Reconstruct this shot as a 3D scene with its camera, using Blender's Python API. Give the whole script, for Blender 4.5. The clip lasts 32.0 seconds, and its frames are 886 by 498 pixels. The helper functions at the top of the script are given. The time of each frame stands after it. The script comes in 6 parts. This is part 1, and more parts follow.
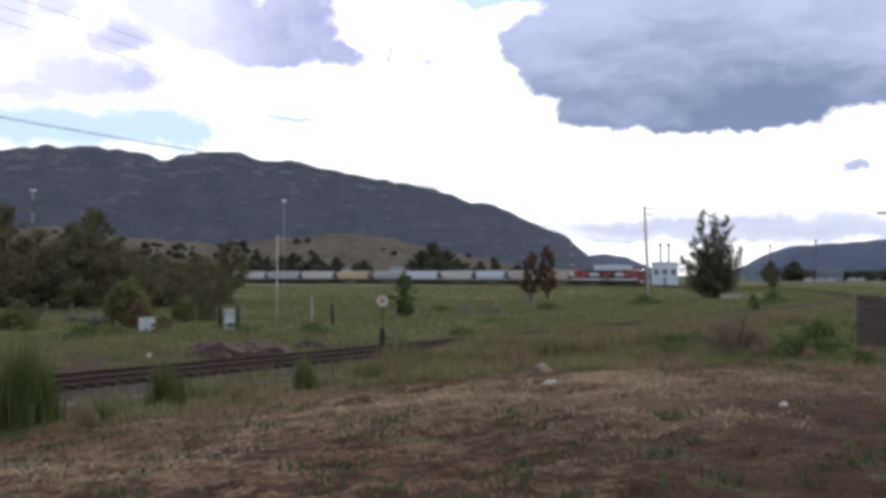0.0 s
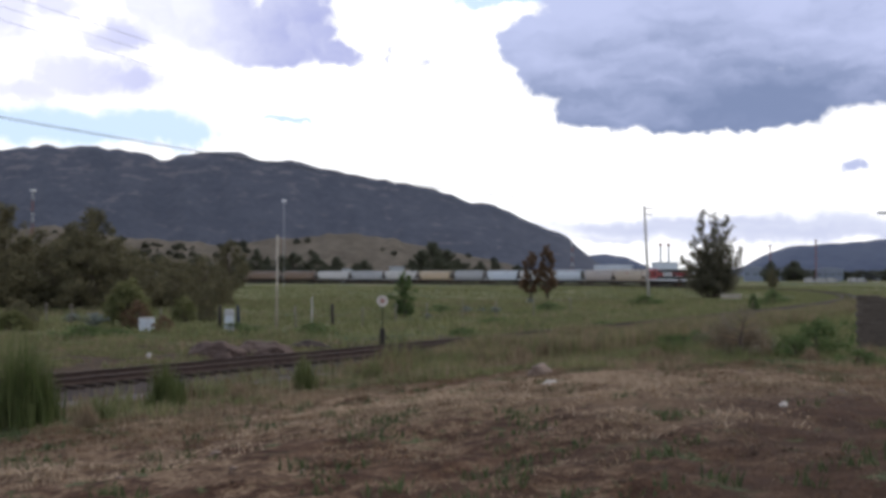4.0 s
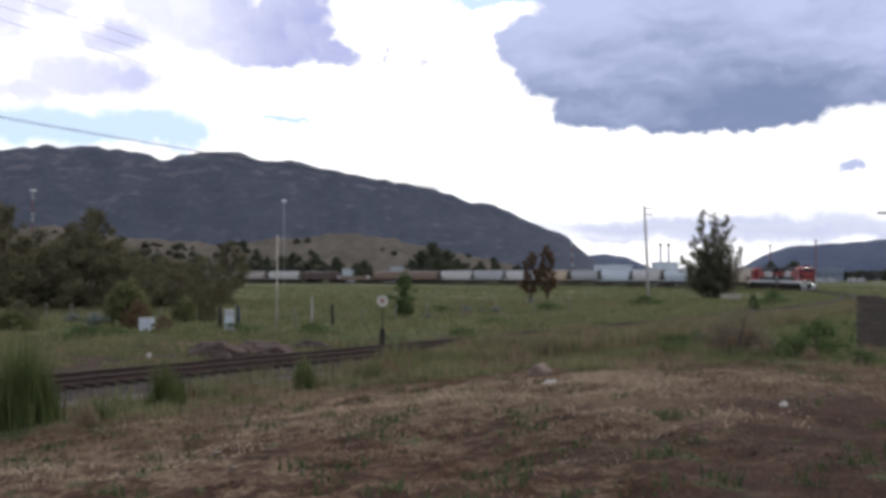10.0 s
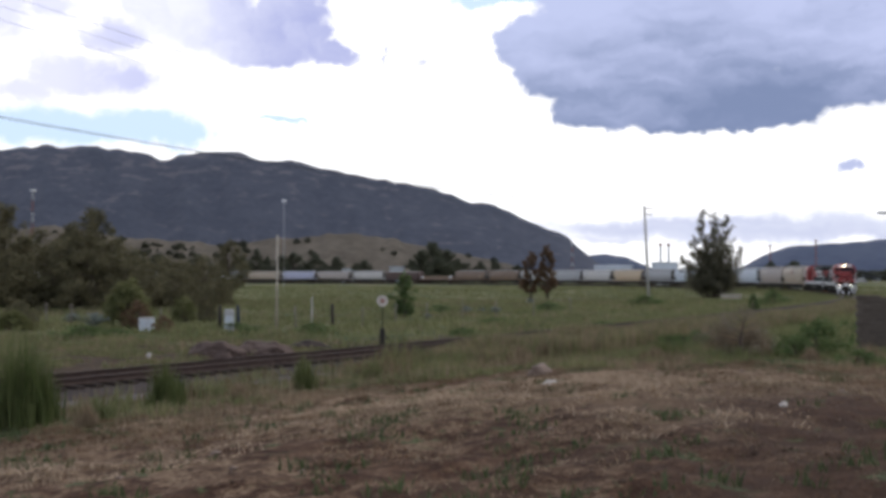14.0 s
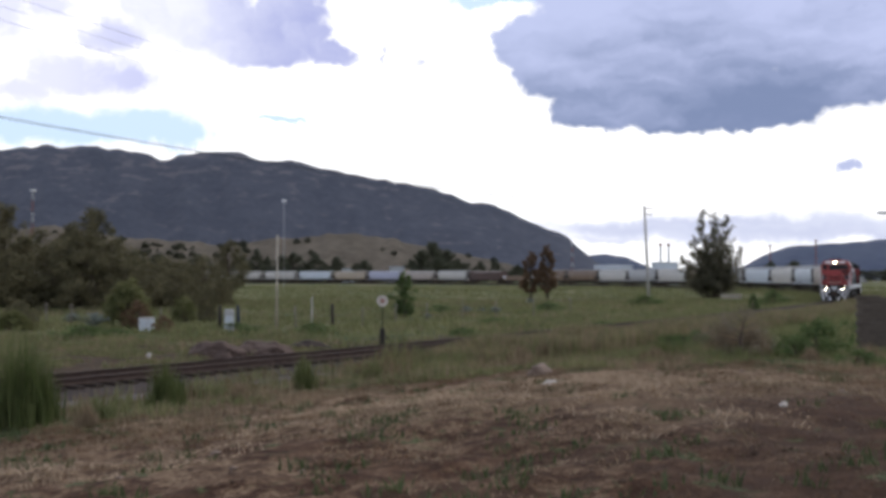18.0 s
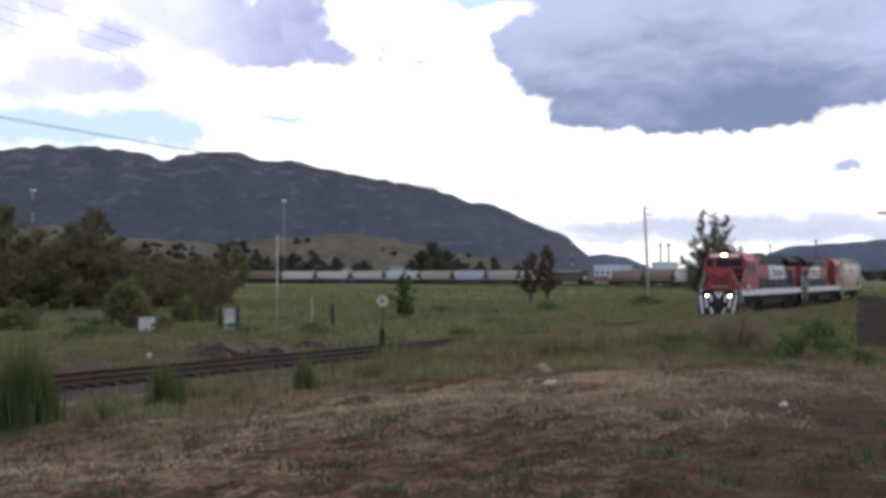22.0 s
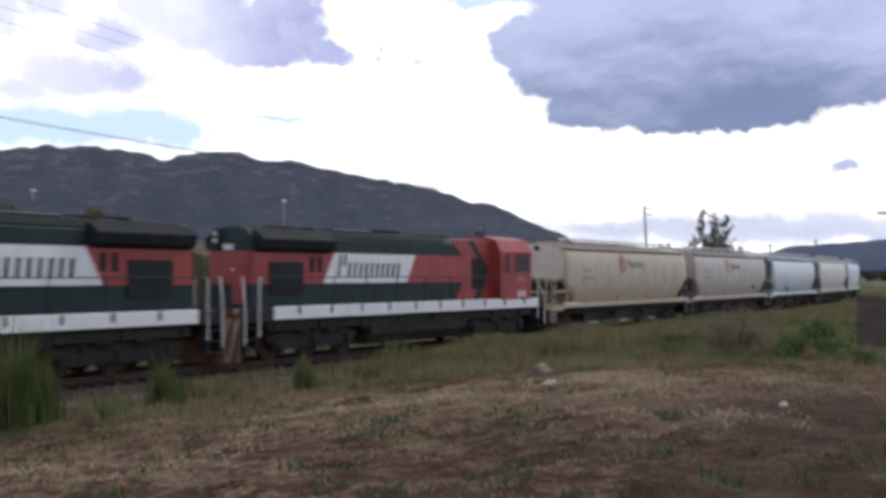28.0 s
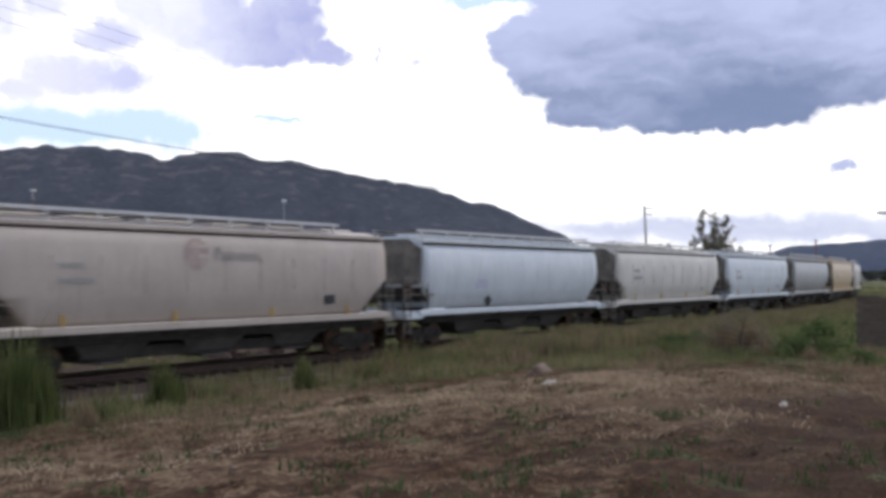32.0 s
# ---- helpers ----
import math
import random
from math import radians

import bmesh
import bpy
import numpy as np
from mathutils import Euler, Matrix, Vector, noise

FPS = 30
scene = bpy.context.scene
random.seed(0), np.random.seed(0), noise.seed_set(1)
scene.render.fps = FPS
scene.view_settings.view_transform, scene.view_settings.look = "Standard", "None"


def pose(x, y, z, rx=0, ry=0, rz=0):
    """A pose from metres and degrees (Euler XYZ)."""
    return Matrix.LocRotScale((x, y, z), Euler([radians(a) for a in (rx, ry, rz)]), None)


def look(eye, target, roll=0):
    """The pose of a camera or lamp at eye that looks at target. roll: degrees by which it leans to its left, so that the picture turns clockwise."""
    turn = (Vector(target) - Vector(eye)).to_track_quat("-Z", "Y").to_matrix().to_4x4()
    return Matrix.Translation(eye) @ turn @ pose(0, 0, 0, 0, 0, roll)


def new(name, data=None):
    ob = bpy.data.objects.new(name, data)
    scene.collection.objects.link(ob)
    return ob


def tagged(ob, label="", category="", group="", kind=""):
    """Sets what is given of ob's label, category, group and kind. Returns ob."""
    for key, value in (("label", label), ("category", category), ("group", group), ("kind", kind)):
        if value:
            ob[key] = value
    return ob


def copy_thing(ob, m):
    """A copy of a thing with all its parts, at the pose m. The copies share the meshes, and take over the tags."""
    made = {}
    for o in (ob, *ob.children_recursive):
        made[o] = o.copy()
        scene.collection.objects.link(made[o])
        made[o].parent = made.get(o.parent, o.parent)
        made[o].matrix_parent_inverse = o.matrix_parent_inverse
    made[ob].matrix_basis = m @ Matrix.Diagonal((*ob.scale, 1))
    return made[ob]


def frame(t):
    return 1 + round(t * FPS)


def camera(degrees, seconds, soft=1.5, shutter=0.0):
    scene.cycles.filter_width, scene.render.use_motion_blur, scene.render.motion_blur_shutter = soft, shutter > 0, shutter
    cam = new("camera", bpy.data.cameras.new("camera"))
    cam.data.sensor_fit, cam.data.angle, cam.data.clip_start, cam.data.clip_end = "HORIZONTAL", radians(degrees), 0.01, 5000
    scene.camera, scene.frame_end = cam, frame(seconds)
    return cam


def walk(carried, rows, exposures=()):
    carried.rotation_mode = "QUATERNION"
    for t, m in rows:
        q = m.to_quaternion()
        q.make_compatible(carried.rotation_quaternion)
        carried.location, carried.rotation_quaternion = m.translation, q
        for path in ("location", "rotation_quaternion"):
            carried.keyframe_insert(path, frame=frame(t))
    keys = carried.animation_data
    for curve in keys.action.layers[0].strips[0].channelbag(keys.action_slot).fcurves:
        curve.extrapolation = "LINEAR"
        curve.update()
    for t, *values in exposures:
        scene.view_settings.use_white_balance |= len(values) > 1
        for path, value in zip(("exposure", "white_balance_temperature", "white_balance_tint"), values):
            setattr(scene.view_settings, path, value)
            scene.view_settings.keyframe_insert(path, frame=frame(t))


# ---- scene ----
# World: the camera stands at x=0, y=0 and looks along +y; z=0 is the top of the rails.
cam = camera(45.2, 32.0, soft=3.8, shutter=0.5)
EYE = (0.0, 0.0, 2.84)
VIEW = pose(*EYE, 91.42, 0, 0)
walk(cam, [(0.0, VIEW), (32.0, VIEW)], exposures=[(0.0, 0.0), (32.0, 0.0)])

# ---- light ----
world = bpy.data.worlds.new("sky")
scene.world = world
world.use_nodes = True
wn = world.node_tree.nodes
wl = world.node_tree.links
sky_tex = wn.new("ShaderNodeTexSky")
sky_tex.sky_type = "NISHITA"
sky_tex.sun_disc = False
SUN_UP, SUN_TURN = radians(54), radians(46)
sky_tex.sun_elevation, sky_tex.sun_rotation = SUN_UP, SUN_TURN
wl.new(sky_tex.outputs[0], wn["Background"].inputs[0])
wn["Background"].inputs[1].default_value = 0.11
sun = new("sun", bpy.data.lights.new("sun", "SUN"))
sun.data.energy, sun.data.angle, sun.data.color = 1.4, radians(16), (1.0, 0.95, 0.88)
sun.matrix_world = look((math.sin(SUN_TURN) * math.cos(SUN_UP), math.cos(SUN_TURN) * math.cos(SUN_UP), math.sin(SUN_UP)), (0, 0, 0))


# ---- node helpers ----
class Nodes:
    """A small writer of shader nodes: every method returns an output socket."""

    def __init__(self, tree):
        self.n, self.l = tree.nodes, tree.links

    def put(self, sock, v):
        if isinstance(v, bpy.types.NodeSocket):
            self.l.new(v, sock)
        elif isinstance(v, tuple) and len(v) == 3 and sock.type == "RGBA":
            sock.default_value = (*v, 1)
        else:
            sock.default_value = v

    def m(self, op, a, b=0.0, c=0.0, clamp=False):
        nd = self.n.new("ShaderNodeMath")
        nd.operation, nd.use_clamp = op, clamp
        for k, v in enumerate((a, b, c)):
            self.put(nd.inputs[k], v)
        return nd.outputs[0]

    def v(self, op, a, b=(0, 0, 0)):
        nd = self.n.new("ShaderNodeVectorMath")
        nd.operation = op
        self.put(nd.inputs[0], a)
        self.put(nd.inputs[1], b)
        return nd.outputs["Value" if op in ("LENGTH", "DOT_PRODUCT") else "Vector"]

    def noise(self, vec, scale, detail=4.0, rough=0.55, warp=0.0):
        nd = self.n.new("ShaderNodeTexNoise")
        self.put(nd.inputs["Vector"], vec)
        nd.inputs["Scale"].default_value = scale
        nd.inputs["Detail"].default_value = detail
        nd.inputs["Roughness"].default_value = rough
        nd.inputs["Distortion"].default_value = warp
        return nd.outputs[0]

    def step(self, x, lo, hi):
        nd = self.n.new("ShaderNodeMapRange")
        nd.interpolation_type = "SMOOTHSTEP"
        self.put(nd.inputs[0], x)
        nd.inputs[1].default_value, nd.inputs[2].default_value = lo, hi
        return nd.outputs[0]

    def mix(self, f, a, b):
        nd = self.n.new("ShaderNodeMix")
        nd.data_type = "RGBA"
        self.put(nd.inputs[0], f)
        self.put(nd.inputs[6], a)
        self.put(nd.inputs[7], b)
        return nd.outputs[2]

    def coord(self, which="Object"):
        return self.n.new("ShaderNodeTexCoord").outputs[which]

    def xyz(self, vec):
        nd = self.n.new("ShaderNodeSeparateXYZ")
        self.put(nd.inputs[0], vec)
        return nd.outputs

    def join(self, x, y, z):
        nd = self.n.new("ShaderNodeCombineXYZ")
        for k, v in enumerate((x, y, z)):
            self.put(nd.inputs[k], v)
        return nd.outputs[0]


def blank(name):
    mt = bpy.data.materials.new(name)
    mt.use_nodes = True
    return mt, Nodes(mt.node_tree), mt.node_tree.nodes["Principled BSDF"]


def stuff_mat(name, a, b, rough=0.8, scale=3.0, fine=40.0, bump=0.3, metal=0.0, dirt=None, streak=False, rand=0.0, spec=0.3, gap=0.05):
    """Two tints mixed by coarse and fine noise, optional dirt that runs down, and a fine relief."""
    mt, k, bs = blank(name)
    co = k.coord()
    big = k.noise(co, scale, 5, 0.6)
    small = k.noise(co, fine, 3, 0.6)
    f = k.m("ADD", k.m("MULTIPLY", big, 0.65), k.m("MULTIPLY", small, 0.35))
    col = k.mix(k.step(f, 0.36, 0.64), a, b)
    if dirt:
        vec = k.v("MULTIPLY", co, (3.0, 3.0, 0.35)) if streak else co
        run = k.noise(vec, 1.6, 6, 0.65)
        col = k.mix(k.m("MULTIPLY", k.step(run, 0.5, 0.78), 0.75), col, dirt)
    if rand:
        info = k.n.new("ShaderNodeObjectInfo").outputs["Random"]
        col = k.mix(k.m("MULTIPLY", info, rand), col, tuple(c * 0.45 for c in b))
    k.put(bs.inputs["Base Color"], col)
    k.put(bs.inputs["Roughness"], k.m("MULTIPLY_ADD", small, 0.25, rough - 0.12, clamp=True))
    bs.inputs["Metallic"].default_value = metal
    bs.inputs["Specular IOR Level"].default_value = spec
    if bump:
        nd = k.n.new("ShaderNodeBump")
        nd.inputs["Strength"].default_value, nd.inputs["Distance"].default_value = bump, gap
        k.put(nd.inputs["Height"], f)
        k.put(bs.inputs["Normal"], nd.outputs[0])
    return mt


def leaf_mat(name, a, b):
    """Leaves and grass: tint by island and by a slow drift over the plant; light comes through the blades."""
    mt, k, bs = blank(name)
    isl = k.n.new("ShaderNodeNewGeometry").outputs["Random Per Island"]
    big = k.noise(k.coord(), 0.6, 3)
    f = k.m("ADD", k.m("MULTIPLY", isl, 0.6), k.m("MULTIPLY", k.step(big, 0.35, 0.65), 0.4))
    tint = k.mix(f, a, b)
    k.put(bs.inputs["Base Color"], tint)
    bs.inputs["Roughness"].default_value = 0.75
    bs.inputs["Specular IOR Level"].default_value = 0.15
    thin = k.n.new("ShaderNodeBsdfTranslucent")
    k.put(thin.inputs[0], tint)
    both = k.n.new("ShaderNodeMixShader")
    both.inputs[0].default_value = 0.4
    k.l.new(bs.outputs[0], both.inputs[1])
    k.l.new(thin.outputs[0], both.inputs[2])
    k.l.new(both.outputs[0], mt.node_tree.nodes["Material Output"].inputs[0])
    return mt


def glow_mat(name, colour, strength):
    mt, k, bs = blank(name)
    k.put(bs.inputs["Base Color"], colour)
    k.put(bs.inputs["Emission Color"], colour)
    bs.inputs["Emission Strength"].default_value = strength
    return mt


RED = stuff_mat("red_paint", (0.30, 0.036, 0.034), (0.40, 0.058, 0.052), 0.42, 1.2, 30, 0.05, spec=0.5, dirt=(0.09, 0.035, 0.025), streak=True)
GREEN = stuff_mat("dark_green_paint", (0.010, 0.026, 0.026), (0.017, 0.038, 0.037), 0.5, 1.2, 30, 0.05, dirt=(0.02, 0.022, 0.02), streak=True)
WHITE = stuff_mat("white_paint", (0.76, 0.75, 0.735), (0.85, 0.84, 0.825), 0.45, 1.5, 30, 0.05, dirt=(0.56, 0.50, 0.45), streak=True, spec=0.5)
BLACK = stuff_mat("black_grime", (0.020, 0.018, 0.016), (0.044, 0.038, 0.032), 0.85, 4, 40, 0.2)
RUST = stuff_mat("rusty_steel", (0.05, 0.03, 0.02), (0.1, 0.06, 0.04), 0.85, 6, 60, 0.2)
STEEL = stuff_mat("bare_steel", (0.35, 0.34, 0.33), (0.5, 0.48, 0.46), 0.4, 8, 60, 0.05, metal=0.9)
GALV = stuff_mat("galvanised_steel", (0.55, 0.55, 0.54), (0.66, 0.66, 0.65), 0.55, 6, 60, 0.05, metal=0.2)
GLASS = stuff_mat("dark_cab_glass", (0.008, 0.009, 0.011), (0.014, 0.015, 0.018), 0.3, 2, 20, 0.0, spec=0.35)
GRIMEGREY = stuff_mat("grimy_grey_steel", (0.10, 0.092, 0.08), (0.22, 0.20, 0.175), 0.9, 2, 30, 0.1)
YELLOW = stuff_mat("yellow_paint", (0.5, 0.3, 0.04), (0.6, 0.38, 0.06), 0.6, 3, 40, 0.05)
INK = stuff_mat("dark_lettering", (0.03, 0.035, 0.04), (0.05, 0.055, 0.06), 0.7, 3, 40, 0.0)
FADED_RED = stuff_mat("faded_red_marking", (0.38, 0.15, 0.13), (0.44, 0.24, 0.21), 0.7, 3, 40, 0.0)
DARKRED = stuff_mat("dark_red_stripe", (0.13, 0.014, 0.014), (0.18, 0.022, 0.020), 0.5, 2, 30, 0.0)
SOOT_AND_SHADE = stuff_mat("sooty_roof_and_shaded_wing", (0.010, 0.013, 0.013), (0.022, 0.025, 0.024), 0.8, 2, 30, 0.1)
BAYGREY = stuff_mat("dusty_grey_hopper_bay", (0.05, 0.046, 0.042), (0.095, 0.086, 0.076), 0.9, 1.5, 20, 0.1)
RUSTRED = stuff_mat("rusty_red_plough", (0.11, 0.052, 0.032), (0.24, 0.115, 0.07), 0.9, 3, 30, 0.1)
WORN = stuff_mat("worn_cream_stripe", (0.42, 0.33, 0.26), (0.62, 0.52, 0.43), 0.8, 5, 40, 0.05, dirt=(0.22, 0.12, 0.08))
FADED_MAUVE = stuff_mat("almost_gone_marking", (0.36, 0.27, 0.24), (0.46, 0.39, 0.35), 0.7, 3, 40, 0.0)
FADED_GREY = stuff_mat("faded_grey_lettering", (0.30, 0.29, 0.27), (0.38, 0.36, 0.33), 0.7, 3, 40, 0.0)
LAMP = glow_mat("lit_headlight", (1.0, 0.86, 0.62), 40.0)
NUMBER = glow_mat("number_board", (0.8, 0.72, 0.74), 0.12)


def car_paint(name, a, b, dirt):
    return stuff_mat(name, a, b, 0.42, 0.7, 18, 0.06, dirt=dirt, streak=True, spec=0.6)


END_CREAM = car_paint("cream_white_end_colour", (0.57, 0.52, 0.44), (0.66, 0.61, 0.53), (0.46, 0.38, 0.30))
BEIGE = car_paint("beige_car_paint", (0.455, 0.37, 0.268), (0.53, 0.435, 0.325), (0.35, 0.265, 0.18))
PINKGREY = car_paint("pinkish_grey_car_paint", (0.435, 0.372, 0.322), (0.515, 0.447, 0.39), (0.36, 0.285, 0.23))
BLUEWHITE = car_paint("bluish_white_car_paint", (0.60, 0.65, 0.69), (0.70, 0.74, 0.77), (0.45, 0.44, 0.42))
OFFWHITE = car_paint("off_white_car_paint", (0.58, 0.55, 0.5), (0.68, 0.65, 0.6), (0.4, 0.34, 0.28))
GREYCAR = car_paint("grey_car_paint", (0.42, 0.42, 0.41), (0.5, 0.5, 0.49), (0.3, 0.26, 0.23))
CREAM = car_paint("yellow_cream_car_paint", (0.56, 0.42, 0.26), (0.64, 0.5, 0.33), (0.4, 0.29, 0.19))
LAVENDER = car_paint("pale_lavender_car_paint", (0.47, 0.48, 0.6), (0.55, 0.56, 0.66), (0.36, 0.33, 0.36))
TAN = car_paint("tan_brown_car_paint", (0.2, 0.13, 0.08), (0.27, 0.18, 0.12), (0.12, 0.08, 0.06))
DARKBROWN = car_paint("dark_brown_car_paint", (0.07, 0.035, 0.025), (0.1, 0.05, 0.035), (0.04, 0.025, 0.02))


# ---- mesh helpers ----
def box(bm, x0, x1, y0, y1, z0, z1):
    v = [bm.verts.new(p) for p in ((x0, y0, z0), (x1, y0, z0), (x1, y1, z0), (x0, y1, z0), (x0, y0, z1), (x1, y0, z1), (x1, y1, z1), (x0, y1, z1))]
    for f in ((3, 2, 1, 0), (4, 5, 6, 7), (0, 1, 5, 4), (1, 2, 6, 5), (2, 3, 7, 6), (3, 0, 4, 7)):
        bm.faces.new([v[i] for i in f])
    return bm


def prism(bm, pts, axis, a, b):
    """A polygon given in the two other axes, drawn out along axis from a to b."""
    def at(p, c):
        return {"x": (c, p[0], p[1]), "y": (p[0], c, p[1]), "z": (p[0], p[1], c)}[axis]
    lo, hi = [bm.verts.new(at(p, a)) for p in pts], [bm.verts.new(at(p, b)) for p in pts]
    n = len(pts)
    bm.faces.new(lo[::-1])
    bm.faces.new(hi)
    for i in range(n):
        bm.faces.new((lo[i], lo[(i + 1) % n], hi[(i + 1) % n], hi[i]))
    return bm


def tube(bm, p, q, r, n=6, r2=None):
    p, q = Vector(p), Vector(q)
    d = (q - p).normalized()
    u = d.orthogonal().normalized()
    w = d.cross(u)
    r2 = r if r2 is None else r2
    a = [bm.verts.new(p + (u * math.cos(i * math.tau / n) + w * math.sin(i * math.tau / n)) * r) for i in range(n)]
    b = [bm.verts.new(q + (u * math.cos(i * math.tau / n) + w * math.sin(i * math.tau / n)) * r2) for i in range(n)]
    bm.faces.new(a[::-1])
    bm.faces.new(b)
    for i in range(n):
        f = bm.faces.new((a[i], a[(i + 1) % n], b[(i + 1) % n], b[i]))
        f.smooth = n > 5
    return bm


def pipe(bm, pts, r, n=4):
    """One unbroken round bar through the points."""
    pts = [Vector(p) for p in pts]
    rings = []
    for i, p in enumerate(pts):
        d = (pts[min(i + 1, len(pts) - 1)] - pts[max(i - 1, 0)]).normalized()
        u = d.cross(Vector((0, 0, 1))).normalized() if abs(d.z) < .95 else Vector((1, 0, 0))
        w = d.cross(u)
        rings.append([bm.verts.new(p + (u * math.cos(k * math.tau / n) + w * math.sin(k * math.tau / n)) * r) for k in range(n)])
    bm.faces.new(rings[0])
    bm.faces.new(rings[-1])
    for a, b in zip(rings, rings[1:]):
        for k in range(n):
            bm.faces.new((a[k], a[(k + 1) % n], b[(k + 1) % n], b[k]))
    return bm


def fix(bm, bevel=0.0, segs=1):
    bmesh.ops.recalc_face_normals(bm, faces=bm.faces[:])
    if bevel:
        bmesh.ops.bevel(bm, geom=bm.edges[:], offset=bevel, segments=segs, affect="EDGES", profile=0.5)
    return bm


def part(name, bm, material, parent, label=""):
    """Links a bmesh as one mesh object, under a thing or a part, or on its own."""
    me = bpy.data.meshes.new(name)
    bmesh.ops.recalc_face_normals(bm, faces=bm.faces[:])
    bm.to_mesh(me)
    bm.free()
    me.materials.append(material)
    ob = new(name, me)
    ob.parent = parent
    if label:
        ob["label"] = label
    return ob


def raw(name, verts, faces, material, parent=None):
    me = bpy.data.meshes.new(name)
    me.from_pydata(verts, [], faces)
    me.materials.append(material)
    ob = new(name, me)
    ob.parent = parent
    return ob


def B():
    return bmesh.new()


# ---- the line of the track ----
S_KNOT = np.concatenate([[-700, -330], np.arange(-280, 309, 28.0), [330, 520]])
KAPPA = np.array([0, 0, -.00336, -.00337, -.00339, -.00345, -.00362, -.00402, -.00413, -.00422, -.00432, -.00394, -.00335, -.00368,
                  -.00439, -.0041, -.00371, -.00392, -.00388, -.00339, -.00176, -.00096, -.00132, .00194, .002, 0])
S_GRID = np.arange(-660, 521.0)
T_KNOT = (0, 5, 10, 15, 19, 22, 24, 26, 28, 30, 32)
SPEED = (11.221, 11.115, 11.184, 11.423, 11.63, 11.742, 11.767, 11.816, 12.079, 12.417, 12.627)


def lay_line():
    """Heading and place along the line, one metre at a time, from its bend; anchored where s = 236."""
    k = np.interp(S_GRID, S_KNOT, KAPPA)
    th = np.concatenate([[0], np.cumsum((k[1:] + k[:-1]) / 2)])
    i0 = int(236 - S_GRID[0])
    th += 4.17369 - th[i0]
    c, s = np.cos(th), np.sin(th)
    x = np.concatenate([[0], np.cumsum((c[1:] + c[:-1]) / 2)])
    y = np.concatenate([[0], np.cumsum((s[1:] + s[:-1]) / 2)])
    return x - x[i0] + 26.598, y - y[i0] + 87.825, th


LINE_X, LINE_Y, LINE_TH = lay_line()


def on_line(s):
    return np.array((np.interp(s, S_GRID, LINE_X), np.interp(s, S_GRID, LINE_Y)))


def line_heading(s):
    return float(np.interp(s, S_GRID, LINE_TH))


def run(t):
    """How far the train has gone at t seconds."""
    tt = np.linspace(0, t, 65)
    vv = np.interp(tt, T_KNOT, SPEED)
    return float(np.sum((vv[1:] + vv[:-1]) / 2) * t / 64)


def off_line(x, y):
    """Distance from the line of the track, for arrays."""
    best = np.full(np.shape(x), 1e9)
    for i in range(0, len(S_GRID), 3):
        d = (x - LINE_X[i]) ** 2 + (y - LINE_Y[i]) ** 2
        best = np.minimum(best, d)
    return np.sqrt(best)


# ---- the ground ----
def hash2(i, j, seed):
    h = np.sin(i * 127.1 + j * 311.7 + seed * 74.7) * 43758.5453
    return h - np.floor(h)


def vnoise(x, y, seed=0):
    i, j = np.floor(x), np.floor(y)
    f, g = x - i, y - j
    f, g = f * f * (3 - 2 * f), g * g * (3 - 2 * g)
    a, b = hash2(i, j, seed), hash2(i + 1, j, seed)
    c, d = hash2(i, j + 1, seed), hash2(i + 1, j + 1, seed)
    return a + (b - a) * f + (c - a) * g + (a - b - c + d) * f * g


def side(x, y):
    """Metres on the camera's side of the near stretch of the track."""
    return (x + 1.4) * 0.835 - (y - 44.0) * 0.55


def ground_z(x, y):
    x, y = np.asarray(x, float), np.asarray(y, float)
    r = np.hypot(x, y)
    p = np.clip(np.minimum((side(x, y) - 3.5) / 21.0, np.where(y > -20, (42 - r) / 33, 1)), 0, 1)
    z = -0.62 + 1.92 * p * p * (3 - 2 * p) + 0.22 * np.clip(side(x, y) / 3, 0, 1) * np.clip((90 - r) / 30, 0, 1) * (1 - p)
    d = off_line(x, y)
    rough = np.clip((d - 3) / 4, 0, 1)
    z = z + rough * (0.16 * (vnoise(x / 3.1, y / 3.1, 3) - 0.5) + 0.12 * (vnoise(x / 0.8, y / 0.8, 5) - 0.5) + 0.06 * (vnoise(x / 0.27, y / 0.27, 6) - 0.5) + 0.35 * (vnoise(x / 17, y / 17, 9) - 0.5) * np.clip(np.hypot(x, y) / 15, 0, 1))
    far = np.hypot(x, y)
    return z + np.clip((far - 650) / 400, 0, 1) * 3.0 * (vnoise(x / 180, y / 180, 2) - 0.3)


def gz(x, y):
    return float(ground_z(np.array([x]), np.array([y]))[0])


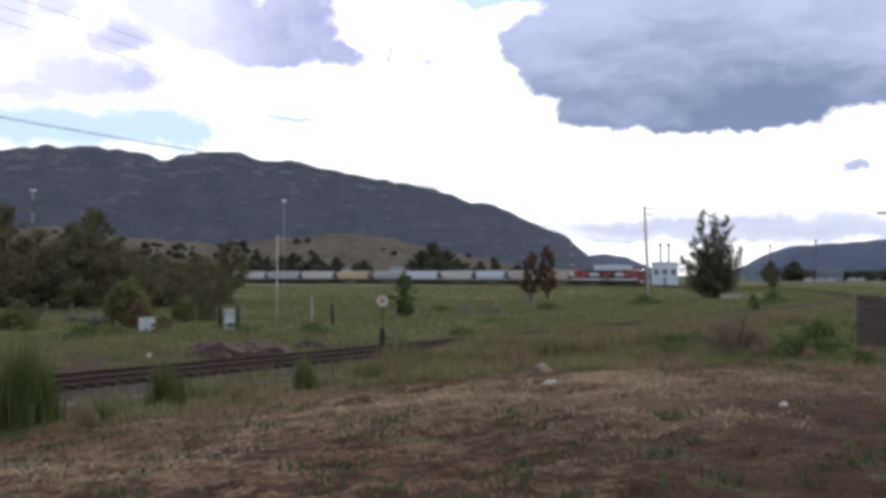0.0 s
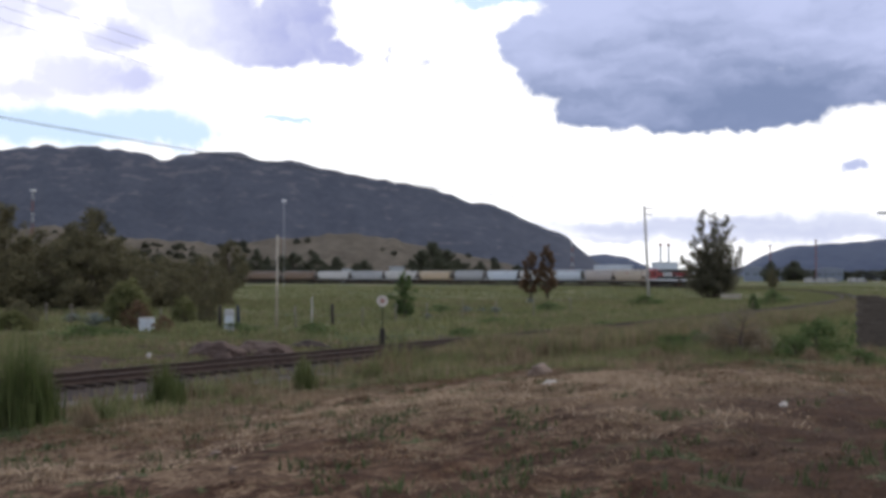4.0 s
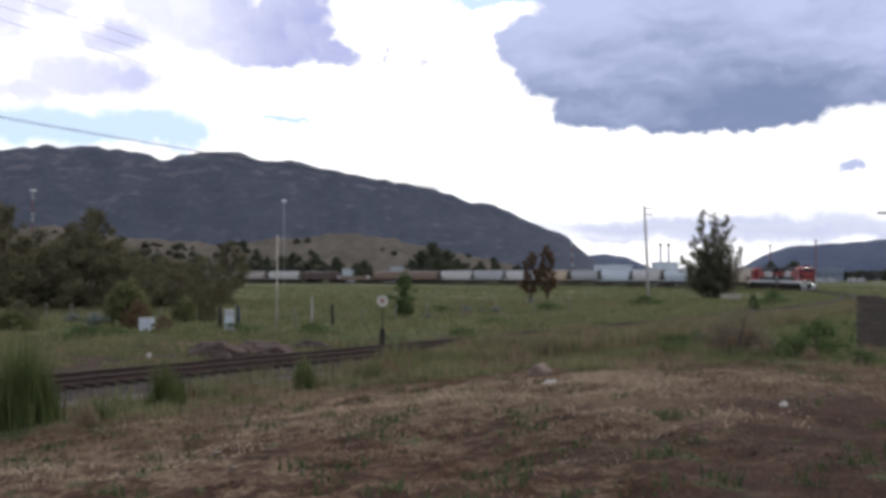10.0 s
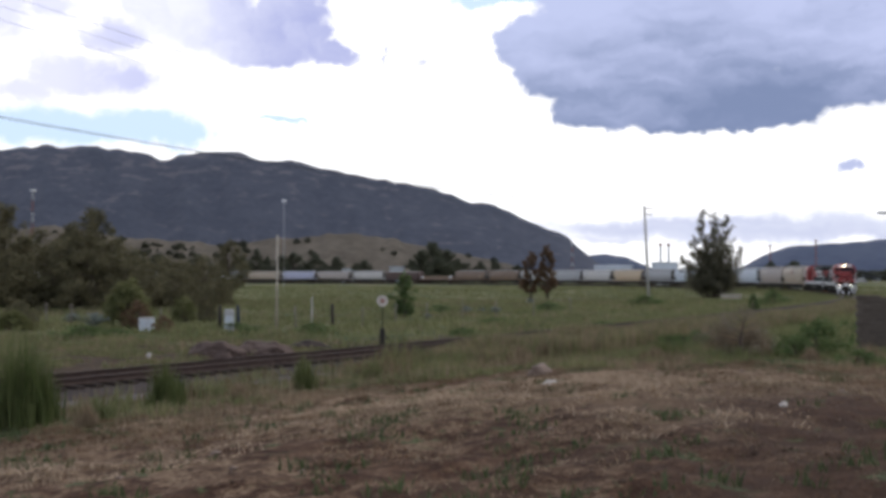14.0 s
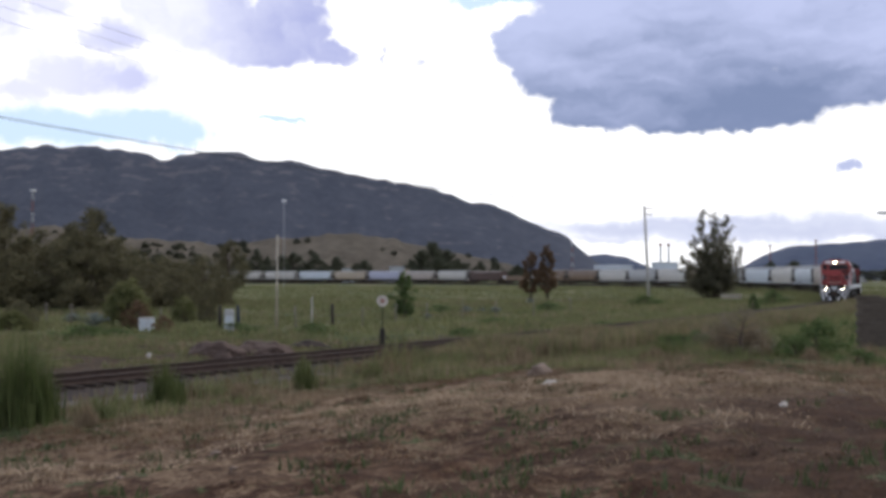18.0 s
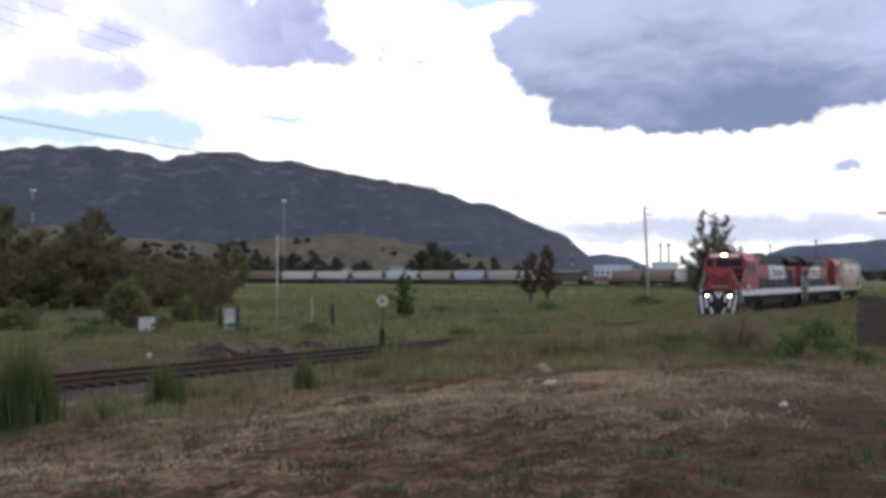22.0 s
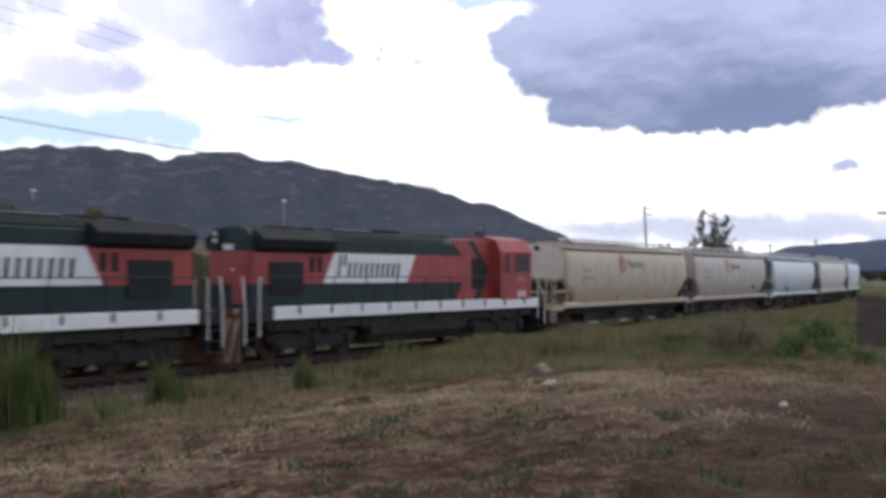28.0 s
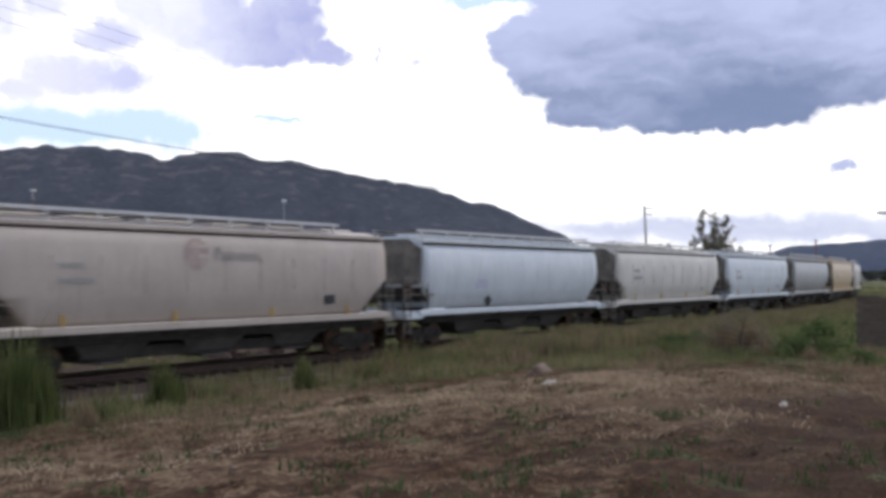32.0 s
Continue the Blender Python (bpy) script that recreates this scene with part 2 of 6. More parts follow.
def ground_mat():
    mt, k, bs = blank("ground_soil_and_grass")
    po = k.n.new("ShaderNodeNewGeometry").outputs["Position"]
    x, y, _ = k.xyz(po)
    p = k.m("SUBTRACT", k.m("MULTIPLY", k.m("ADD", x, 1.4), 0.835), k.m("MULTIPLY", k.m("SUBTRACT", y, 44.0), 0.55))
    n1, n2, n3 = k.noise(po, 0.22, 5, 0.6), k.noise(po, 1.4, 5, 0.65), k.noise(po, 9.0, 4, 0.65)
    n4 = k.noise(po, 0.7, 6, 0.7)
    n5, n6 = k.noise(k.v("ADD", po, (31, 17, 5)), 3.4, 6, 0.72), k.noise(k.v("ADD", po, (7, 53, 2)), 0.35, 4, 0.6)
    n7 = k.noise(po, 22.0, 3, 0.6)
    soil = k.mix(k.step(k.m("ADD", k.m("MULTIPLY", n5, 0.65), k.m("MULTIPLY", n7, 0.35)), 0.4, 0.6), (0.044, 0.0235, 0.0145), (0.116, 0.062, 0.036))
    wob = k.m("MULTIPLY", k.m("SUBTRACT", n1, 0.5), 10.0)
    reach = k.m("SUBTRACT", 44.0, k.v("LENGTH", po))
    edge = k.m("ADD", k.m("MINIMUM", k.m("SUBTRACT", p, 4.5), reach), wob)
    rim = k.m("MULTIPLY", k.step(edge, 2.0, 7.0), k.m("SUBTRACT", 1.0, k.step(edge, 13.0, 22.0)))
    thatch = k.m("ADD", k.m("ADD", k.m("MULTIPLY", n5, 0.55), k.m("MULTIPLY", n6, 0.35)), k.m("MULTIPLY", rim, 0.09))
    litter = k.v("LENGTH", k.v("MULTIPLY", k.v("SUBTRACT", po, (2.8, 16.5, 0.6)), (0.22, 0.2, 0.0)))
    thatch = k.m("ADD", thatch, k.m("MULTIPLY", k.m("SUBTRACT", 1.0, k.step(litter, 0.3, 1.1)), 0.10))
    thatch = k.m("SUBTRACT", thatch, k.m("MULTIPLY", k.m("SUBTRACT", 1.0, k.step(k.m("ADD", y, k.m("MULTIPLY", wob, 0.5)), 8.5, 14.0)), 0.04))
    soil = k.mix(k.m("MULTIPLY", k.step(thatch, 0.465, 0.56), 0.8), soil, k.mix(k.step(n7, 0.35, 0.65), (0.116, 0.073, 0.045), (0.305, 0.217, 0.14)))
    soil = k.mix(k.m("MULTIPLY", k.step(k.m("ADD", k.m("MULTIPLY", n1, 0.5), k.m("MULTIPLY", n2, 0.5)), 0.53, 0.63), 0.4), soil, (0.052, 0.032, 0.021))
    # One broad, ragged patch of darker soil near the camera on the right.
    dark_patch = k.m("ADD", k.v("LENGTH", k.v("MULTIPLY", k.v("SUBTRACT", po, (6.0, 9.5, 0.6)), (0.19, 0.19, 0.0))), k.m("MULTIPLY", k.m("SUBTRACT", n4, 0.5), 1.6))
    soil = k.mix(k.m("MULTIPLY", k.m("SUBTRACT", 1.0, k.step(dark_patch, 0.6, 1.3)), 0.5), soil, (0.052, 0.031, 0.021))
    weeds = k.mix(k.step(n3, 0.35, 0.65), (0.035, 0.055, 0.025), (0.09, 0.11, 0.05))
    near = k.mix(k.step(k.m("ADD", k.noise(po, 2.2, 4, 0.6), k.m("MULTIPLY", n3, 0.4)), 0.80, 0.92), soil, weeds)
    field = k.mix(k.step(k.noise(po, 0.05, 5, 0.6), 0.4, 0.62), (0.086, 0.104, 0.041), (0.172, 0.15, 0.077))
    field = k.mix(k.m("MULTIPLY", k.step(n2, 0.4, 0.7), 0.6), field, (0.045, 0.065, 0.028))
    dark = k.mix(k.step(n3, 0.4, 0.6), (0.04, 0.026, 0.019), (0.11, 0.073, 0.053))
    across = k.m("ADD", p, k.m("MULTIPLY", wob, 0.6))
    band = k.m("MULTIPLY", k.m("MULTIPLY", k.step(k.m("ADD", across, k.m("MULTIPLY", k.step(y, 48.0, 60.0), -14.0)), -26.0, -20.0), k.m("SUBTRACT", 1.0, k.step(across, 1.0, 3.0))), k.m("SUBTRACT", 1.0, k.step(y, 60.0, 110.0)))
    field = k.mix(k.m("MULTIPLY", band, 0.9), field, dark)
    k.put(bs.inputs["Base Color"], k.mix(k.step(edge, 0.0, 6.0), field, near))
    bs.inputs["Roughness"].default_value = 0.95
    bs.inputs["Specular IOR Level"].default_value = 0.1
    nd = k.n.new("ShaderNodeBump")
    nd.inputs["Strength"].default_value, nd.inputs["Distance"].default_value = 0.8, 0.12
    k.put(nd.inputs["Height"], k.m("ADD", n5, k.m("MULTIPLY", n7, 0.4)))
    k.put(bs.inputs["Normal"], nd.outputs[0])
    return mt


def build_ground():
    """One sheet to the horizon, on rings that widen with the distance; closer set where the camera looks."""
    rad = [0.6]
    while rad[-1] < 4700:
        rad.append(rad[-1] + (0.11 if 5 < rad[-1] < 44 else rad[-1] * 0.03 + 0.03))
    rad = np.array(rad)
    ang = np.concatenate([np.linspace(-32, 32, 330), np.linspace(32, 328, 90)[1:-1]])
    a, r = np.meshgrid(np.radians(ang), rad)
    x, y = (r * np.sin(a)).ravel(), (r * np.cos(a)).ravel()
    z = ground_z(x, y)
    n, m = len(ang), len(rad)
    verts = [(0.0, 0.0, gz(0, 0))] + list(zip(x.tolist(), y.tolist(), z.tolist()))
    faces = [(0, 1 + (j + 1) % n, 1 + j) for j in range(n)]
    for i in range(m - 1):
        for j in range(n):
            j2 = (j + 1) % n
            faces.append((1 + i * n + j, 1 + i * n + j2, 1 + (i + 1) * n + j2, 1 + (i + 1) * n + j))
    ob = raw("ground", verts, faces, ground_mat())
    ob.data.polygons.foreach_set("use_smooth", [True] * len(ob.data.polygons))
    bm = B()
    bm.from_mesh(ob.data)
    bmesh.ops.recalc_face_normals(bm, faces=bm.faces[:])
    if bm.faces[5].normal.z < 0:
        bmesh.ops.reverse_faces(bm, faces=bm.faces[:])
    bm.to_mesh(ob.data)
    bm.free()
    tagged(ob, "bare brown soil rising from a flat green grass field", "ground", kind="structure")


build_ground()


# ---- the track: ballast, sleepers, rails ----
def sweep(profile, s0, s1, step):
    """A band of the given cross-section (offset, height) along the line."""
    ss = np.arange(s0, s1 + step, step)
    verts, faces = [], []
    n = len(profile)
    for s in ss:
        c, th = on_line(s), line_heading(s)
        for o, h in profile:
            verts.append((c[0] - math.sin(th) * o, c[1] + math.cos(th) * o, h))
    for i in range(len(ss) - 1):
        for j in range(n - 1):
            faces.append((i * n + j, i * n + j + 1, (i + 1) * n + j + 1, (i + 1) * n + j))
    return verts, faces


BALLAST = stuff_mat("dark_ballast", (0.022, 0.0155, 0.013), (0.062, 0.043, 0.034), 0.95, 2.0, 14.0, 1.0, gap=0.08)
SHOULDER = stuff_mat("grey_ballast_stones", (0.05, 0.043, 0.039), (0.15, 0.13, 0.118), 0.95, 2.0, 11.0, 1.0, gap=0.08, dirt=(0.05, 0.036, 0.028))
SLEEPER = stuff_mat("weathered_sleeper_wood", (0.035, 0.024, 0.019), (0.075, 0.054, 0.041), 0.9, 5, 40, 0.4, rand=0.5)
RAILM = stuff_mat("rail_steel", (0.05, 0.031, 0.024), (0.085, 0.055, 0.042), 0.6, 5, 40, 0.1, metal=0.3)


def build_track():
    v, f = sweep([(4.0, -0.95), (3.0, -0.33), (1.8, -0.28), (-1.8, -0.28), (-2.2, -0.44), (-3.4, -0.9)], -640, 500, 2.0)
    bed = raw("ballast", v, f, BALLAST)
    tagged(bed, "dark brown stone ballast bed under the rails", "ballast", kind="structure")
    v, f = sweep([(4.2, -.75), (3.9, -.46), (3.6, -.36), (3.35, -.33), (3.2, -.36)], 286, 340, 1.0)
    v = [(a + random.uniform(-.05, .05), b + random.uniform(-.05, .05), c + random.uniform(.0, .06)) for a, b, c in v]
    tagged(raw("ballast_shoulder", v, f, SHOULDER), "loose grey ballast stones along the track's edge", "ballast", kind="structure")
    track = new("railway_track")
    tagged(track, "single railway track with rusty rails on worn wooden sleepers", "railway track", kind="structure")
    for o in (-0.7525, 0.7525):
        prof = [(o + a, b) for a, b in ((-.07, -.185), (-.07, -.165), (-.012, -.14), (-.012, -.045), (-.036, -.035), (-.036, 0), (.036, 0), (.036, -.035), (.012, -.045), (.012, -.14), (.07, -.165), (.07, -.185))]
        v, f = sweep(prof, -640, 500, 2.0)
        raw("rail", v, f, RAILM, track)
    me = None
    rest_v, rest_f = [], []
    for i in range(int(1100 / 0.62)):
        s = -620 + i * 0.62
        c, th = on_line(s), line_heading(s)
        if 210 < s < 330:
            if me is None:
                first = part("sleeper", fix(box(B(), -.12, .12, -1.28, 1.28, -.34, -.185), 0.012), SLEEPER, track)
                me = first.data
                ob = first
            else:
                ob = new("sleeper", me)
                ob.parent = track
            ob.matrix_basis = pose(c[0], c[1], 0.0, 0, 0, math.degrees(th) + random.uniform(-1.2, 1.2))
        else:
            b = len(rest_v)
            for z in (-.34, -.185):
                for u, w in ((-.12, -1.28), (.12, -1.28), (.12, 1.28), (-.12, 1.28)):
                    rest_v.append((c[0] + math.cos(th) * u - math.sin(th) * w, c[1] + math.sin(th) * u + math.cos(th) * w, z))
            rest_f += [tuple(b + q for q in fc) for fc in ((4, 5, 6, 7), (0, 1, 5, 4), (1, 2, 6, 5), (2, 3, 7, 6), (3, 0, 4, 7))]
    tagged(raw("sleeper_row", rest_v, rest_f, SLEEPER, track), kind="stuff")


build_track()


# ---- the sky: a ring of cloud and clear sky that drifts slowly ----
def sky_mat():
    mt = bpy.data.materials.new("cloudy_sky")
    mt.use_nodes = True
    k = Nodes(mt.node_tree)
    mt.node_tree.nodes.remove(mt.node_tree.nodes["Principled BSDF"])
    x, y, z = k.xyz(k.coord())
    flat = k.m("SQRT", k.m("ADD", k.m("MULTIPLY", x, x), k.m("MULTIPLY", y, y)))
    # azimuth and slope, both counted in thousandths
    u = k.m("MULTIPLY", k.m("ARCTAN2", x, y), 1000.0)
    v = k.m("MULTIPLY", k.m("DIVIDE", z, flat), 1000.0)
    flat_uv = k.join(u, v, 0.0)

    def push(scale, amount, shift):
        nd = k.n.new("ShaderNodeTexNoise")
        k.put(nd.inputs["Vector"], k.v("ADD", flat_uv, shift))
        nd.inputs["Scale"].default_value, nd.inputs["Detail"].default_value, nd.inputs["Roughness"].default_value = scale, 5.0, 0.6
        return k.v("MULTIPLY", k.v("SUBTRACT", nd.outputs[1], (0.5, 0.5, 0.5)), amount)

    uv = k.v("ADD", flat_uv, k.v("ADD", push(0.018, (70, 38, 0), (90, 40, 0)), push(0.07, (15, 8, 0), (10, 70, 0))))
    w1 = k.noise(uv, 0.012, 7, 0.62)
    w2 = k.noise(k.v("ADD", uv, (700, 300, 0)), 0.045, 6, 0.62)
    warp = k.m("ADD", k.m("MULTIPLY", k.m("SUBTRACT", w1, 0.5), 1.5), k.m("MULTIPLY", k.m("SUBTRACT", w2, 0.5), 0.9))

    def blob(spots, soft, wob=1.0):
        best = None
        for cu, cv, ru, rv in spots:
            d = k.v("LENGTH", k.v("MULTIPLY", k.v("SUBTRACT", uv, (cu, cv, 0)), (1 / ru, 1 / rv, 0)))
            best = d if best is None else k.m("MINIMUM", best, d)
        return k.step(k.m("ADD", k.m("SUBTRACT", 1.0, best), k.m("MULTIPLY", warp, wob)), 0.0, soft)

    blue = blob([(-340, 136, 120, 25), (-262, 134, 62, 23), (-300, 262, 42, 16), (60, 262, 60, 8), (-145, 148, 22, 4)], 0.5, 0.6)
    base = k.mix(blue, (1.25, 1.25, 1.28), (0.68, 0.86, 1.08))
    faint = blob([(-325, 182, 78, 30), (-290, 180, 50, 26), (-392, 228, 40, 40), (-345, 240, 34, 18), (-380, 168, 50, 18), (-300, 215, 50, 20)], 0.75, 1.0)
    base = k.mix(k.m("MULTIPLY", faint, 0.85), base, k.mix(k.step(u, -270.0, -350.0), (0.56, 0.59, 0.92), (0.78, 0.80, 1.02)))
    second = blob([(-142, 240, 44, 44), (-190, 228, 84, 36), (-98, 207, 24, 16), (-232, 244, 84, 40), (-165, 206, 60, 14), (-118, 220, 26, 24)], 0.42, 0.4)
    wisp = blob([(-48, 218, 6, 10), (-14, 203, 11, 6), (-50, 208, 4, 14)], 1.2, 1.3)
    fade = k.m("ADD", k.step(u, -95.0, -270.0), k.m("MULTIPLY", k.m("SUBTRACT", w1, 0.5), 1.6), clamp=True)
    tone2 = k.mix(fade, (0.41, 0.45, 0.79), (0.92, 0.94, 1.12))
    base = k.mix(k.m("MULTIPLY", k.m("MAXIMUM", second, wisp), 0.95), base, tone2)
    haze = blob([(200, 44, 150, 19), (330, 45, 170, 19), (440, 44, 140, 18)], 0.7, 0.3)
    base = k.mix(k.m("MULTIPLY", haze, 0.9), base, (0.70, 0.745, 0.93))
    low = blob([(180, 44, 110, 9), (330, 42, 120, 10), (260, 36, 70, 5), (150, 33, 60, 5), (250, 50, 140, 7), (380, 38, 80, 7)], 1.0, 0.5)
    base = k.mix(k.m("MULTIPLY", low, 0.55), base, (0.58, 0.62, 0.84))
    small = blob([(366, 99, 17, 7), (378, 98, 10, 5)], 0.6, 0.35)
    base = k.mix(k.m("MULTIPLY", small, 0.9), base, (0.46, 0.52, 0.80))
    big = blob([(235, 240, 172, 80), (140, 192, 74, 42), (170, 158, 74, 24), (290, 160, 80, 32), (372, 184, 80, 42), (210, 185, 80, 40), (100, 218, 48, 34), (330, 250, 120, 60), (225, 150, 62, 23), (280, 144, 42, 18), (150, 152, 42, 17)], 0.2, 0.34)
    sweep_uv = k.v("MULTIPLY", uv, (0.35, 1.0, 1.0))
    roll = k.m("ADD", k.m("MULTIPLY", k.noise(sweep_uv, 0.022, 5, 0.5), 0.7), k.m("MULTIPLY", k.noise(sweep_uv, 0.07, 4, 0.5), 0.3))
    lift = k.m("ADD", k.m("DIVIDE", k.m("SUBTRACT", v, 132.0), 170.0), k.m("MULTIPLY", k.m("SUBTRACT", roll, 0.5), 1.7))
    lift = k.m("ADD", lift, k.m("MULTIPLY", k.m("ABSOLUTE", k.m("SUBTRACT", u, 255.0)), 0.0016), clamp=True)
    tone = k.mix(k.step(lift, 0.0, 1.0), (0.225, 0.285, 0.47), (0.56, 0.62, 0.90))
    base = k.mix(big, base, tone)
    # beyond the part of the sky in view: broken cloud all round
    away = k.step(k.m("ABSOLUTE", u), 480.0, 700.0)
    away = k.m("MAXIMUM", away, k.step(v, 285.0, 400.0))
    round_sky = k.mix(k.step(w1, 0.42, 0.6), (0.90, 0.93, 1.08), (0.62, 0.72, 0.96))
    base = k.mix(away, base, round_sky)
    em = k.n.new("ShaderNodeEmission")
    k.put(em.inputs[0], base)
    em.inputs[1].default_value = 1.0
    k.l.new(em.outputs[0], mt.node_tree.nodes["Material Output"].inputs[0])
    mt.cycles.emission_sampling = "NONE"
    return mt


def build_sky():
    verts, faces = [], []
    n, R = 96, 4550.0
    rows = [math.radians(e) for e in (-4, 0, 6, 12, 18, 24, 30, 36, 42)]
    for e in rows:
        for i in range(n):
            a = i * math.tau / n
            verts.append((R * math.cos(e) * math.sin(a), R * math.cos(e) * math.cos(a), R * math.sin(e)))
    for r in range(len(rows) - 1):
        for i in range(n):
            faces.append((r * n + i, r * n + (i + 1) % n, (r + 1) * n + (i + 1) % n, (r + 1) * n + i))
    ob = raw("backdrop", verts, faces, sky_mat())
    tagged(ob, "bright cloudy sky with one large grey cloud", "sky", kind="structure")
    return ob


sky_ring = build_sky()


# ---- mountain and hills ----
def ridge(name, label, mat, dist, depth, az0, az1, tops, rough, foot=-2.0, n=150, m=26, seed=1):
    """A range of hills: tops are (azimuth, slope) in thousandths as seen from the origin, smoothed and roughened."""
    az = np.linspace(az0, az1, n)
    tu, tv = zip(*tops)
    up = np.interp(az, tu, tv) / 1000 * dist
    up = up + rough * dist / 1000 * (vnoise(az / 9.0, az * 0 + seed, seed) - 0.5) * np.clip(up / (0.03 * dist), 0, 1)
    verts, faces = [], []
    for j in range(m + 1):
        q = j / m
        back = dist + depth * (q if q <= 0.8 else 0.8 + (q - 0.8) * 2)
        lift = min(q / 0.8, 1.0) ** 0.85 if q <= 0.8 else 1 - ((q - 0.8) / 0.2) ** 1.5
        for i in range(n):
            a = az[i] / 1000
            h = foot + (EYE[2] - foot + up[i] * (back / dist)) * lift
            h += lift * (1 - lift) * up[i] * 0.6 * (vnoise(np.array([az[i] / 26.0 + 7]), np.array([q * 2.5 + seed]), seed)[0] - 0.5)
            h += lift * (1 - lift) * up[i] * 0.25 * (vnoise(np.array([az[i] / 9.0]), np.array([q * 6 + seed]), seed + 4)[0] - 0.5)
            verts.append((back * math.sin(a), back * math.cos(a), h))
    for j in range(m):
        for i in range(n - 1):
            faces.append((j * n + i, j * n + i + 1, (j + 1) * n + i + 1, (j + 1) * n + i))
    ob = raw(name, verts, faces, mat)
    ob.data.polygons.foreach_set("use_smooth", [True] * len(ob.data.polygons))
    tagged(ob, label, "hill", kind="structure")
    return verts


def slope_mat(name, a, b, pale, amount, scale, fine):
    mt, k, bs = blank(name)
    po = k.n.new("ShaderNodeNewGeometry").outputs["Position"]
    n1, n2 = k.noise(po, scale, 6, 0.65), k.noise(po, fine, 5, 0.65)
    col = k.mix(k.step(k.m("ADD", k.m("MULTIPLY", n1, 0.5), k.m("MULTIPLY", n2, 0.5)), 0.38, 0.62), a, b)
    patch = k.noise(k.v("MULTIPLY", po, (1, 1, 2.2)), scale * 2.2, 6, 0.7)
    patch = k.m("ADD", patch, k.m("MULTIPLY", k.step(k.xyz(po)[2], 150.0, 270.0), 0.06))
    col = k.mix(k.m("MULTIPLY", k.step(patch, 0.56, 0.70), amount), col, pale)
    k.put(bs.inputs["Base Color"], col)
    bs.inputs["Roughness"].default_value = 0.95
    bs.inputs["Specular IOR Level"].default_value = 0.05
    nd = k.n.new("ShaderNodeBump")
    nd.inputs["Strength"].default_value, nd.inputs["Distance"].default_value = 0.22, 5.0
    k.put(nd.inputs["Height"], n2)
    k.put(bs.inputs["Normal"], nd.outputs[0])
    return mt


# Bluish grey base tints carry the air's haze over the wooded slopes.
MOUNTAIN = slope_mat("wooded_mountain_in_haze", (0.108, 0.113, 0.131), (0.142, 0.143, 0.160), (0.31, 0.26, 0.245), 0.5, 0.009, 0.05)
# The blue is distance haze put into the hills' own colour.
HAZED_HILL = slope_mat("distant_hill", (0.105, 0.122, 0.168), (0.132, 0.15, 0.195), (0.17, 0.18, 0.21), 0.3, 0.004, 0.02)
DRYHILL = slope_mat("dry_grass_hill", (0.095, 0.080, 0.061), (0.155, 0.130, 0.100), (0.05, 0.054, 0.038), 0.85, 0.025, 0.14)
ridge("mountain", "wooded mountain ridge greyed with painted haze, pale rock patches", MOUNTAIN, 2300, 700, -520, 175,
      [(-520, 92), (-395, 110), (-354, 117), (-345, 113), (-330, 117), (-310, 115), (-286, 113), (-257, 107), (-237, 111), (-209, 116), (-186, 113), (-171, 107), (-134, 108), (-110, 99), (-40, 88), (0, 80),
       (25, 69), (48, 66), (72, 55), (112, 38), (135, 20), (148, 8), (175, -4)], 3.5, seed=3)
ridge("distant_hill", "low hill far behind the plain, coloured blue with haze", HAZED_HILL, 3700, 400, 90, 215, [(90, 5), (130, 18), (150, 20), (170, 17), (186, 10), (215, -2)], 1.2, n=60, m=10, seed=5)
ridge("distant_ridge", "long low ridge on the horizon, coloured blue with haze", HAZED_HILL, 3500, 500, 230, 640, [(230, -2), (275, 8), (292, 18), (315, 26), (350, 28), (390, 31), (430, 33), (520, 28), (640, 10)], 1.0, n=90, m=10, seed=8)
HILL_SPOTS = ridge("dry_hill", "low dry grass hill with scattered scrub", DRYHILL, 950, 260, -430, 90,
      [(-430, 34), (-385, 42), (-350, 45), (-320, 40), (-290, 36), (-250, 32), (-210, 30), (-170, 33), (-125, 38), (-90, 40), (-50, 36), (-10, 26), (30, 18), (60, 12), (90, 0)], 3.0, n=150, m=18, seed=11)


# ---- the train ----
def wheelset(parent, x, r=0.46):
    bm = B()
    tube(bm, (0, -0.9, 0), (0, 0.9, 0), 0.085, 8)
    for s in (-1, 1):
        tube(bm, (0, s * 0.70, 0), (0, s * 0.83, 0), r, 20)
        tube(bm, (0, s * 0.66, 0), (0, s * 0.70, 0), r + 0.028, 20)
        tube(bm, (0, s * 0.83, 0), (0, s * 0.86, 0), r * 0.45, 10)
        for q in range(4):
            a = q * math.pi / 2
            tube(bm, (math.cos(a) * r * 0.68, s * 0.83, math.sin(a) * r * 0.68), (math.cos(a) * r * 0.68, s * 0.845, math.sin(a) * r * 0.68), 0.05, 6)
    ob = part("wheelset", bm, RUST, parent)
    ob.matrix_basis = pose(x, 0, r)
    return ob


def freight_truck(parent, x):
    bm = B()
    for s in (-1, 1):
        prism(bm, [(-1.2, 0.56), (-1.2, 0.38), (-0.75, 0.36), (-0.5, 0.2), (0.5, 0.2), (0.75, 0.36), (1.2, 0.38), (1.2, 0.56), (0.6, 0.72), (-0.6, 0.72)], "y", s * 0.97 - 0.06, s * 0.97 + 0.06)
        for b in (-0.89, 0.89):
            box(bm, b - 0.17, b + 0.17, s * 0.99 - 0.1, s * 0.99 + 0.1, 0.34, 0.6)
        for b in (-0.15, 0.0, 0.15):
            tube(bm, (b, s * 1.0, 0.24), (b, s * 1.0, 0.52), 0.06, 6)
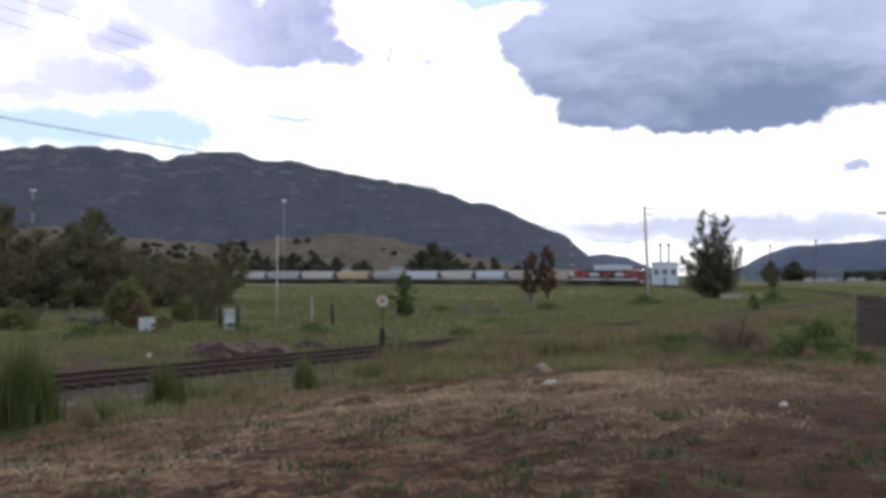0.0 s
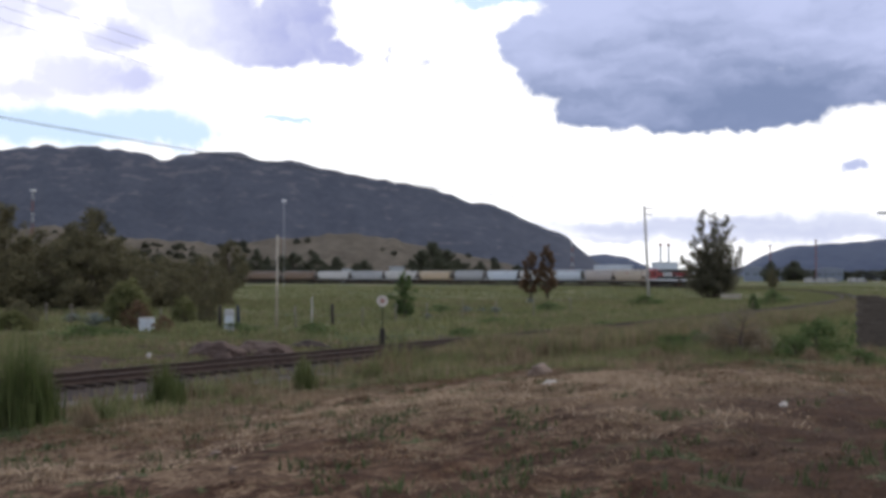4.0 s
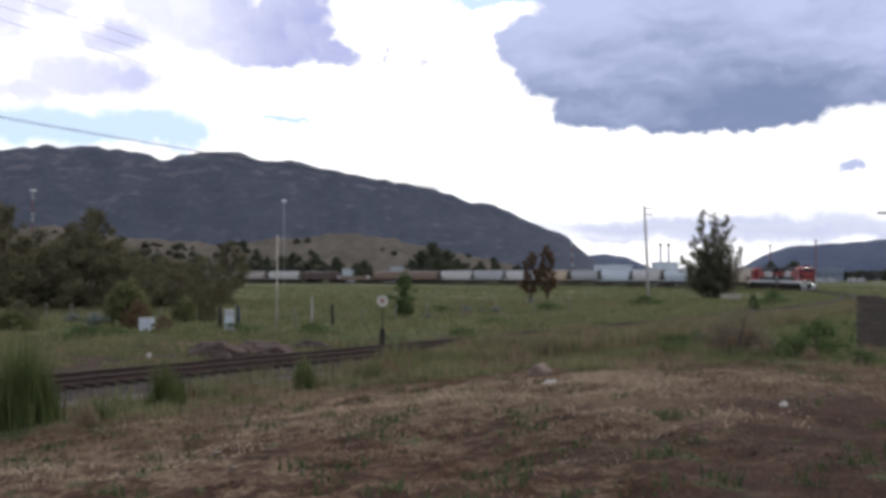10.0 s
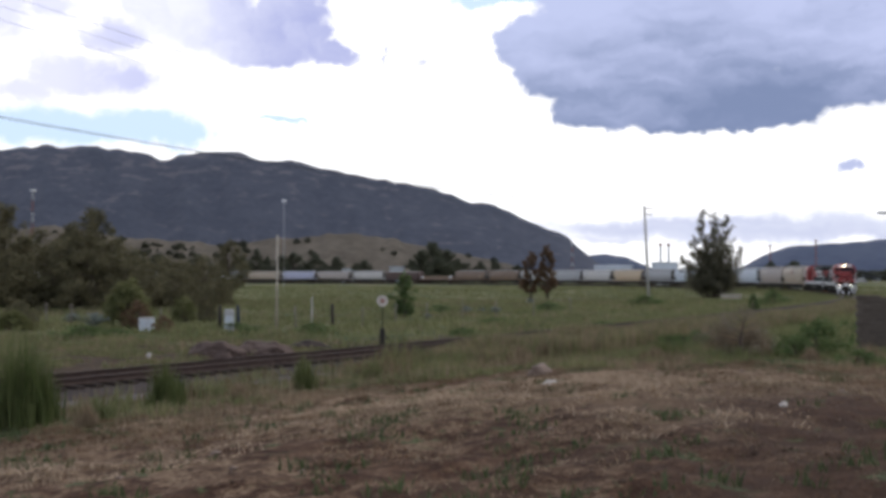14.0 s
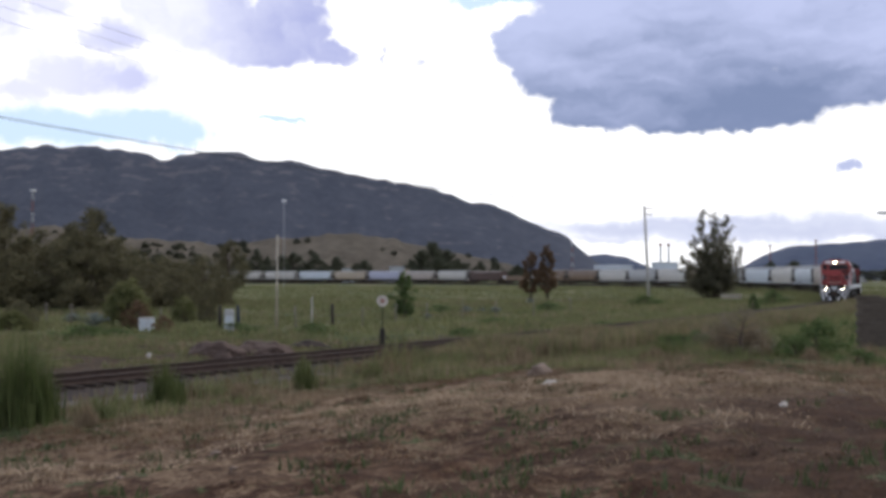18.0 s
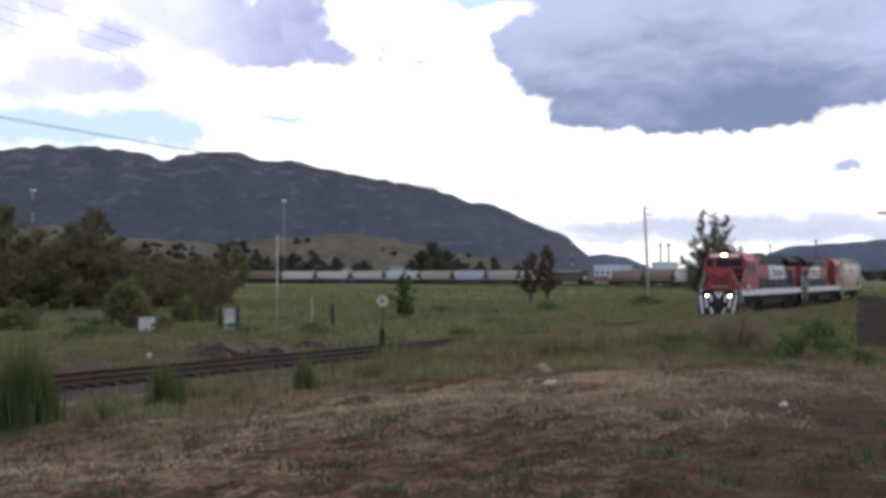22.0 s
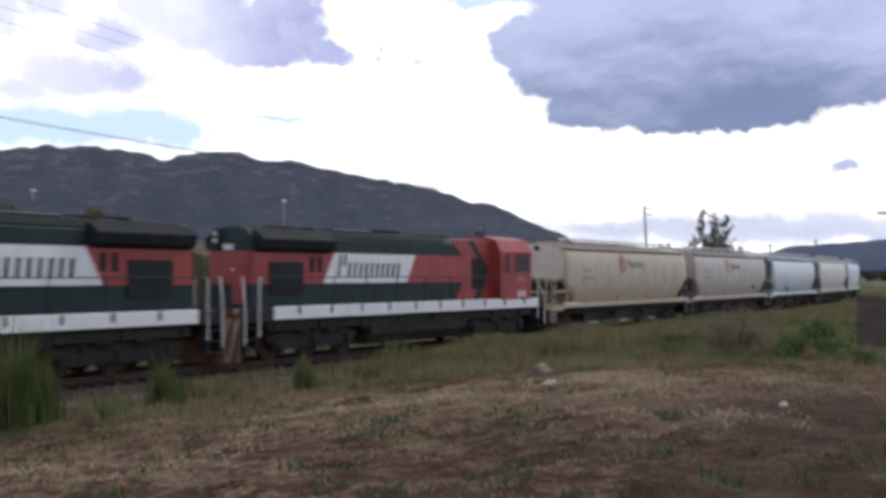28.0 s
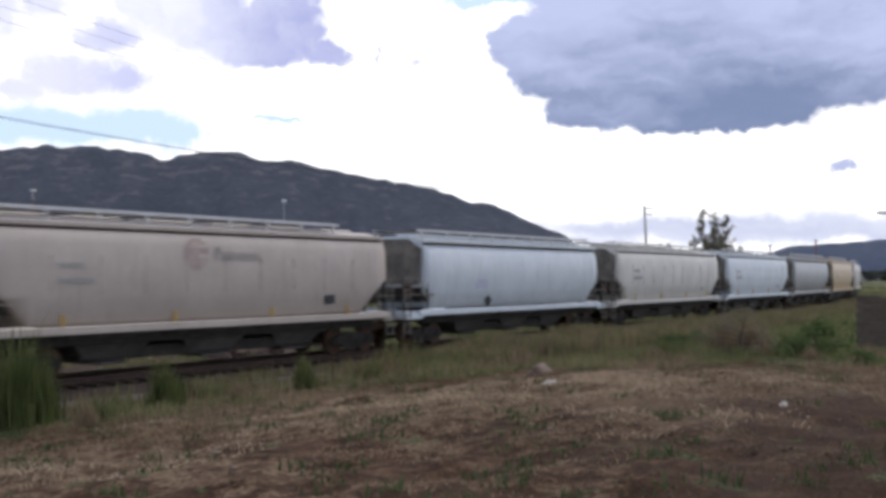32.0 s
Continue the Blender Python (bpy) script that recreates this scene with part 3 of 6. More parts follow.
    box(bm, -0.22, 0.22, -1.1, 1.1, 0.5, 0.74)
    ob = part("truck", bm, BLACK, parent, "grimy black two-axle truck")
    ob.matrix_basis = pose(x, 0, 0)
    return ob, [wheelset(ob, b) for b in (-0.89, 0.89)]


def loco_truck(parent, x):
    bm = B()
    for s in (-1, 1):
        prism(bm, [(-2.35, 0.62), (-2.35, 0.86), (-1.2, 0.98), (1.2, 0.98), (2.35, 0.86), (2.35, 0.62), (1.6, 0.34), (-1.6, 0.34)], "y", s * 1.08 - 0.07, s * 1.08 + 0.07)
        for b in (-1.9, 0.0, 1.9):
            box(bm, b - 0.2, b + 0.2, s * 1.12 - 0.13, s * 1.12 + 0.13, 0.36, 0.78)
            tube(bm, (b, s * 1.2, 0.53), (b, s * 1.3, 0.53), 0.13, 10)
        for b in (-1.35, -0.55, 0.55, 1.35):
            tube(bm, (b, s * 1.1, 0.72), (b, s * 1.1, 1.1), 0.1, 8)
        tube(bm, (-1.0, s * 1.22, 0.95), (-0.4, s * 1.22, 0.95), 0.11, 8)
        tube(bm, (0.4, s * 1.22, 0.95), (1.0, s * 1.22, 0.95), 0.11, 8)
    box(bm, -2.3, 2.3, -0.35, 0.35, 0.7, 1.0)
    ob = part("truck", bm, BLACK, parent, "grimy black three-axle truck")
    ob.matrix_basis = pose(x, 0, 0)
    return ob, [wheelset(ob, b, 0.51) for b in (-1.9, 0.0, 1.9)]


def coupler(parent, x, s):
    bm = B()
    box(bm, min(x, x - s * 0.9), max(x, x - s * 0.9), -0.1, 0.1, 0.74, 0.94)
    box(bm, min(x, x - s * 0.28), max(x, x - s * 0.28), -0.2, 0.2, 0.68, 1.0)
    part("coupler", fix(bm, 0.02), RUST, parent)


def marks(bm, x0, z0, h, y, d, flow=1, lean=0.0, count=7):
    """Plain upright and cross bars in the rhythm of a painted name, on a side wall at y, proud by d."""
    def bar(u0, u1, w0, w1):
        prism(bm, [(x0 + flow * (u * h + lean * w * h), z0 + w * h) for u, w in ((u0, w0), (u1, w0), (u1, w1), (u0, w1))], "y", y, y + d)
    bar(0, .14, 0, 1.0)
    bar(.30, .46, .5, 1.0)
    u = .68
    for i in range(count + 3):
        bar(u, u + .17, 0, .66)
        u += .40
    return u


def rail_run(parent, pts, posts, z0, y, r=0.02):
    """A walkway handrail: the rail itself and each of its posts."""
    bm = B()
    for a, b in zip(pts, pts[1:]):
        tube(bm, a, b, r, 5)
    part("handrail", bm, GREEN, parent)
    for x, z in posts:
        part("handrail_post", tube(B(), (x, y, z0), (x, y, z), r, 5), GREEN, parent)


TAIL = -9.12


def locomotive(label):
    """A six-axle diesel engine; +x is the cab end. The painted bands are thin plates proud of the hood."""
    L = new("diesel_locomotive")
    tagged(L, label, "locomotive", "locomotives of the train")
    bm = B()
    box(bm, -9.9, 9.9, -1.45, 1.45, 1.30, 1.74)
    part("underframe", fix(bm, 0.02), BLACK, L)
    for s in (-1, 1):
        y = s * 1.5
        part("side_sill", fix(box(B(), -8.9 if s > 0 else -8.55, 9.3, min(y - s * .06, y), max(y - s * .06, y), 1.37, 1.80), 0.012), WHITE, L, "dusty white side sill")
        for q in range(10):
            x = -7.35 + q * 1.7
            part("jacking_mark", box(B(), x - .045, x + .045, min(y + s * .004, y + s * .03), max(y + s * .004, y + s * .03), 1.52, 1.79), BLACK, L)
        # Black skirt added so that the gap below the sill stays dark.
        y0, y1 = sorted((s * 1.0, s * 1.34))
        part("cable_duct", fix(box(B(), -8.7, 9.0, y0, y1, .98, 1.30), .02), BLACK, L, "added dark skirt closing the gap under the walkway")
        for q in range(8):
            x = -8.4 + q * 2.3
            part("sill_bracket", box(B(), x - .05, x + .05, min(s * 1.34, s * 1.42), max(s * 1.34, s * 1.42), 1.0, 1.32), BLACK, L)
    # long hood
    def hood_profile(w):
        return [(-w, 1.75), (w, 1.75), (w, 4.12), (w * .8, 4.38), (w * .35, 4.46), (-w * .35, 4.46), (-w * .8, 4.38), (-w, 4.12)]
    part("hood", prism(B(), hood_profile(0.96), "x", TAIL, 5.9), GREEN, L, "dark green long hood")
    part("hood_roof", prism(B(), [(.955, 4.20), (.79, 4.41), (.34, 4.49), (-.34, 4.49), (-.79, 4.41), (-.955, 4.20)], "x", TAIL + .3, 2.4), SOOT_AND_SHADE, L, "sooty dark roof of the hood")
    part("hood_end_panel", fix(prism(B(), [(-.94, 2.55), (.94, 2.55), (.94, 3.66), (-.94, 3.66)], "x", TAIL - .03, TAIL), .01), RED, L, "red band across the hood's end")
    part("end_door", fix(box(B(), TAIL - .05, TAIL - .03, -.75, -.1, 1.9, 3.5), .008), RED, L, "red door in the hood's end")
    part("door_latch", box(B(), TAIL - .07, TAIL - .05, -.2, -.14, 3.0, 3.1), WHITE, L)
    # flank bands
    for s in (-1, 1):
        y0, y1 = sorted((s * 0.962, s * 0.985))
        sh = .2 if s > 0 else 0.0
        bm = B()
        prism(bm, [(TAIL + .01, 2.55), (-5.5 - sh, 2.55), (-4.9 - sh, 3.66), (TAIL + .01, 3.66)], "y", y0, y1)
        part("red_band", bm, RED, L, "red painted flank band")
        bm = B()
        prism(bm, [(-.4 - sh, 2.55), (3.6 - sh * 2, 2.55), (3.1 - sh, 1.80), (5.9, 1.80), (5.9, 4.36), (2.7 - sh, 4.36), (3.5 - sh * 2, 3.66), (0.2 - sh, 3.66)], "y", y0, y1)
        part("red_band", bm, RED, L, "red painted flank band that widens to the cab")
        y0, y1 = sorted((s * 0.962, s * 0.992))
        bm = prism(B(), [(-5.5 - sh, 2.56), (-0.45 - sh, 2.56), (0.15 - sh, 3.65), (-4.9 - sh, 3.65)], "y", y0, y1)
        plate = part("name_panel", bm, WHITE, L, "white slanted panel with a dark painted mark")
        bm = B()
        if s > 0:
            marks(bm, -0.95, 2.76, 0.84, s * 0.992, s * 0.012, -1, 0.1)
        else:
            marks(bm, -4.75, 2.76, 0.84, s * 0.992, s * 0.012, 1, 0.2)
        part("lettering", bm, INK, plate, "dark plain bars in place of a name")
        # dark chevron before the cab and the dark equipment door
        y0, y1 = sorted((s * 0.985, s * 0.998))
        if s < 0:
            part("chevron", prism(B(), [(4.0, 4.34), (4.4, 4.34), (5.7, 3.15), (5.0, 1.82), (4.65, 1.82), (5.3, 3.15)], "y", y0, y1), GREEN, L, "dark green chevron stripe")
            part("hood_door", fix(box(B(), 4.3, 5.2, min(y0, s * 1.0), max(y1, s * 1.02), 2.25, 3.6), 0.01), BLACK, L, "dark louvred equipment door")
        for q in range(11):
            x = -3.9 + q * 0.66
            part("door_seam", box(B(), x - .012, x + .012, min(s * .964, s * .972), max(s * .964, s * .972), 1.82, 2.5), BLACK, L)
        # radiator wing and intakes at the far end
        y0, y1 = sorted((s * 0.9, s * 1.42))
        # The wing is coloured nearly black to carry the shade of its overhang.
        part("radiator_wing", fix(prism(B(), [(s * .9, 3.58), (s * 1.3, 3.74), (s * 1.4, 4.06), (s * 1.0, 4.34), (s * .8, 4.34)], "x", TAIL + .15, -5.2), 0.02), SOOT_AND_SHADE, L, "overhanging radiator housing coloured dark for its shade")
        y0, y1 = sorted((s * 0.986, s * 1.03))
        part("air_intake", fix(box(B(), -8.3, -6.6, y0, y1, 2.2, 3.3), 0.01), BLACK, L, "dark air intake grille")
        for q in range(7):
            z = 2.4 + q * .13
            part("louvre", box(B(), -8.2, -6.7, min(s * 1.034, s * 1.05), max(s * 1.034, s * 1.05), z, z + .05), GREEN, L)
        for q in range(2):
            part("hood_vent", box(B(), -6.25 + q * .42, -6.0 + q * .42, min(s * .987, s * .996), max(s * .987, s * .996), 2.95, 3.5), BLACK, L)
    # roof gear
    for x, r in ((-7.9, .0), (-6.9, .52), (-5.7, .52)):
        if r:
            part("radiator_fan", tube(B(), (x, 0, 4.45), (x, 0, 4.56), r, 16), BLACK, L)
    part("exhaust_hood", fix(box(B(), -1.3, 0.1, -.3, .3, 4.44, 4.64), 0.03), BLACK, L)
    part("roof_hatch", fix(box(B(), 1.2, 3.4, -.5, .5, 4.44, 4.53), 0.03), BLACK, L)
    part("equipment_blister", fix(box(B(), -4.6, -2.2, -.62, .62, 4.38, 4.55), 0.04), GREEN, L)
    # cab
    cabp = [(-1.5, 1.75), (1.5, 1.75), (1.52, 3.9), (1.25, 4.42), (.6, 4.6), (-.6, 4.6), (-1.25, 4.42), (-1.52, 3.9)]
    cab = part("cab", prism(B(), cabp, "x", 5.9, 8.65), RED, L, "bright red cab with dark windows")
    for s in (-1, 1):
        y0, y1 = sorted((s * 1.50, s * 1.535))
        panes = ((8.22, 8.54, 3.3, 3.86), (6.72, 7.95, 3.0, 3.7), (6.0, 6.45, 2.95, 3.7)) if s > 0 else ((6.25, 6.6, 2.95, 3.8), (7.15, 8.4, 3.0, 3.72))
        for a, b, c, d in panes:
            pane = part("window", box(B(), a, b, y0, y1, c, d), GLASS, cab, "dark glass")
            rim = B()
            for e in ((a - .06, b + .06, c - .06, c), (a - .06, b + .06, d, d + .06), (a - .06, a, c, d), (b, b + .06, c, d)):
                box(rim, e[0], e[1], min(s * 1.5, s * 1.55), max(s * 1.5, s * 1.55), e[2], e[3])
            part("window_frame", rim, RED, pane)
        w0, w1 = panes[1][:2]
        part("cab_door", fix(box(B(), 8.65, 8.68, min(s * .9, s * 1.42), max(s * .9, s * 1.42), 1.9, 3.2), 0.008), RED, cab, "red front door of the cab")
        part("door_window", box(B(), 8.68, 8.692, min(s * .94, s * 1.4), max(s * .94, s * 1.4), 2.45, 2.86), GLASS, cab, "dark glass")
        part("sunshade", fix(box(B(), w0 - .07, w1 + .07, min(s * 1.5, s * 1.72), max(s * 1.5, s * 1.72), 3.84, 3.88), 0.008), RED, cab)
        bm = B()
        for q in range(4):
            box(bm, 7.40 + q * .2, 7.51 + q * .2, min(s * 1.503, s * 1.512), max(s * 1.503, s * 1.512), 1.86, 2.14)
        part("road_number", bm, WHITE, cab, "white plain bars in place of a number")
        for z in (2.60, 2.72):
            part("cab_stripe", box(B(), 7.3, 8.05, min(s * 1.503, s * 1.51), max(s * 1.503, s * 1.51), z, z + .05), FADED_GREY, cab)
        z0 = 3.46
        wide = (-.66, 1.3) if s > 0 else (-1.34, -.86)
        part("windscreen", prism(B(), [(wide[0], z0), (wide[1], z0), (wide[1], 4.02), (wide[0], 4.02)], "x", 8.65, 8.675), GLASS, cab, "dark windscreen glass")
        part("number_board", box(B(), 8.65, 8.73, min(s * .34, s * 1.05), max(s * .34, s * 1.05), 4.18, 4.40), NUMBER, cab, "pale lit number board")
    part("windscreen_pillar", fix(box(B(), 8.65, 8.7, -.85, -.68, 3.42, 4.08), 0.01), RED, cab)
    part("wiper", tube(B(), (8.69, .2, 3.46), (8.69, .75, 3.9), .014, 5), BLACK, cab)
    part("sand_box", fix(box(B(), 8.66, 8.98, .35, 1.44, 3.10, 3.34), .03), BLACK, cab, "dark sand box below the windscreen")
    part("roof_brow", fix(box(B(), 8.5, 8.76, -1.15, 1.15, 4.42, 4.48), 0.02), RED, cab)
    hl = part("headlight", fix(box(B(), 8.62, 8.76, -.26, .26, 4.16, 4.44), 0.02), BLACK, cab, "twin headlight above the windscreen")
    for y in (-.12, .12):
        part("headlight_lens", tube(B(), (8.76, y, 4.3), (8.78, y, 4.3), .06, 12), LAMP, hl, "lit headlight lens")
    part("horn", tube(tube(B(), (6.8, .3, 4.6), (6.8, .3, 4.78), .03, 6), (6.6, .3, 4.78), (7.2, .3, 4.78), .04, 8, .11), BLACK, cab)
    part("antenna", tube(B(), (6.3, -.4, 4.58), (6.3, -.4, 5.05), .02, 5), BLACK, cab)
    # short nose
    part("nose", fix(prism(B(), [(-.86, 1.75), (.86, 1.75), (.86, 3.05), (.55, 3.36), (-.55, 3.36), (-.86, 3.05)], "x", 8.65, 9.78), 0.03), RED, L, "low red nose")
    for s in (-1, 1):
        part("nose_stripe", prism(B(), [(0, 2.38), (0, 2.6), (s * .62, 3.0), (s * .62, 2.8)], "x", 9.79, 9.802), DARKRED, L, "dark red chevron on the nose")
        part("nose_stripe", prism(B(), [(0, 2.18), (0, 2.0), (s * .62, 2.45), (s * .62, 2.6)], "x", 9.79, 9.802), DARKRED, L, "dark red chevron on the nose")
    bm = B()
    for q in range(5):
        box(bm, 9.792, 9.805, -.62 + q * .25, -.44 + q * .25, 1.99, 2.1)
    part("nose_plate", bm, WORN, L, "pale plain bars in place of a number")
    part("nose_cap", fix(box(B(), 8.9, 9.6, -.4, .4, 3.355, 3.40), .015), RED, L)
    # One flank of the nose gets a flat dark panel, the other a red one.
    part("nose_door", fix(box(B(), 8.7, 9.72, -.885, -.861, 2.25, 3.0), 0.01), BLACK, L, "dark panel on the side of the nose")
    part("nose_door", fix(box(B(), 8.8, 9.62, .861, .88, 2.2, 2.95), 0.01), RED, L, "red side door of the nose")
    part("hood_grille", fix(box(B(), 4.55, 5.25, .962, 1.0, 3.78, 4.2), .01), BLACK, L, "dark grille high on the hood")
    part("hood_door", fix(box(B(), 4.75, 5.6, .985, 1.01, 2.9, 3.6), .01), BLACK, L, "dark louvred equipment door")
    # ends: plate, steps, plough, lamps
    for e in (1, -1):
        x = e * 9.9
        part("end_plate", fix(box(B(), min(x, x + e * .12), max(x, x + e * .12), -1.45, 1.45, 1.0, 1.78), 0.015), BLACK, L)
        front = e > 0
        top, rake = (.24, 1.0) if front else (.16, .45)
        plough = part("snow_plough", prism(B(), [(x + e * .12, 1.8), (x + e * top, 1.8), (x + e * (top + .34 * rake), .06), (x + e * .14, .06)], "y", -1.42, 1.42), BLACK if front else RUSTRED, L, "dark plough with pale slanted stripes" if front else "rusty red plough with worn pale stripes")

        def slab(name, pts, mat, label=""):
            """A painted plate on the sloping face of the plough, outline in y and z."""
            bm = B()
            lo = [bm.verts.new((x + e * (top + .002 + (1.8 - zz) * .1955 * rake), yy, zz)) for yy, zz in pts]
            hi = [bm.verts.new((x + e * (top + .022 + (1.8 - zz) * .1955 * rake), yy, zz)) for yy, zz in pts]
            bm.faces.new(lo)
            bm.faces.new(hi)
            n = len(pts)
            for i in range(n):
                bm.faces.new((lo[i], lo[(i + 1) % n], hi[(i + 1) % n], hi[i]))
            part(name, bm, mat, plough, label)

        for s in (-1, 1):
            for wide, low, z1, z0 in ((1.40, 1.16, 1.42, .08), (1.04, .86, 1.46, .50), (.66, .56, 1.46, .95), (.60, .46, .52, .08), (1.36, 1.30, 1.78, 1.6)):
                slab("stripe", [(s * wide, z1), (s * (wide - .16), z1), (s * (low - .16), z0), (s * low, z0)], WHITE if front else WORN, "white chevron stripe" if front else "worn pale stripe")
            if front:
                slab("chevron_plate", [(0, 1.12), (s * .34, 1.66), (s * .12, 1.66), (0, 1.44)], WHITE)
            # corner steps
            for q in range(4):
                z = .42 + q * .34
                part("step_tread", box(B(), min(x, x - e * .58), max(x, x - e * .58), min(s * 1.12, s * 1.47), max(s * 1.12, s * 1.47), z, z + .04), BLACK, L)
            for xx in (x, x - e * .58):
                part("step_side", box(B(), xx - .02, xx + .02, min(s * 1.12, s * 1.47), max(s * 1.12, s * 1.47), .40, 1.5), BLACK, L)
            xx = x + e * .02
            lean = [(xx, s * 1.36, 2.15), (xx + e * .02, s * 1.02, 2.82)] if front else [(xx, s * 1.46, 2.2), (xx, s * 1.36, 2.8)]
            part("step_rail", pipe(B(), [(xx, s * 1.5, .6), (xx, s * 1.5, 1.85)] + lean, .024, 6), WHITE, L, "white painted grab rail")
            xx = x - e * .62
            back = [(xx - e * .3, s * 1.5, 2.84), (xx - e * .55, s * 1.5, 3.25)] if front else [(xx - e * .12, s * 1.46, 2.8)]
            part("step_rail", pipe(B(), [(xx, s * 1.5, .85), (xx, s * 1.5, 2.68)] + back, .024, 6), WHITE, L, "white painted grab rail")
        if e > 0:
            for s in (-1, 1):
                d = part("ditch_light", tube(B(), (x + .1, s * .85, 1.38), (x + .42, s * .85, 1.38), .15, 12), BLACK, L, "lit ditch light on the pilot")
                part("lens", tube(B(), (x + .42, s * .85, 1.38), (x + .435, s * .85, 1.38), .06, 12), LAMP, d, "lit lens")
        bm = B()
        tube(bm, (x + e * .05, -1.0, 2.72), (x + e * .05, 1.0, 2.72), .016, 5)
        for y in (-1.0, -.4, .4, 1.0):
            tube(bm, (x + e * .05, y, 1.76), (x + e * .05, y, 2.72), .016, 5)
        part("end_railing", bm, GREEN, L)
        part("air_hose", tube(tube(B(), (x + e * .15, .5, 1.0), (x + e * .4, .55, .55), .03, 6), (x + e * .4, .55, .55), (x + e * .62, .5, .5), .03, 6), BLACK, L)
        coupler(L, e * 10.42, e)
    tl = part("tail_headlight", fix(box(B(), TAIL - .14, TAIL + .02, .42, .72, 3.70, 4.36), .02), BLACK, L, "twin lamp housing on the hood's end")
    for z in (4.02, 4.24):
        part("lens", tube(B(), (TAIL - .16, .57, z), (TAIL - .14, .57, z), .075, 10), WHITE, tl, "pale lamp lens")
    part("tail_board", fix(box(B(), TAIL - .05, TAIL - .001, -.15, .3, 3.70, 3.88), .008), WHITE, L, "small white number panel")
    for s in (-1, 1):
        rail_run(L, [(-9.1, s * 1.44, 2.78), (5.8, s * 1.44, 2.78)], [(-9.2 + q * 1.875, 2.78) for q in range(9)], 1.74, s * 1.44)
    part("fuel_tank", fix(prism(B(), [(-1.35, 1.3), (1.35, 1.3), (1.35, .65), (1.05, .26), (-1.05, .26), (-1.35, .65)], "x", -3.2, 3.4), 0.02), BLACK, L, "grimy black fuel tank")
    for s in (-1, 1):
        part("air_tank", tube(B(), (-3.7, s * 1.15, 1.05), (-3.25, s * 1.15, 1.05), .2, 10), BLACK, L)
    t1, w1 = loco_truck(L, 6.2)
    t2, w2 = loco_truck(L, -6.2)
    return L, [t1, t2], w1 + w2


def flank(z):
    """Half the width of a slab-sided hopper at height z: bellied, and drawn in below the roof."""
    return float(np.interp(z, (1.6, 2.3, 3.0, 3.7, 4.22), (1.42, 1.51, 1.53, 1.485, 1.35)))


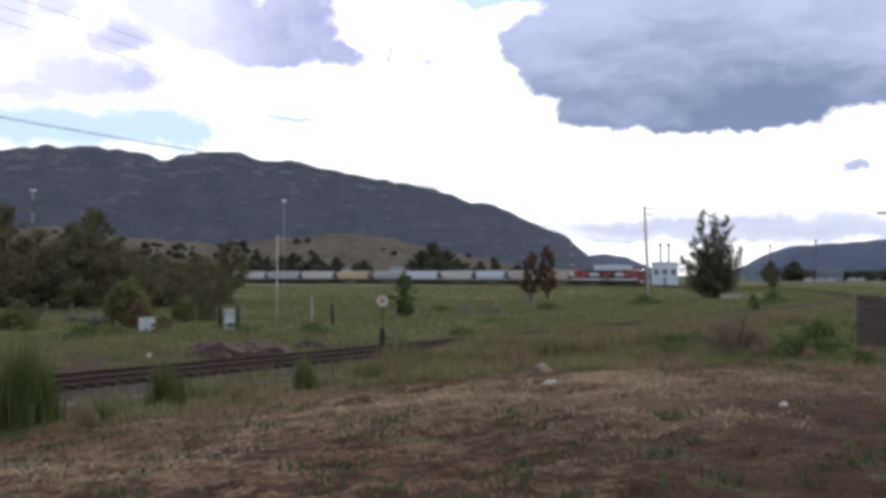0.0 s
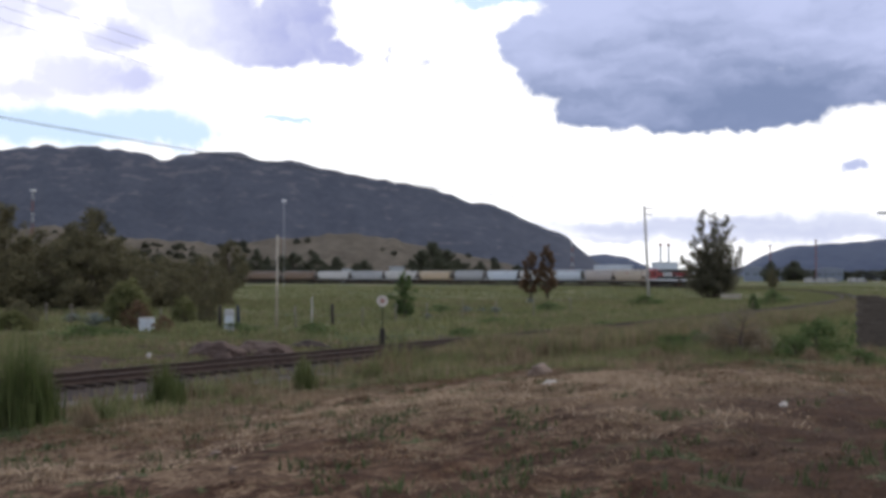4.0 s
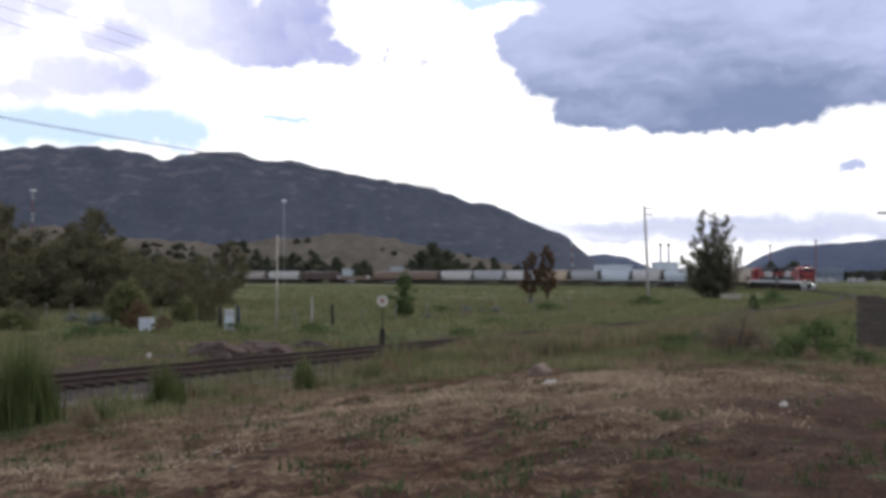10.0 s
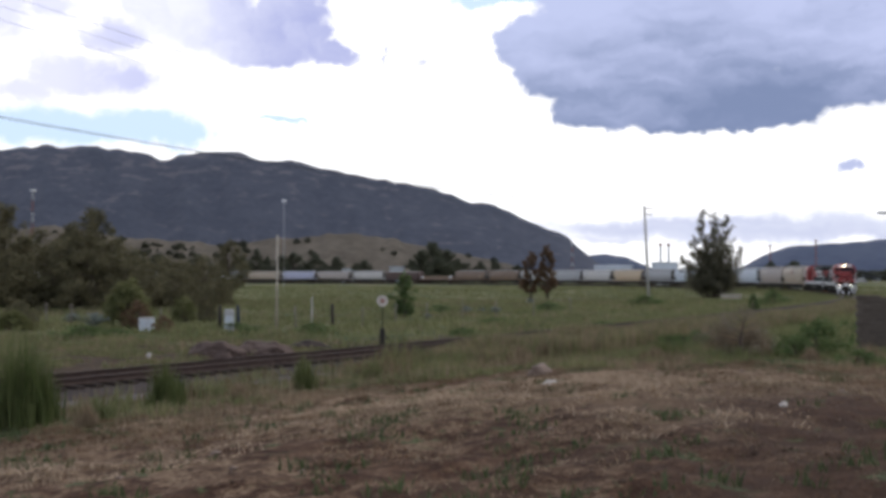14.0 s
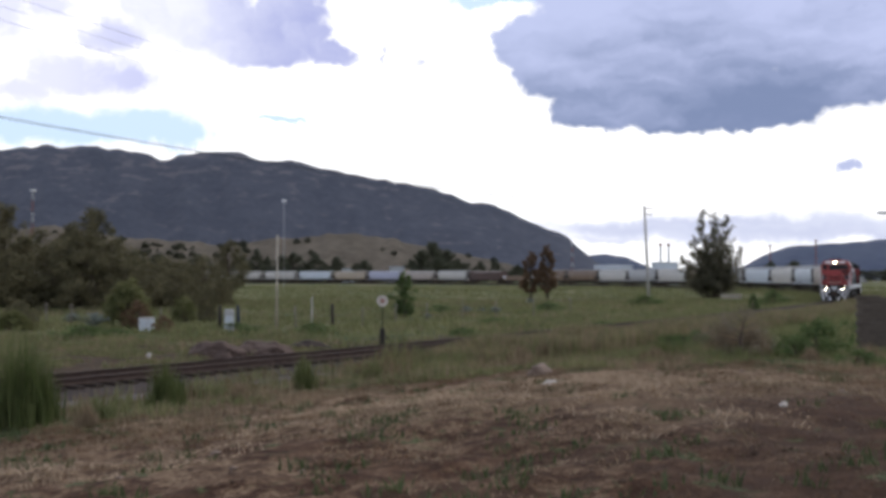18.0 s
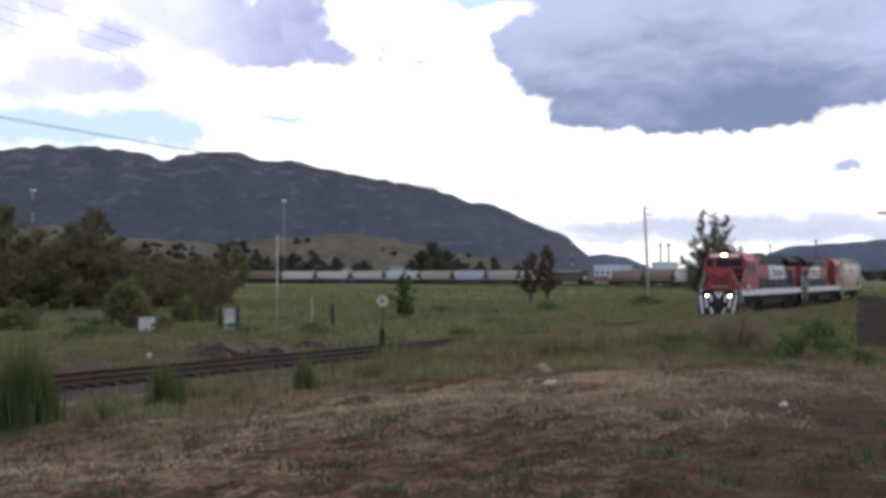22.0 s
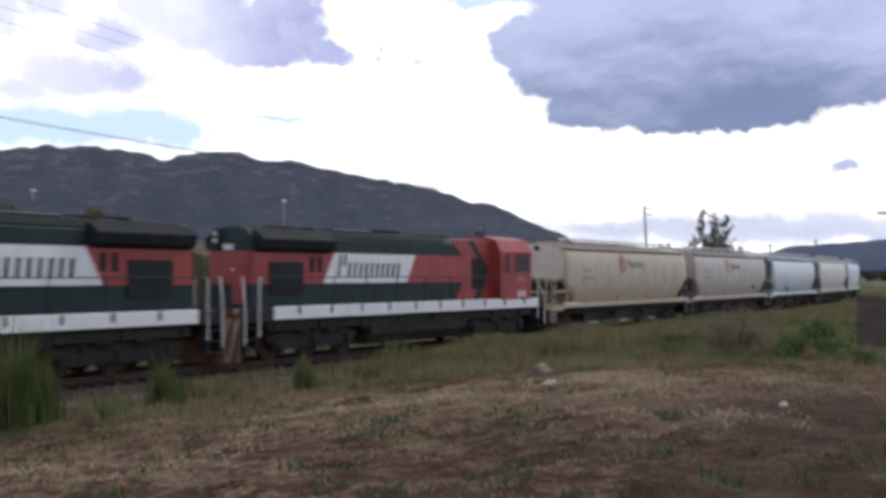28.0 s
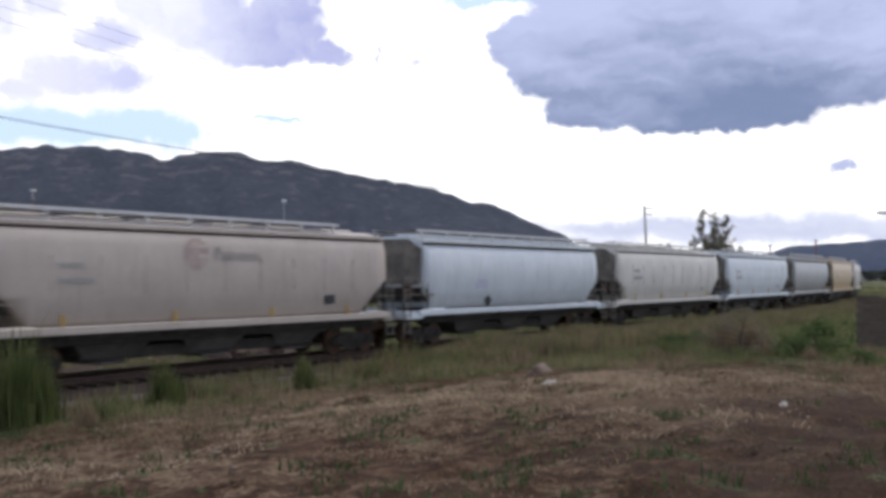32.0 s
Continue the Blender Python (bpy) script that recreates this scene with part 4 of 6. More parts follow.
def hopper_car(length, paint, kind, label, X=None, off=0.0):
    """A covered hopper: kind 'flat' has ribbed slab sides, 'round' has bellied ones."""
    C = new("hopper_car")
    tagged(C, label, "freight car", "freight cars of the train")
    X = X or length / 2 - (1.5 if kind == "round" else 1.1)
    over = length / 2 - .42 - X
    # body: lofted cross-sections; slope sheets at both ends
    bm = B()
    def ring(x, low):
        w = 1.5
        if kind == "round":
            half = [(.75, low), (1.28, max(low, 1.5)), (1.47, max(low, 2.2)), (1.53, max(low, 3.0)), (1.48, max(low, 3.7)), (1.25, 4.25), (.7, 4.42)]
        else:
            half = [(1.3, low), (flank(max(low, 1.6)), max(low, 1.6)), (flank(max(low, 2.3)), max(low, 2.3)), (1.53, max(low, 3.0)), (flank(3.7), 3.7), (flank(4.22), 4.22), (.7, 4.44)]
        pts = half + [(-y, z) for y, z in half[::-1]]
        return [bm.verts.new((x, y, z)) for y, z in pts]
    spots = [(X, 2.68), (X - 0.6, 2.2), (X - 1.35, 1.42), (X - 1.36, 1.42), (0, 1.42), (-X + 1.36, 1.42), (-X + 1.35, 1.42), (-X + 0.6, 2.2), (-X, 2.68)]
    if kind == "round":
        spots = [(X - .1, 2.4), (X - .5, 1.9), (X - 1.0, 1.5), (0, 1.42), (-X + 1.0, 1.5), (-X + .5, 1.9), (-X + .1, 2.4)]
    rings = [ring(x, z) for x, z in spots]
    for a, b in zip(rings, rings[1:]):
        for i in range(len(a)):
            j = (i + 1) % len(a)
            f = bm.faces.new((a[i], a[j], b[j], b[i]))
            f.smooth = i not in (5, 6, 7, len(a) - 1)
    bm.faces.new(rings[0])
    bm.faces.new(rings[-1][::-1])
    body = part("body", bm, paint, C)
    for s in (-1, 1):
        y0, y1 = sorted((s * 1.40, s * 1.56))
        part("side_sill", fix(box(B(), -X - .3, X + .3, y0, y1, 1.24, 1.46), 0.015), paint, C)
        y0, y1 = sorted((s * 1.28, s * 1.43))
        part("top_chord", fix(box(B(), -X, X, y0, y1, 4.16, 4.30), 0.015), paint, C)
        # Thin dark brown strip just below the top chord.
        part("roof_seam", box(B(), -X + .2, X - .2, min(s * 1.33, s * 1.40), max(s * 1.33, s * 1.40), 4.09, 4.15), RUST, C)
        if kind == "flat":
            for q in range(9):
                x = -X + 2.0 + q * (2 * X - 4.0) / 8
                part("seam", box(B(), x - .02, x + .02, min(s * 1.46, s * 1.534), max(s * 1.46, s * 1.534), 2.35, 3.4), paint, C)
            # stencils: plain blocks
            bm = B()
            y0, y1 = sorted((s * 1.52, s * 1.542))
            q = s * 1.0
            for a, b, z in ((.0, .8, 3.02), (.0, 1.15, 2.62)):
                xa = q * (X - 3.4)
                box(bm, min(xa + q * (1.2 - a), xa + q * (1.2 - b)), max(xa + q * (1.2 - a), xa + q * (1.2 - b)), y0, y1, z, z + .16)
            part("stencil", bm, FADED_GREY, C, "faded plain bars in place of stencilled figures")
            bm = B()
            y0, y1 = sorted((s * 1.5, s * 1.53))
            pl = part("placard", box(B(), -X + 3.0 if s > 0 else X - 3.5, -X + 3.5 if s > 0 else X - 3.0, y0, y1, 1.85, 2.15), *((INK, C, "small dark placard") if len(vehicles) == 3 else (WHITE, C, "small white placard")))
            xm = (-X + 3.25) if s > 0 else (X - 3.25)
            part("print", box(B(), xm - .17, xm + .17, min(s * 1.531, s * 1.538), max(s * 1.531, s * 1.538), 1.92, 2.06), INK, pl)
            for k in (-.72, -.25, .25, .72):
                part("reflector", box(B(), k * X - .04, k * X + .04, min(s * 1.53, s * 1.57), max(s * 1.53, s * 1.57), 1.47, 1.78), YELLOW, C, "yellow reflector strip")
        elif len(vehicles) == 4:
            q = s * .36 * X
            part("placard", prism(B(), [(q - .3, 1.75), (q, 1.5), (q + .3, 1.75), (q, 2.0)], "y", min(s * 1.36, s * 1.43), max(s * 1.36, s * 1.43)), INK, C, "dark diamond-shaped placard")
            part("stencil", box(B(), q + .2, q + 1.1, min(s * 1.47, s * 1.505), max(s * 1.47, s * 1.505), 2.3, 2.75), LAVENDER, C, "faded lavender patch")
        # end ladders and corner posts
        for e in (-1, 1):
            xe = length / 2 - .18 - off if e > 0 else -length / 2 + .5 - off
            lad = B()
            for xx in (xe, xe - e * .42):
                tube(lad, (xx, s * 1.5, .55), (xx, s * 1.5, 2.65), .03, 5)
                tube(lad, (xx, s * 1.5, 2.65), (xx - e * .3, s * 1.46, 2.74), .03, 5)
            for q in range(7):
                z = .62 + q * .33
                tube(lad, (xe, s * 1.5, z), (xe - e * .42, s * 1.5, z), .022, 5)
            iron = paint if len(vehicles) == 2 and e > 0 else GRIMEGREY
            part("ladder", lad, iron, C)
            part("corner_post", fix(box(B(), min(e * (X - .34), e * (X - .28)), max(e * (X - .34), e * (X - .28)), min(s * 1.42, s * 1.49), max(s * 1.42, s * 1.49), 1.3, 2.7), 0.01), iron, C)
            part("corner_rail", tube(B(), (xe, s * 1.5, 2.08), (e * (X - .8), s * 1.47, 2.08), .03, 6), iron, C)
            part("brace", tube(B(), (e * (X - .05), s * 1.46, 1.46), (e * (X - 1.5), s * 1.46, 1.46), .05, 6), paint, C)
    for e in (-1, 1):
        x = e * X
        part("end_sill", fix(box(B(), min(x, x + e * (over + .04)), max(x, x + e * (over + .04)), -1.5, 1.5, 1.12, 1.34), 0.015), paint, C)
        part("shear_plate", fix(box(B(), min(x - e * 1.7, x + e * over), max(x - e * 1.7, x + e * over), -1.4, 1.4, 1.34, 1.40), 0.008), paint, C)
        part("end_cage", tube(tube(tube(B(), (x, -.5, 1.4), (x, -.5, 2.7), .06, 6), (x, .5, 1.4), (x, .5, 2.7), .06, 6), (x, -1.45, 2.0), (x, 1.45, 2.0), .05, 6), paint if len(vehicles) == 2 and e > 0 else BLACK, C)
        coupler(C, e * length / 2, e)
        part("brake_wheel" if e > 0 else "end_rung", tube(B(), (x + e * .2, .9, 2.2), (x + e * .26, .9, 2.2), .26, 12) if e > 0 else tube(B(), (x + e * .1, -.4, 3.4), (x + e * .1, .4, 3.4), .025, 5), RUST if e > 0 else paint, C)
    for e in (-1, 1):
        # A dark block fills the open space below each slope sheet as its shade.
        a, b = e * (X - .14), e * (X - 1.2)
        part("slope_bracing", prism(B(), [(a, 1.78), (a, 2.5), (e * (X - .4), 2.5), (b, 1.78)], "y", -1.28, 1.28), BLACK, C, "dark block standing in for the shade under the slope sheet")
        if len(vehicles) > 3:
            part("end_panel", fix(prism(B(), [(-1.3, 2.5), (1.3, 2.5), (1.36, 3.9), (.7, 4.3), (-.7, 4.3), (-1.36, 3.9)], "x", min(e * (X - .06), e * (X + .02)), max(e * (X - .06), e * (X + .02))), .01), GRIMEGREY, C, "grimy grey end panel")
        elif len(vehicles) == 2 and e > 0:
            # Front end sheet gets a lighter colour than the rest of the car.
            part("end_panel", fix(prism(B(), [(-1.42, 2.7), (1.42, 2.7), (1.44, 3.75), (1.2, 4.2), (.6, 4.38), (-.6, 4.38), (-1.2, 4.2), (-1.44, 3.75)], "x", X + .002, X + .03), .01), END_CREAM, C, "cream-white end sheet, lighter than the body")
            part("end_vent", tube(B(), (X + .03, 0, 4.2), (X + .12, 0, 4.2), .14, 8), BLACK, C)
    # roof walk with its rail, and the hatches
    short = 2.3 if kind == "flat" else .4
    for s in (-1, 1):
        part("roof_walk", box(B(), -X + short, X - .1, min(s * .62, s * 1.08), max(s * .62, s * 1.08), 4.64, 4.68), GRIMEGREY, C, "grimy roof walkway")
        part("walk_edge", box(B(), -X + short, X - .1, min(s * 1.082, s * 1.13), max(s * 1.082, s * 1.13), 4.60, 4.70), GALV, C, "pale galvanised edge of the walkway")
        for q in range(9):
            x = -X + short + .3 + q * (2 * X - short - .7) / 8
            part("walk_bracket", box(B(), x - .035, x + .035, min(s * 1.08, s * 1.14), max(s * 1.08, s * 1.14), 4.3, 4.60), GALV, C)
    for q in range(6):
        x = -X + 1.6 + q * (2 * X - 3.2) / 5
        part("hatch", fix(box(B(), x - .9, x + .9, -.42, .42, 4.42, 4.54), 0.03), paint, C)
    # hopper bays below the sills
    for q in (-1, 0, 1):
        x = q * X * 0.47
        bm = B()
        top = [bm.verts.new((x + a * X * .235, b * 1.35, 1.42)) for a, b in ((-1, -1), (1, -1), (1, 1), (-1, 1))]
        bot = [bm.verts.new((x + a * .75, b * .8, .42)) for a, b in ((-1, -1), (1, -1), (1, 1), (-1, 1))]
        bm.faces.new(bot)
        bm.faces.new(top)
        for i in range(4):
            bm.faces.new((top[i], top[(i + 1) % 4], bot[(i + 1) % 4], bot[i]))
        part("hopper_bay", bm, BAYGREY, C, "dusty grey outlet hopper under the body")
        part("outlet_gate", fix(box(B(), x - .5, x + .5, -1.0, 1.0, .32, .40), 0.01), GALV if len(vehicles) < 3 else BAYGREY, C)
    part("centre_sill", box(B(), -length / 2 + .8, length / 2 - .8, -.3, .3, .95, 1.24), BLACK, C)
    # Plain dark box and side strips, added to keep the underside as dark as shade.
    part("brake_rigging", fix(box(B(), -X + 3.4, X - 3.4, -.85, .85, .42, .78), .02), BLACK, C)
    for s in (-1, 1):
        part("side_skirt", box(B(), -X + .3, X - .3, min(s * 1.1, s * 1.16), max(s * 1.1, s * 1.16), .92, 1.24), BLACK, C, "added dark strip closing the gap under the side sill")
    if off:
        for o in C.children_recursive:
            if not o.name.startswith("coupler") and not o.parent.name.startswith("coupler"):
                o.data.transform(Matrix.Translation((off, 0, 0)))
    a = length / 2 - 2.3
    t1, w1 = freight_truck(C, a)
    t2, w2 = freight_truck(C, -a)
    return C, [t1, t2], w1 + w2


def boxy_car(length, paint, label, high, name):
    """A boxcar (high) or an open gondola (low)."""
    C = new(name)
    tagged(C, label, "freight car", "freight cars of the train")
    X = length / 2 - 0.7
    if high:
        part("body", fix(prism(B(), [(-1.5, 1.1), (1.5, 1.1), (1.5, 4.1), (0, 4.4), (-1.5, 4.1)], "x", -X, X), 0.02), paint, C)
        for s in (-1, 1):
            y0, y1 = sorted((s * 1.5, s * 1.58))
            part("door", fix(box(B(), -1.6, 1.6, y0, y1, 1.2, 4.0), 0.02), paint, C)
            for q in range(14):
                x = -X + .4 + q * (2 * X - .8) / 13
                if abs(x) > 1.8:
                    part("rib", box(B(), x - .06, x + .06, min(s * 1.5, s * 1.56), max(s * 1.5, s * 1.56), 1.2, 4.05), paint, C)
    else:
        bm = B()
        for s in (-1, 1):
            box(bm, -X, X, min(s * 1.42, s * 1.5), max(s * 1.42, s * 1.5), 1.1, 2.6)
            box(bm, min(s * X, s * (X - .1)), max(s * X, s * (X - .1)), -1.42, 1.42, 1.1, 2.75)
        box(bm, -X, X, -1.42, 1.42, 1.05, 1.15)
        part("body", bm, paint, C)
        for s in (-1, 1):
            for q in range(13):
                x = -X + .3 + q * (2 * X - .6) / 12
                part("rib", box(B(), x - .07, x + .07, min(s * 1.5, s * 1.58), max(s * 1.5, s * 1.58), 1.1, 2.6), paint, C)
            for e in (-1, 1):
                part("end_panel", box(B(), min(e * X, e * (X - 1.6)), max(e * X, e * (X - 1.6)), min(s * 1.583, s * 1.595), max(s * 1.583, s * 1.595), 1.7, 2.5), WHITE, C, "pale repainted panel")
    part("centre_sill", box(B(), -length / 2 + .8, length / 2 - .8, -.4, .4, .8, 1.1), BLACK, C)
    for e in (-1, 1):
        coupler(C, e * length / 2, e)
        for s in (-1, 1):
            lad = B()
            for q in range(5):
                tube(lad, (e * (X - .1), s * 1.62, .7 + q * .35), (e * (X - .55), s * 1.62, .7 + q * .35), .02, 5)
            for xx in (X - .1, X - .55):
                tube(lad, (e * xx, s * 1.62, .6), (e * xx, s * 1.62, 2.4), .025, 5)
            part("ladder", lad, BLACK, C)
    a = length / 2 - 2.2
    t1, w1 = freight_truck(C, a)
    t2, w2 = freight_truck(C, -a)
    return C, [t1, t2], w1 + w2


def emblem(car, x0, tint):
    """A faded round mark and a faded name in plain bars, on both flanks."""
    for s in (-1, 1):
        y = s * 1.515
        bm = B()
        n = 10
        rings = []
        for i in range(n):
            w = .5 * math.sqrt(max(0.05, 1 - ((i - n / 2 + .5) / (n / 2)) ** 2))
            right = .06 if i % 3 == 1 and i > 1 else w
            for z in (2.98 + i * .1, 2.98 + i * .1 + .098):
                yy = flank(z) - .004
                rings.append([bm.verts.new((s * x, s * y, z)) for x, y in ((x0 + w, yy), (x0 - right, yy), (x0 - right, yy + .018), (x0 + w, yy + .018))])
        for lo, hi in zip(rings, rings[1:]):
            for j in range(4):
                bm.faces.new((lo[j], lo[(j + 1) % 4], hi[(j + 1) % 4], hi[j]))
        bm.faces.new(rings[0][::-1])
        bm.faces.new(rings[-1])
        part("emblem", bm, tint, car, "faded round mark")
        bm = B()
        marks(bm, s * (x0 - .75), 3.28, .44, y, s * .012, -s)
        part("lettering", bm, FADED_GREY, car, "faded plain bars in place of a name")


class Vehicle:
    def __init__(self, made, s, length, reach, turned=False):
        (self.ob, self.trucks, self.wheels), self.s, self.reach, self.turned = made, s, reach, turned

    def at(self, t):
        s = self.s + run(t)
        a, b = on_line(s + self.reach), on_line(s - self.reach)
        th = math.atan2(a[1] - b[1], a[0] - b[0])
        m = (a + b) / 2
        return pose(m[0], m[1], 0, 0, 0, math.degrees(th) + (180 if self.turned else 0)), th


vehicles = [Vehicle(locomotive("red, white and dark green diesel locomotive leading the train"), -10.4, 20.8, 6.2),
            Vehicle(locomotive("red, white and dark green diesel locomotive running cab backwards"), -31.2, 20.8, 6.2, True)]

# coupling points behind the engines, then one entry for each car: kind, paint, label
CARS = [("flat", BEIGE, "dusty beige covered hopper car with a faded round mark", 19.2), ("flat", PINKGREY, "pinkish grey covered hopper car with a faded round mark", 18.4),
        ("round", BLUEWHITE, "bluish white round-sided covered hopper car", 18.8), ("flat", OFFWHITE, "stained off-white covered hopper car", 19.0),
        ("flat", BLUEWHITE, "clean white covered hopper car", 19.0), ("round", GREYCAR, "pale grey round-sided hopper car", 18.6), ("flat", CREAM, "yellow cream hopper car with dark ribs", 19.0),
        ("flat", OFFWHITE, "stained off-white covered hopper car", 18.8), ("flat", GREYCAR, "plain grey covered hopper car", 17.5), ("flat", OFFWHITE, "stained off-white covered hopper car", 18.6),
        ("flat", TAN, "brown hopper car with pale patches", 18.6), ("flat", TAN, "tan brown covered hopper car", 18.6), ("low", TAN, "tan open gondola with pale end panels", 18.6),
        ("high", DARKBROWN, "dark brown boxcar with ribbed sides", 18.9), ("round", OFFWHITE, "white round-sided hopper car", 18.6), ("flat", PINKGREY, "pale hopper car with painted scrawl", 18.6),
        ("flat", LAVENDER, "pale lavender covered hopper car", 18.6), ("flat", BEIGE, "dusty beige covered hopper car", 18.6), ("flat", BLUEWHITE, "white hopper car with a blue patch", 18.6),
        ("round", OFFWHITE, "white round-sided hopper car", 18.6), ("flat", OFFWHITE, "stained off-white covered hopper car", 18.6), ("flat", OFFWHITE, "stained off-white covered hopper car", 18.6),
        ("flat", TAN, "light brown covered hopper car", 18.6), ("round", OFFWHITE, "white round-sided hopper car", 18.6), ("flat", OFFWHITE, "stained off-white covered hopper car", 18.6),
        ("flat", BEIGE, "dusty beige covered hopper car", 18.6), ("flat", OFFWHITE, "stained off-white covered hopper car", 18.6)]


def repaint(ob, old, fresh):
    for o in ob.children_recursive:
        if o.type == "MESH" and o.data.materials[0] == old:
            o.material_slots[0].link = "OBJECT"
            o.material_slots[0].material = fresh


def build_cars():
    s = -41.6
    made = {}
    for kind, paint, label, length in CARS:
        slot = length
        key = (kind, length if len(vehicles) < 8 else 18.6)
        if len(vehicles) >= 8 and kind in ("flat", "round"):
            length = 18.6
        if key in made and len(vehicles) >= 8:
            first, old = made[key]
            ob = copy_thing(first, Matrix.Identity(4))
            repaint(ob, old, paint)
            ob["label"] = label
            trucks = [o for o in ob.children if o.name.startswith("truck")]
            car = ob, sorted(trucks, key=lambda o: -o.location.x), []
        else:
            if kind in ("flat", "round"):
                car = hopper_car(length, paint, kind, label, *{2: (8.4, -.4), 3: (8.3, .1)}.get(len(vehicles), ()))
            else:
                car = boxy_car(length, paint, label, kind == "high", "boxcar" if kind == "high" else "gondola_car")
            made[key] = car[0], paint
        if label.endswith("round mark"):
            emblem(car[0], *((.95, FADED_RED) if len(vehicles) == 2 else (1.3, FADED_MAUVE)))
        vehicles.append(Vehicle(car, s - slot / 2, length, length / 2 - 2.3))
        s -= slot


build_cars()


# ---- plants ----
BARK = stuff_mat("rough_bark", (0.06, 0.045, 0.035), (0.12, 0.09, 0.07), 0.9, 6, 40, 0.6)
LEAF_DARK = leaf_mat("dark_olive_leaves", (0.070, 0.069, 0.039), (0.215, 0.187, 0.104))
LEAF_BROWN = leaf_mat("dry_brown_leaves", (0.098, 0.064, 0.039), (0.245, 0.158, 0.098))
LEAF_GREEN = leaf_mat("fresh_green_leaves", (0.105, 0.122, 0.048), (0.29, 0.275, 0.125))
# Leaf tints for far trees, greyed to stand in for distance haze.
LEAF_FAR = leaf_mat("haze_greyed_far_leaves", (0.062, 0.070, 0.046), (0.145, 0.148, 0.10))
LEAF_TWIG = leaf_mat("grey_brown_dry_twigs", (0.15, 0.125, 0.09), (0.30, 0.255, 0.185))
LEAF_PINE = leaf_mat("grey_green_needles", (0.080, 0.078, 0.050), (0.226, 0.204, 0.138))
GRASS = leaf_mat("field_grass", (0.102, 0.126, 0.050), (0.288, 0.274, 0.132))
DRY = leaf_mat("dry_grass", (0.14, 0.104, 0.064), (0.39, 0.30, 0.195))
REED = leaf_mat("tall_green_grass", (0.07, 0.10, 0.03), (0.18, 0.19, 0.08))
CLOD = leaf_mat("dry_clods", (0.05, 0.031, 0.021), (0.20, 0.14, 0.10))
WEED = leaf_mat("dark_weeds", (0.045, 0.068, 0.03), (0.12, 0.145, 0.065))
MATTED = leaf_mat("matted_dry_grass", (0.064, 0.036, 0.022), (0.29, 0.193, 0.12))
SHRUB = leaf_mat("shrub_leaves", (0.058, 0.094, 0.034), (0.175, 0.225, 0.085))
STRAW = leaf_mat("pale_straw", (0.20, 0.14, 0.092), (0.56, 0.43, 0.30))
DISC_PAINT = stuff_mat("weathered_cream_paint", (0.50, 0.44, 0.36), (0.68, 0.62, 0.53), 0.7, 4, 40, 0.05)
AGAVE = stuff_mat("blue_agave", (0.15, 0.175, 0.15), (0.25, 0.275, 0.24), 0.6, 3, 20, 0.1)


def leaves(name, centres, size, count, mat, parent, rng, squash=1.0):
    """Many small leaf blades thrown round the given clumps (x, y, z, radius)."""
    c = np.array(centres)
    pick = rng.choice(len(c), count, p=c[:, 3] ** 2 / np.sum(c[:, 3] ** 2))
    dirs = rng.normal(size=(count, 3))
    dirs /= np.linalg.norm(dirs, axis=1)[:, None]
    rad = rng.random(count) ** 0.45
    pos = c[pick, :3] + dirs * (c[pick, 3] * rad)[:, None] * np.array((1, 1, squash))
    a = rng.normal(size=(count, 3))
    a /= np.linalg.norm(a, axis=1)[:, None]
    b = np.cross(a, dirs + 1e-3)
    b /= np.linalg.norm(b, axis=1)[:, None]
    s = size * (0.6 + 0.8 * rng.random(count))[:, None]
    v = np.stack([pos - a * s, pos - b * s * 0.45, pos + a * s, pos + b * s * 0.45], 1).reshape(-1, 3)
    f = np.arange(count * 4).reshape(-1, 4)
    return raw(name, v.tolist(), f.tolist(), mat, parent)


def tree(name, label, h, w, mat, seed, shape="round", count=3200, size=0.16, bare=0.25, spot=(0, 0)):
    """A tapered, slightly bent trunk, limbs, and a crown of leaf clumps round their ends."""
    rng = np.random.default_rng(seed)
    T = new(name)
    tagged(T, label, "tree" if "bush" not in name and "shrub" not in name else "bush")
    bm = B()
    top = h * (0.92 if shape == "spire" else 0.7)
    knee = Vector((rng.normal() * w * .04, rng.normal() * w * .04, top * .5))
    tip = Vector((rng.normal() * w * .05, rng.normal() * w * .05, top))
    r0 = h * 0.018 + 0.03
    tube(bm, (0, 0, -0.25), knee, r0 * 1.25, 7, r0 * .8)
    tube(bm, knee, tip, r0 * .8, 7, r0 * .2)
    clumps = []
    n = int(18 + h * 4.5) if shape == "spire" else int(16 + h * 2.2)
    for i in range(n):
        q = (i + .5) / n
        z = h * (bare + (1 - bare) * q) * 0.97
        if shape == "spire":
            reach = w / 2 * (1 - q) ** 0.75 * (0.75 + .5 * rng.random()) + .1
        else:
            reach = w / 2 * math.sin(math.pi * min(.95, .18 + .78 * q)) * (0.55 + .6 * rng.random())
        a = i * 2.4 + rng.normal() * .4
        end = Vector((math.cos(a) * reach, math.sin(a) * reach, z))
        root = (knee.lerp(tip, max(0, (z * .8 / top - .5) * 2)) if z * .8 > top * .5 else Vector((0, 0, 0)).lerp(knee, z * .8 / (top * .5)))
        tube(bm, root, end, r0 * .32, 5, r0 * .08)
        rr = (w * .085 if shape == "spire" else w * .15) * (.5 + .9 * rng.random()) * (1.1 - .5 * q)
        clumps.append((end.x, end.y, end.z, rr + .08))
        mid = root.lerp(end, .6)
        clumps.append((mid.x, mid.y, mid.z, rr * .7 + .06))
    part("trunk", bm, BARK, T)
    leaves("crown", clumps, size, count, mat, T, rng, 0.8)
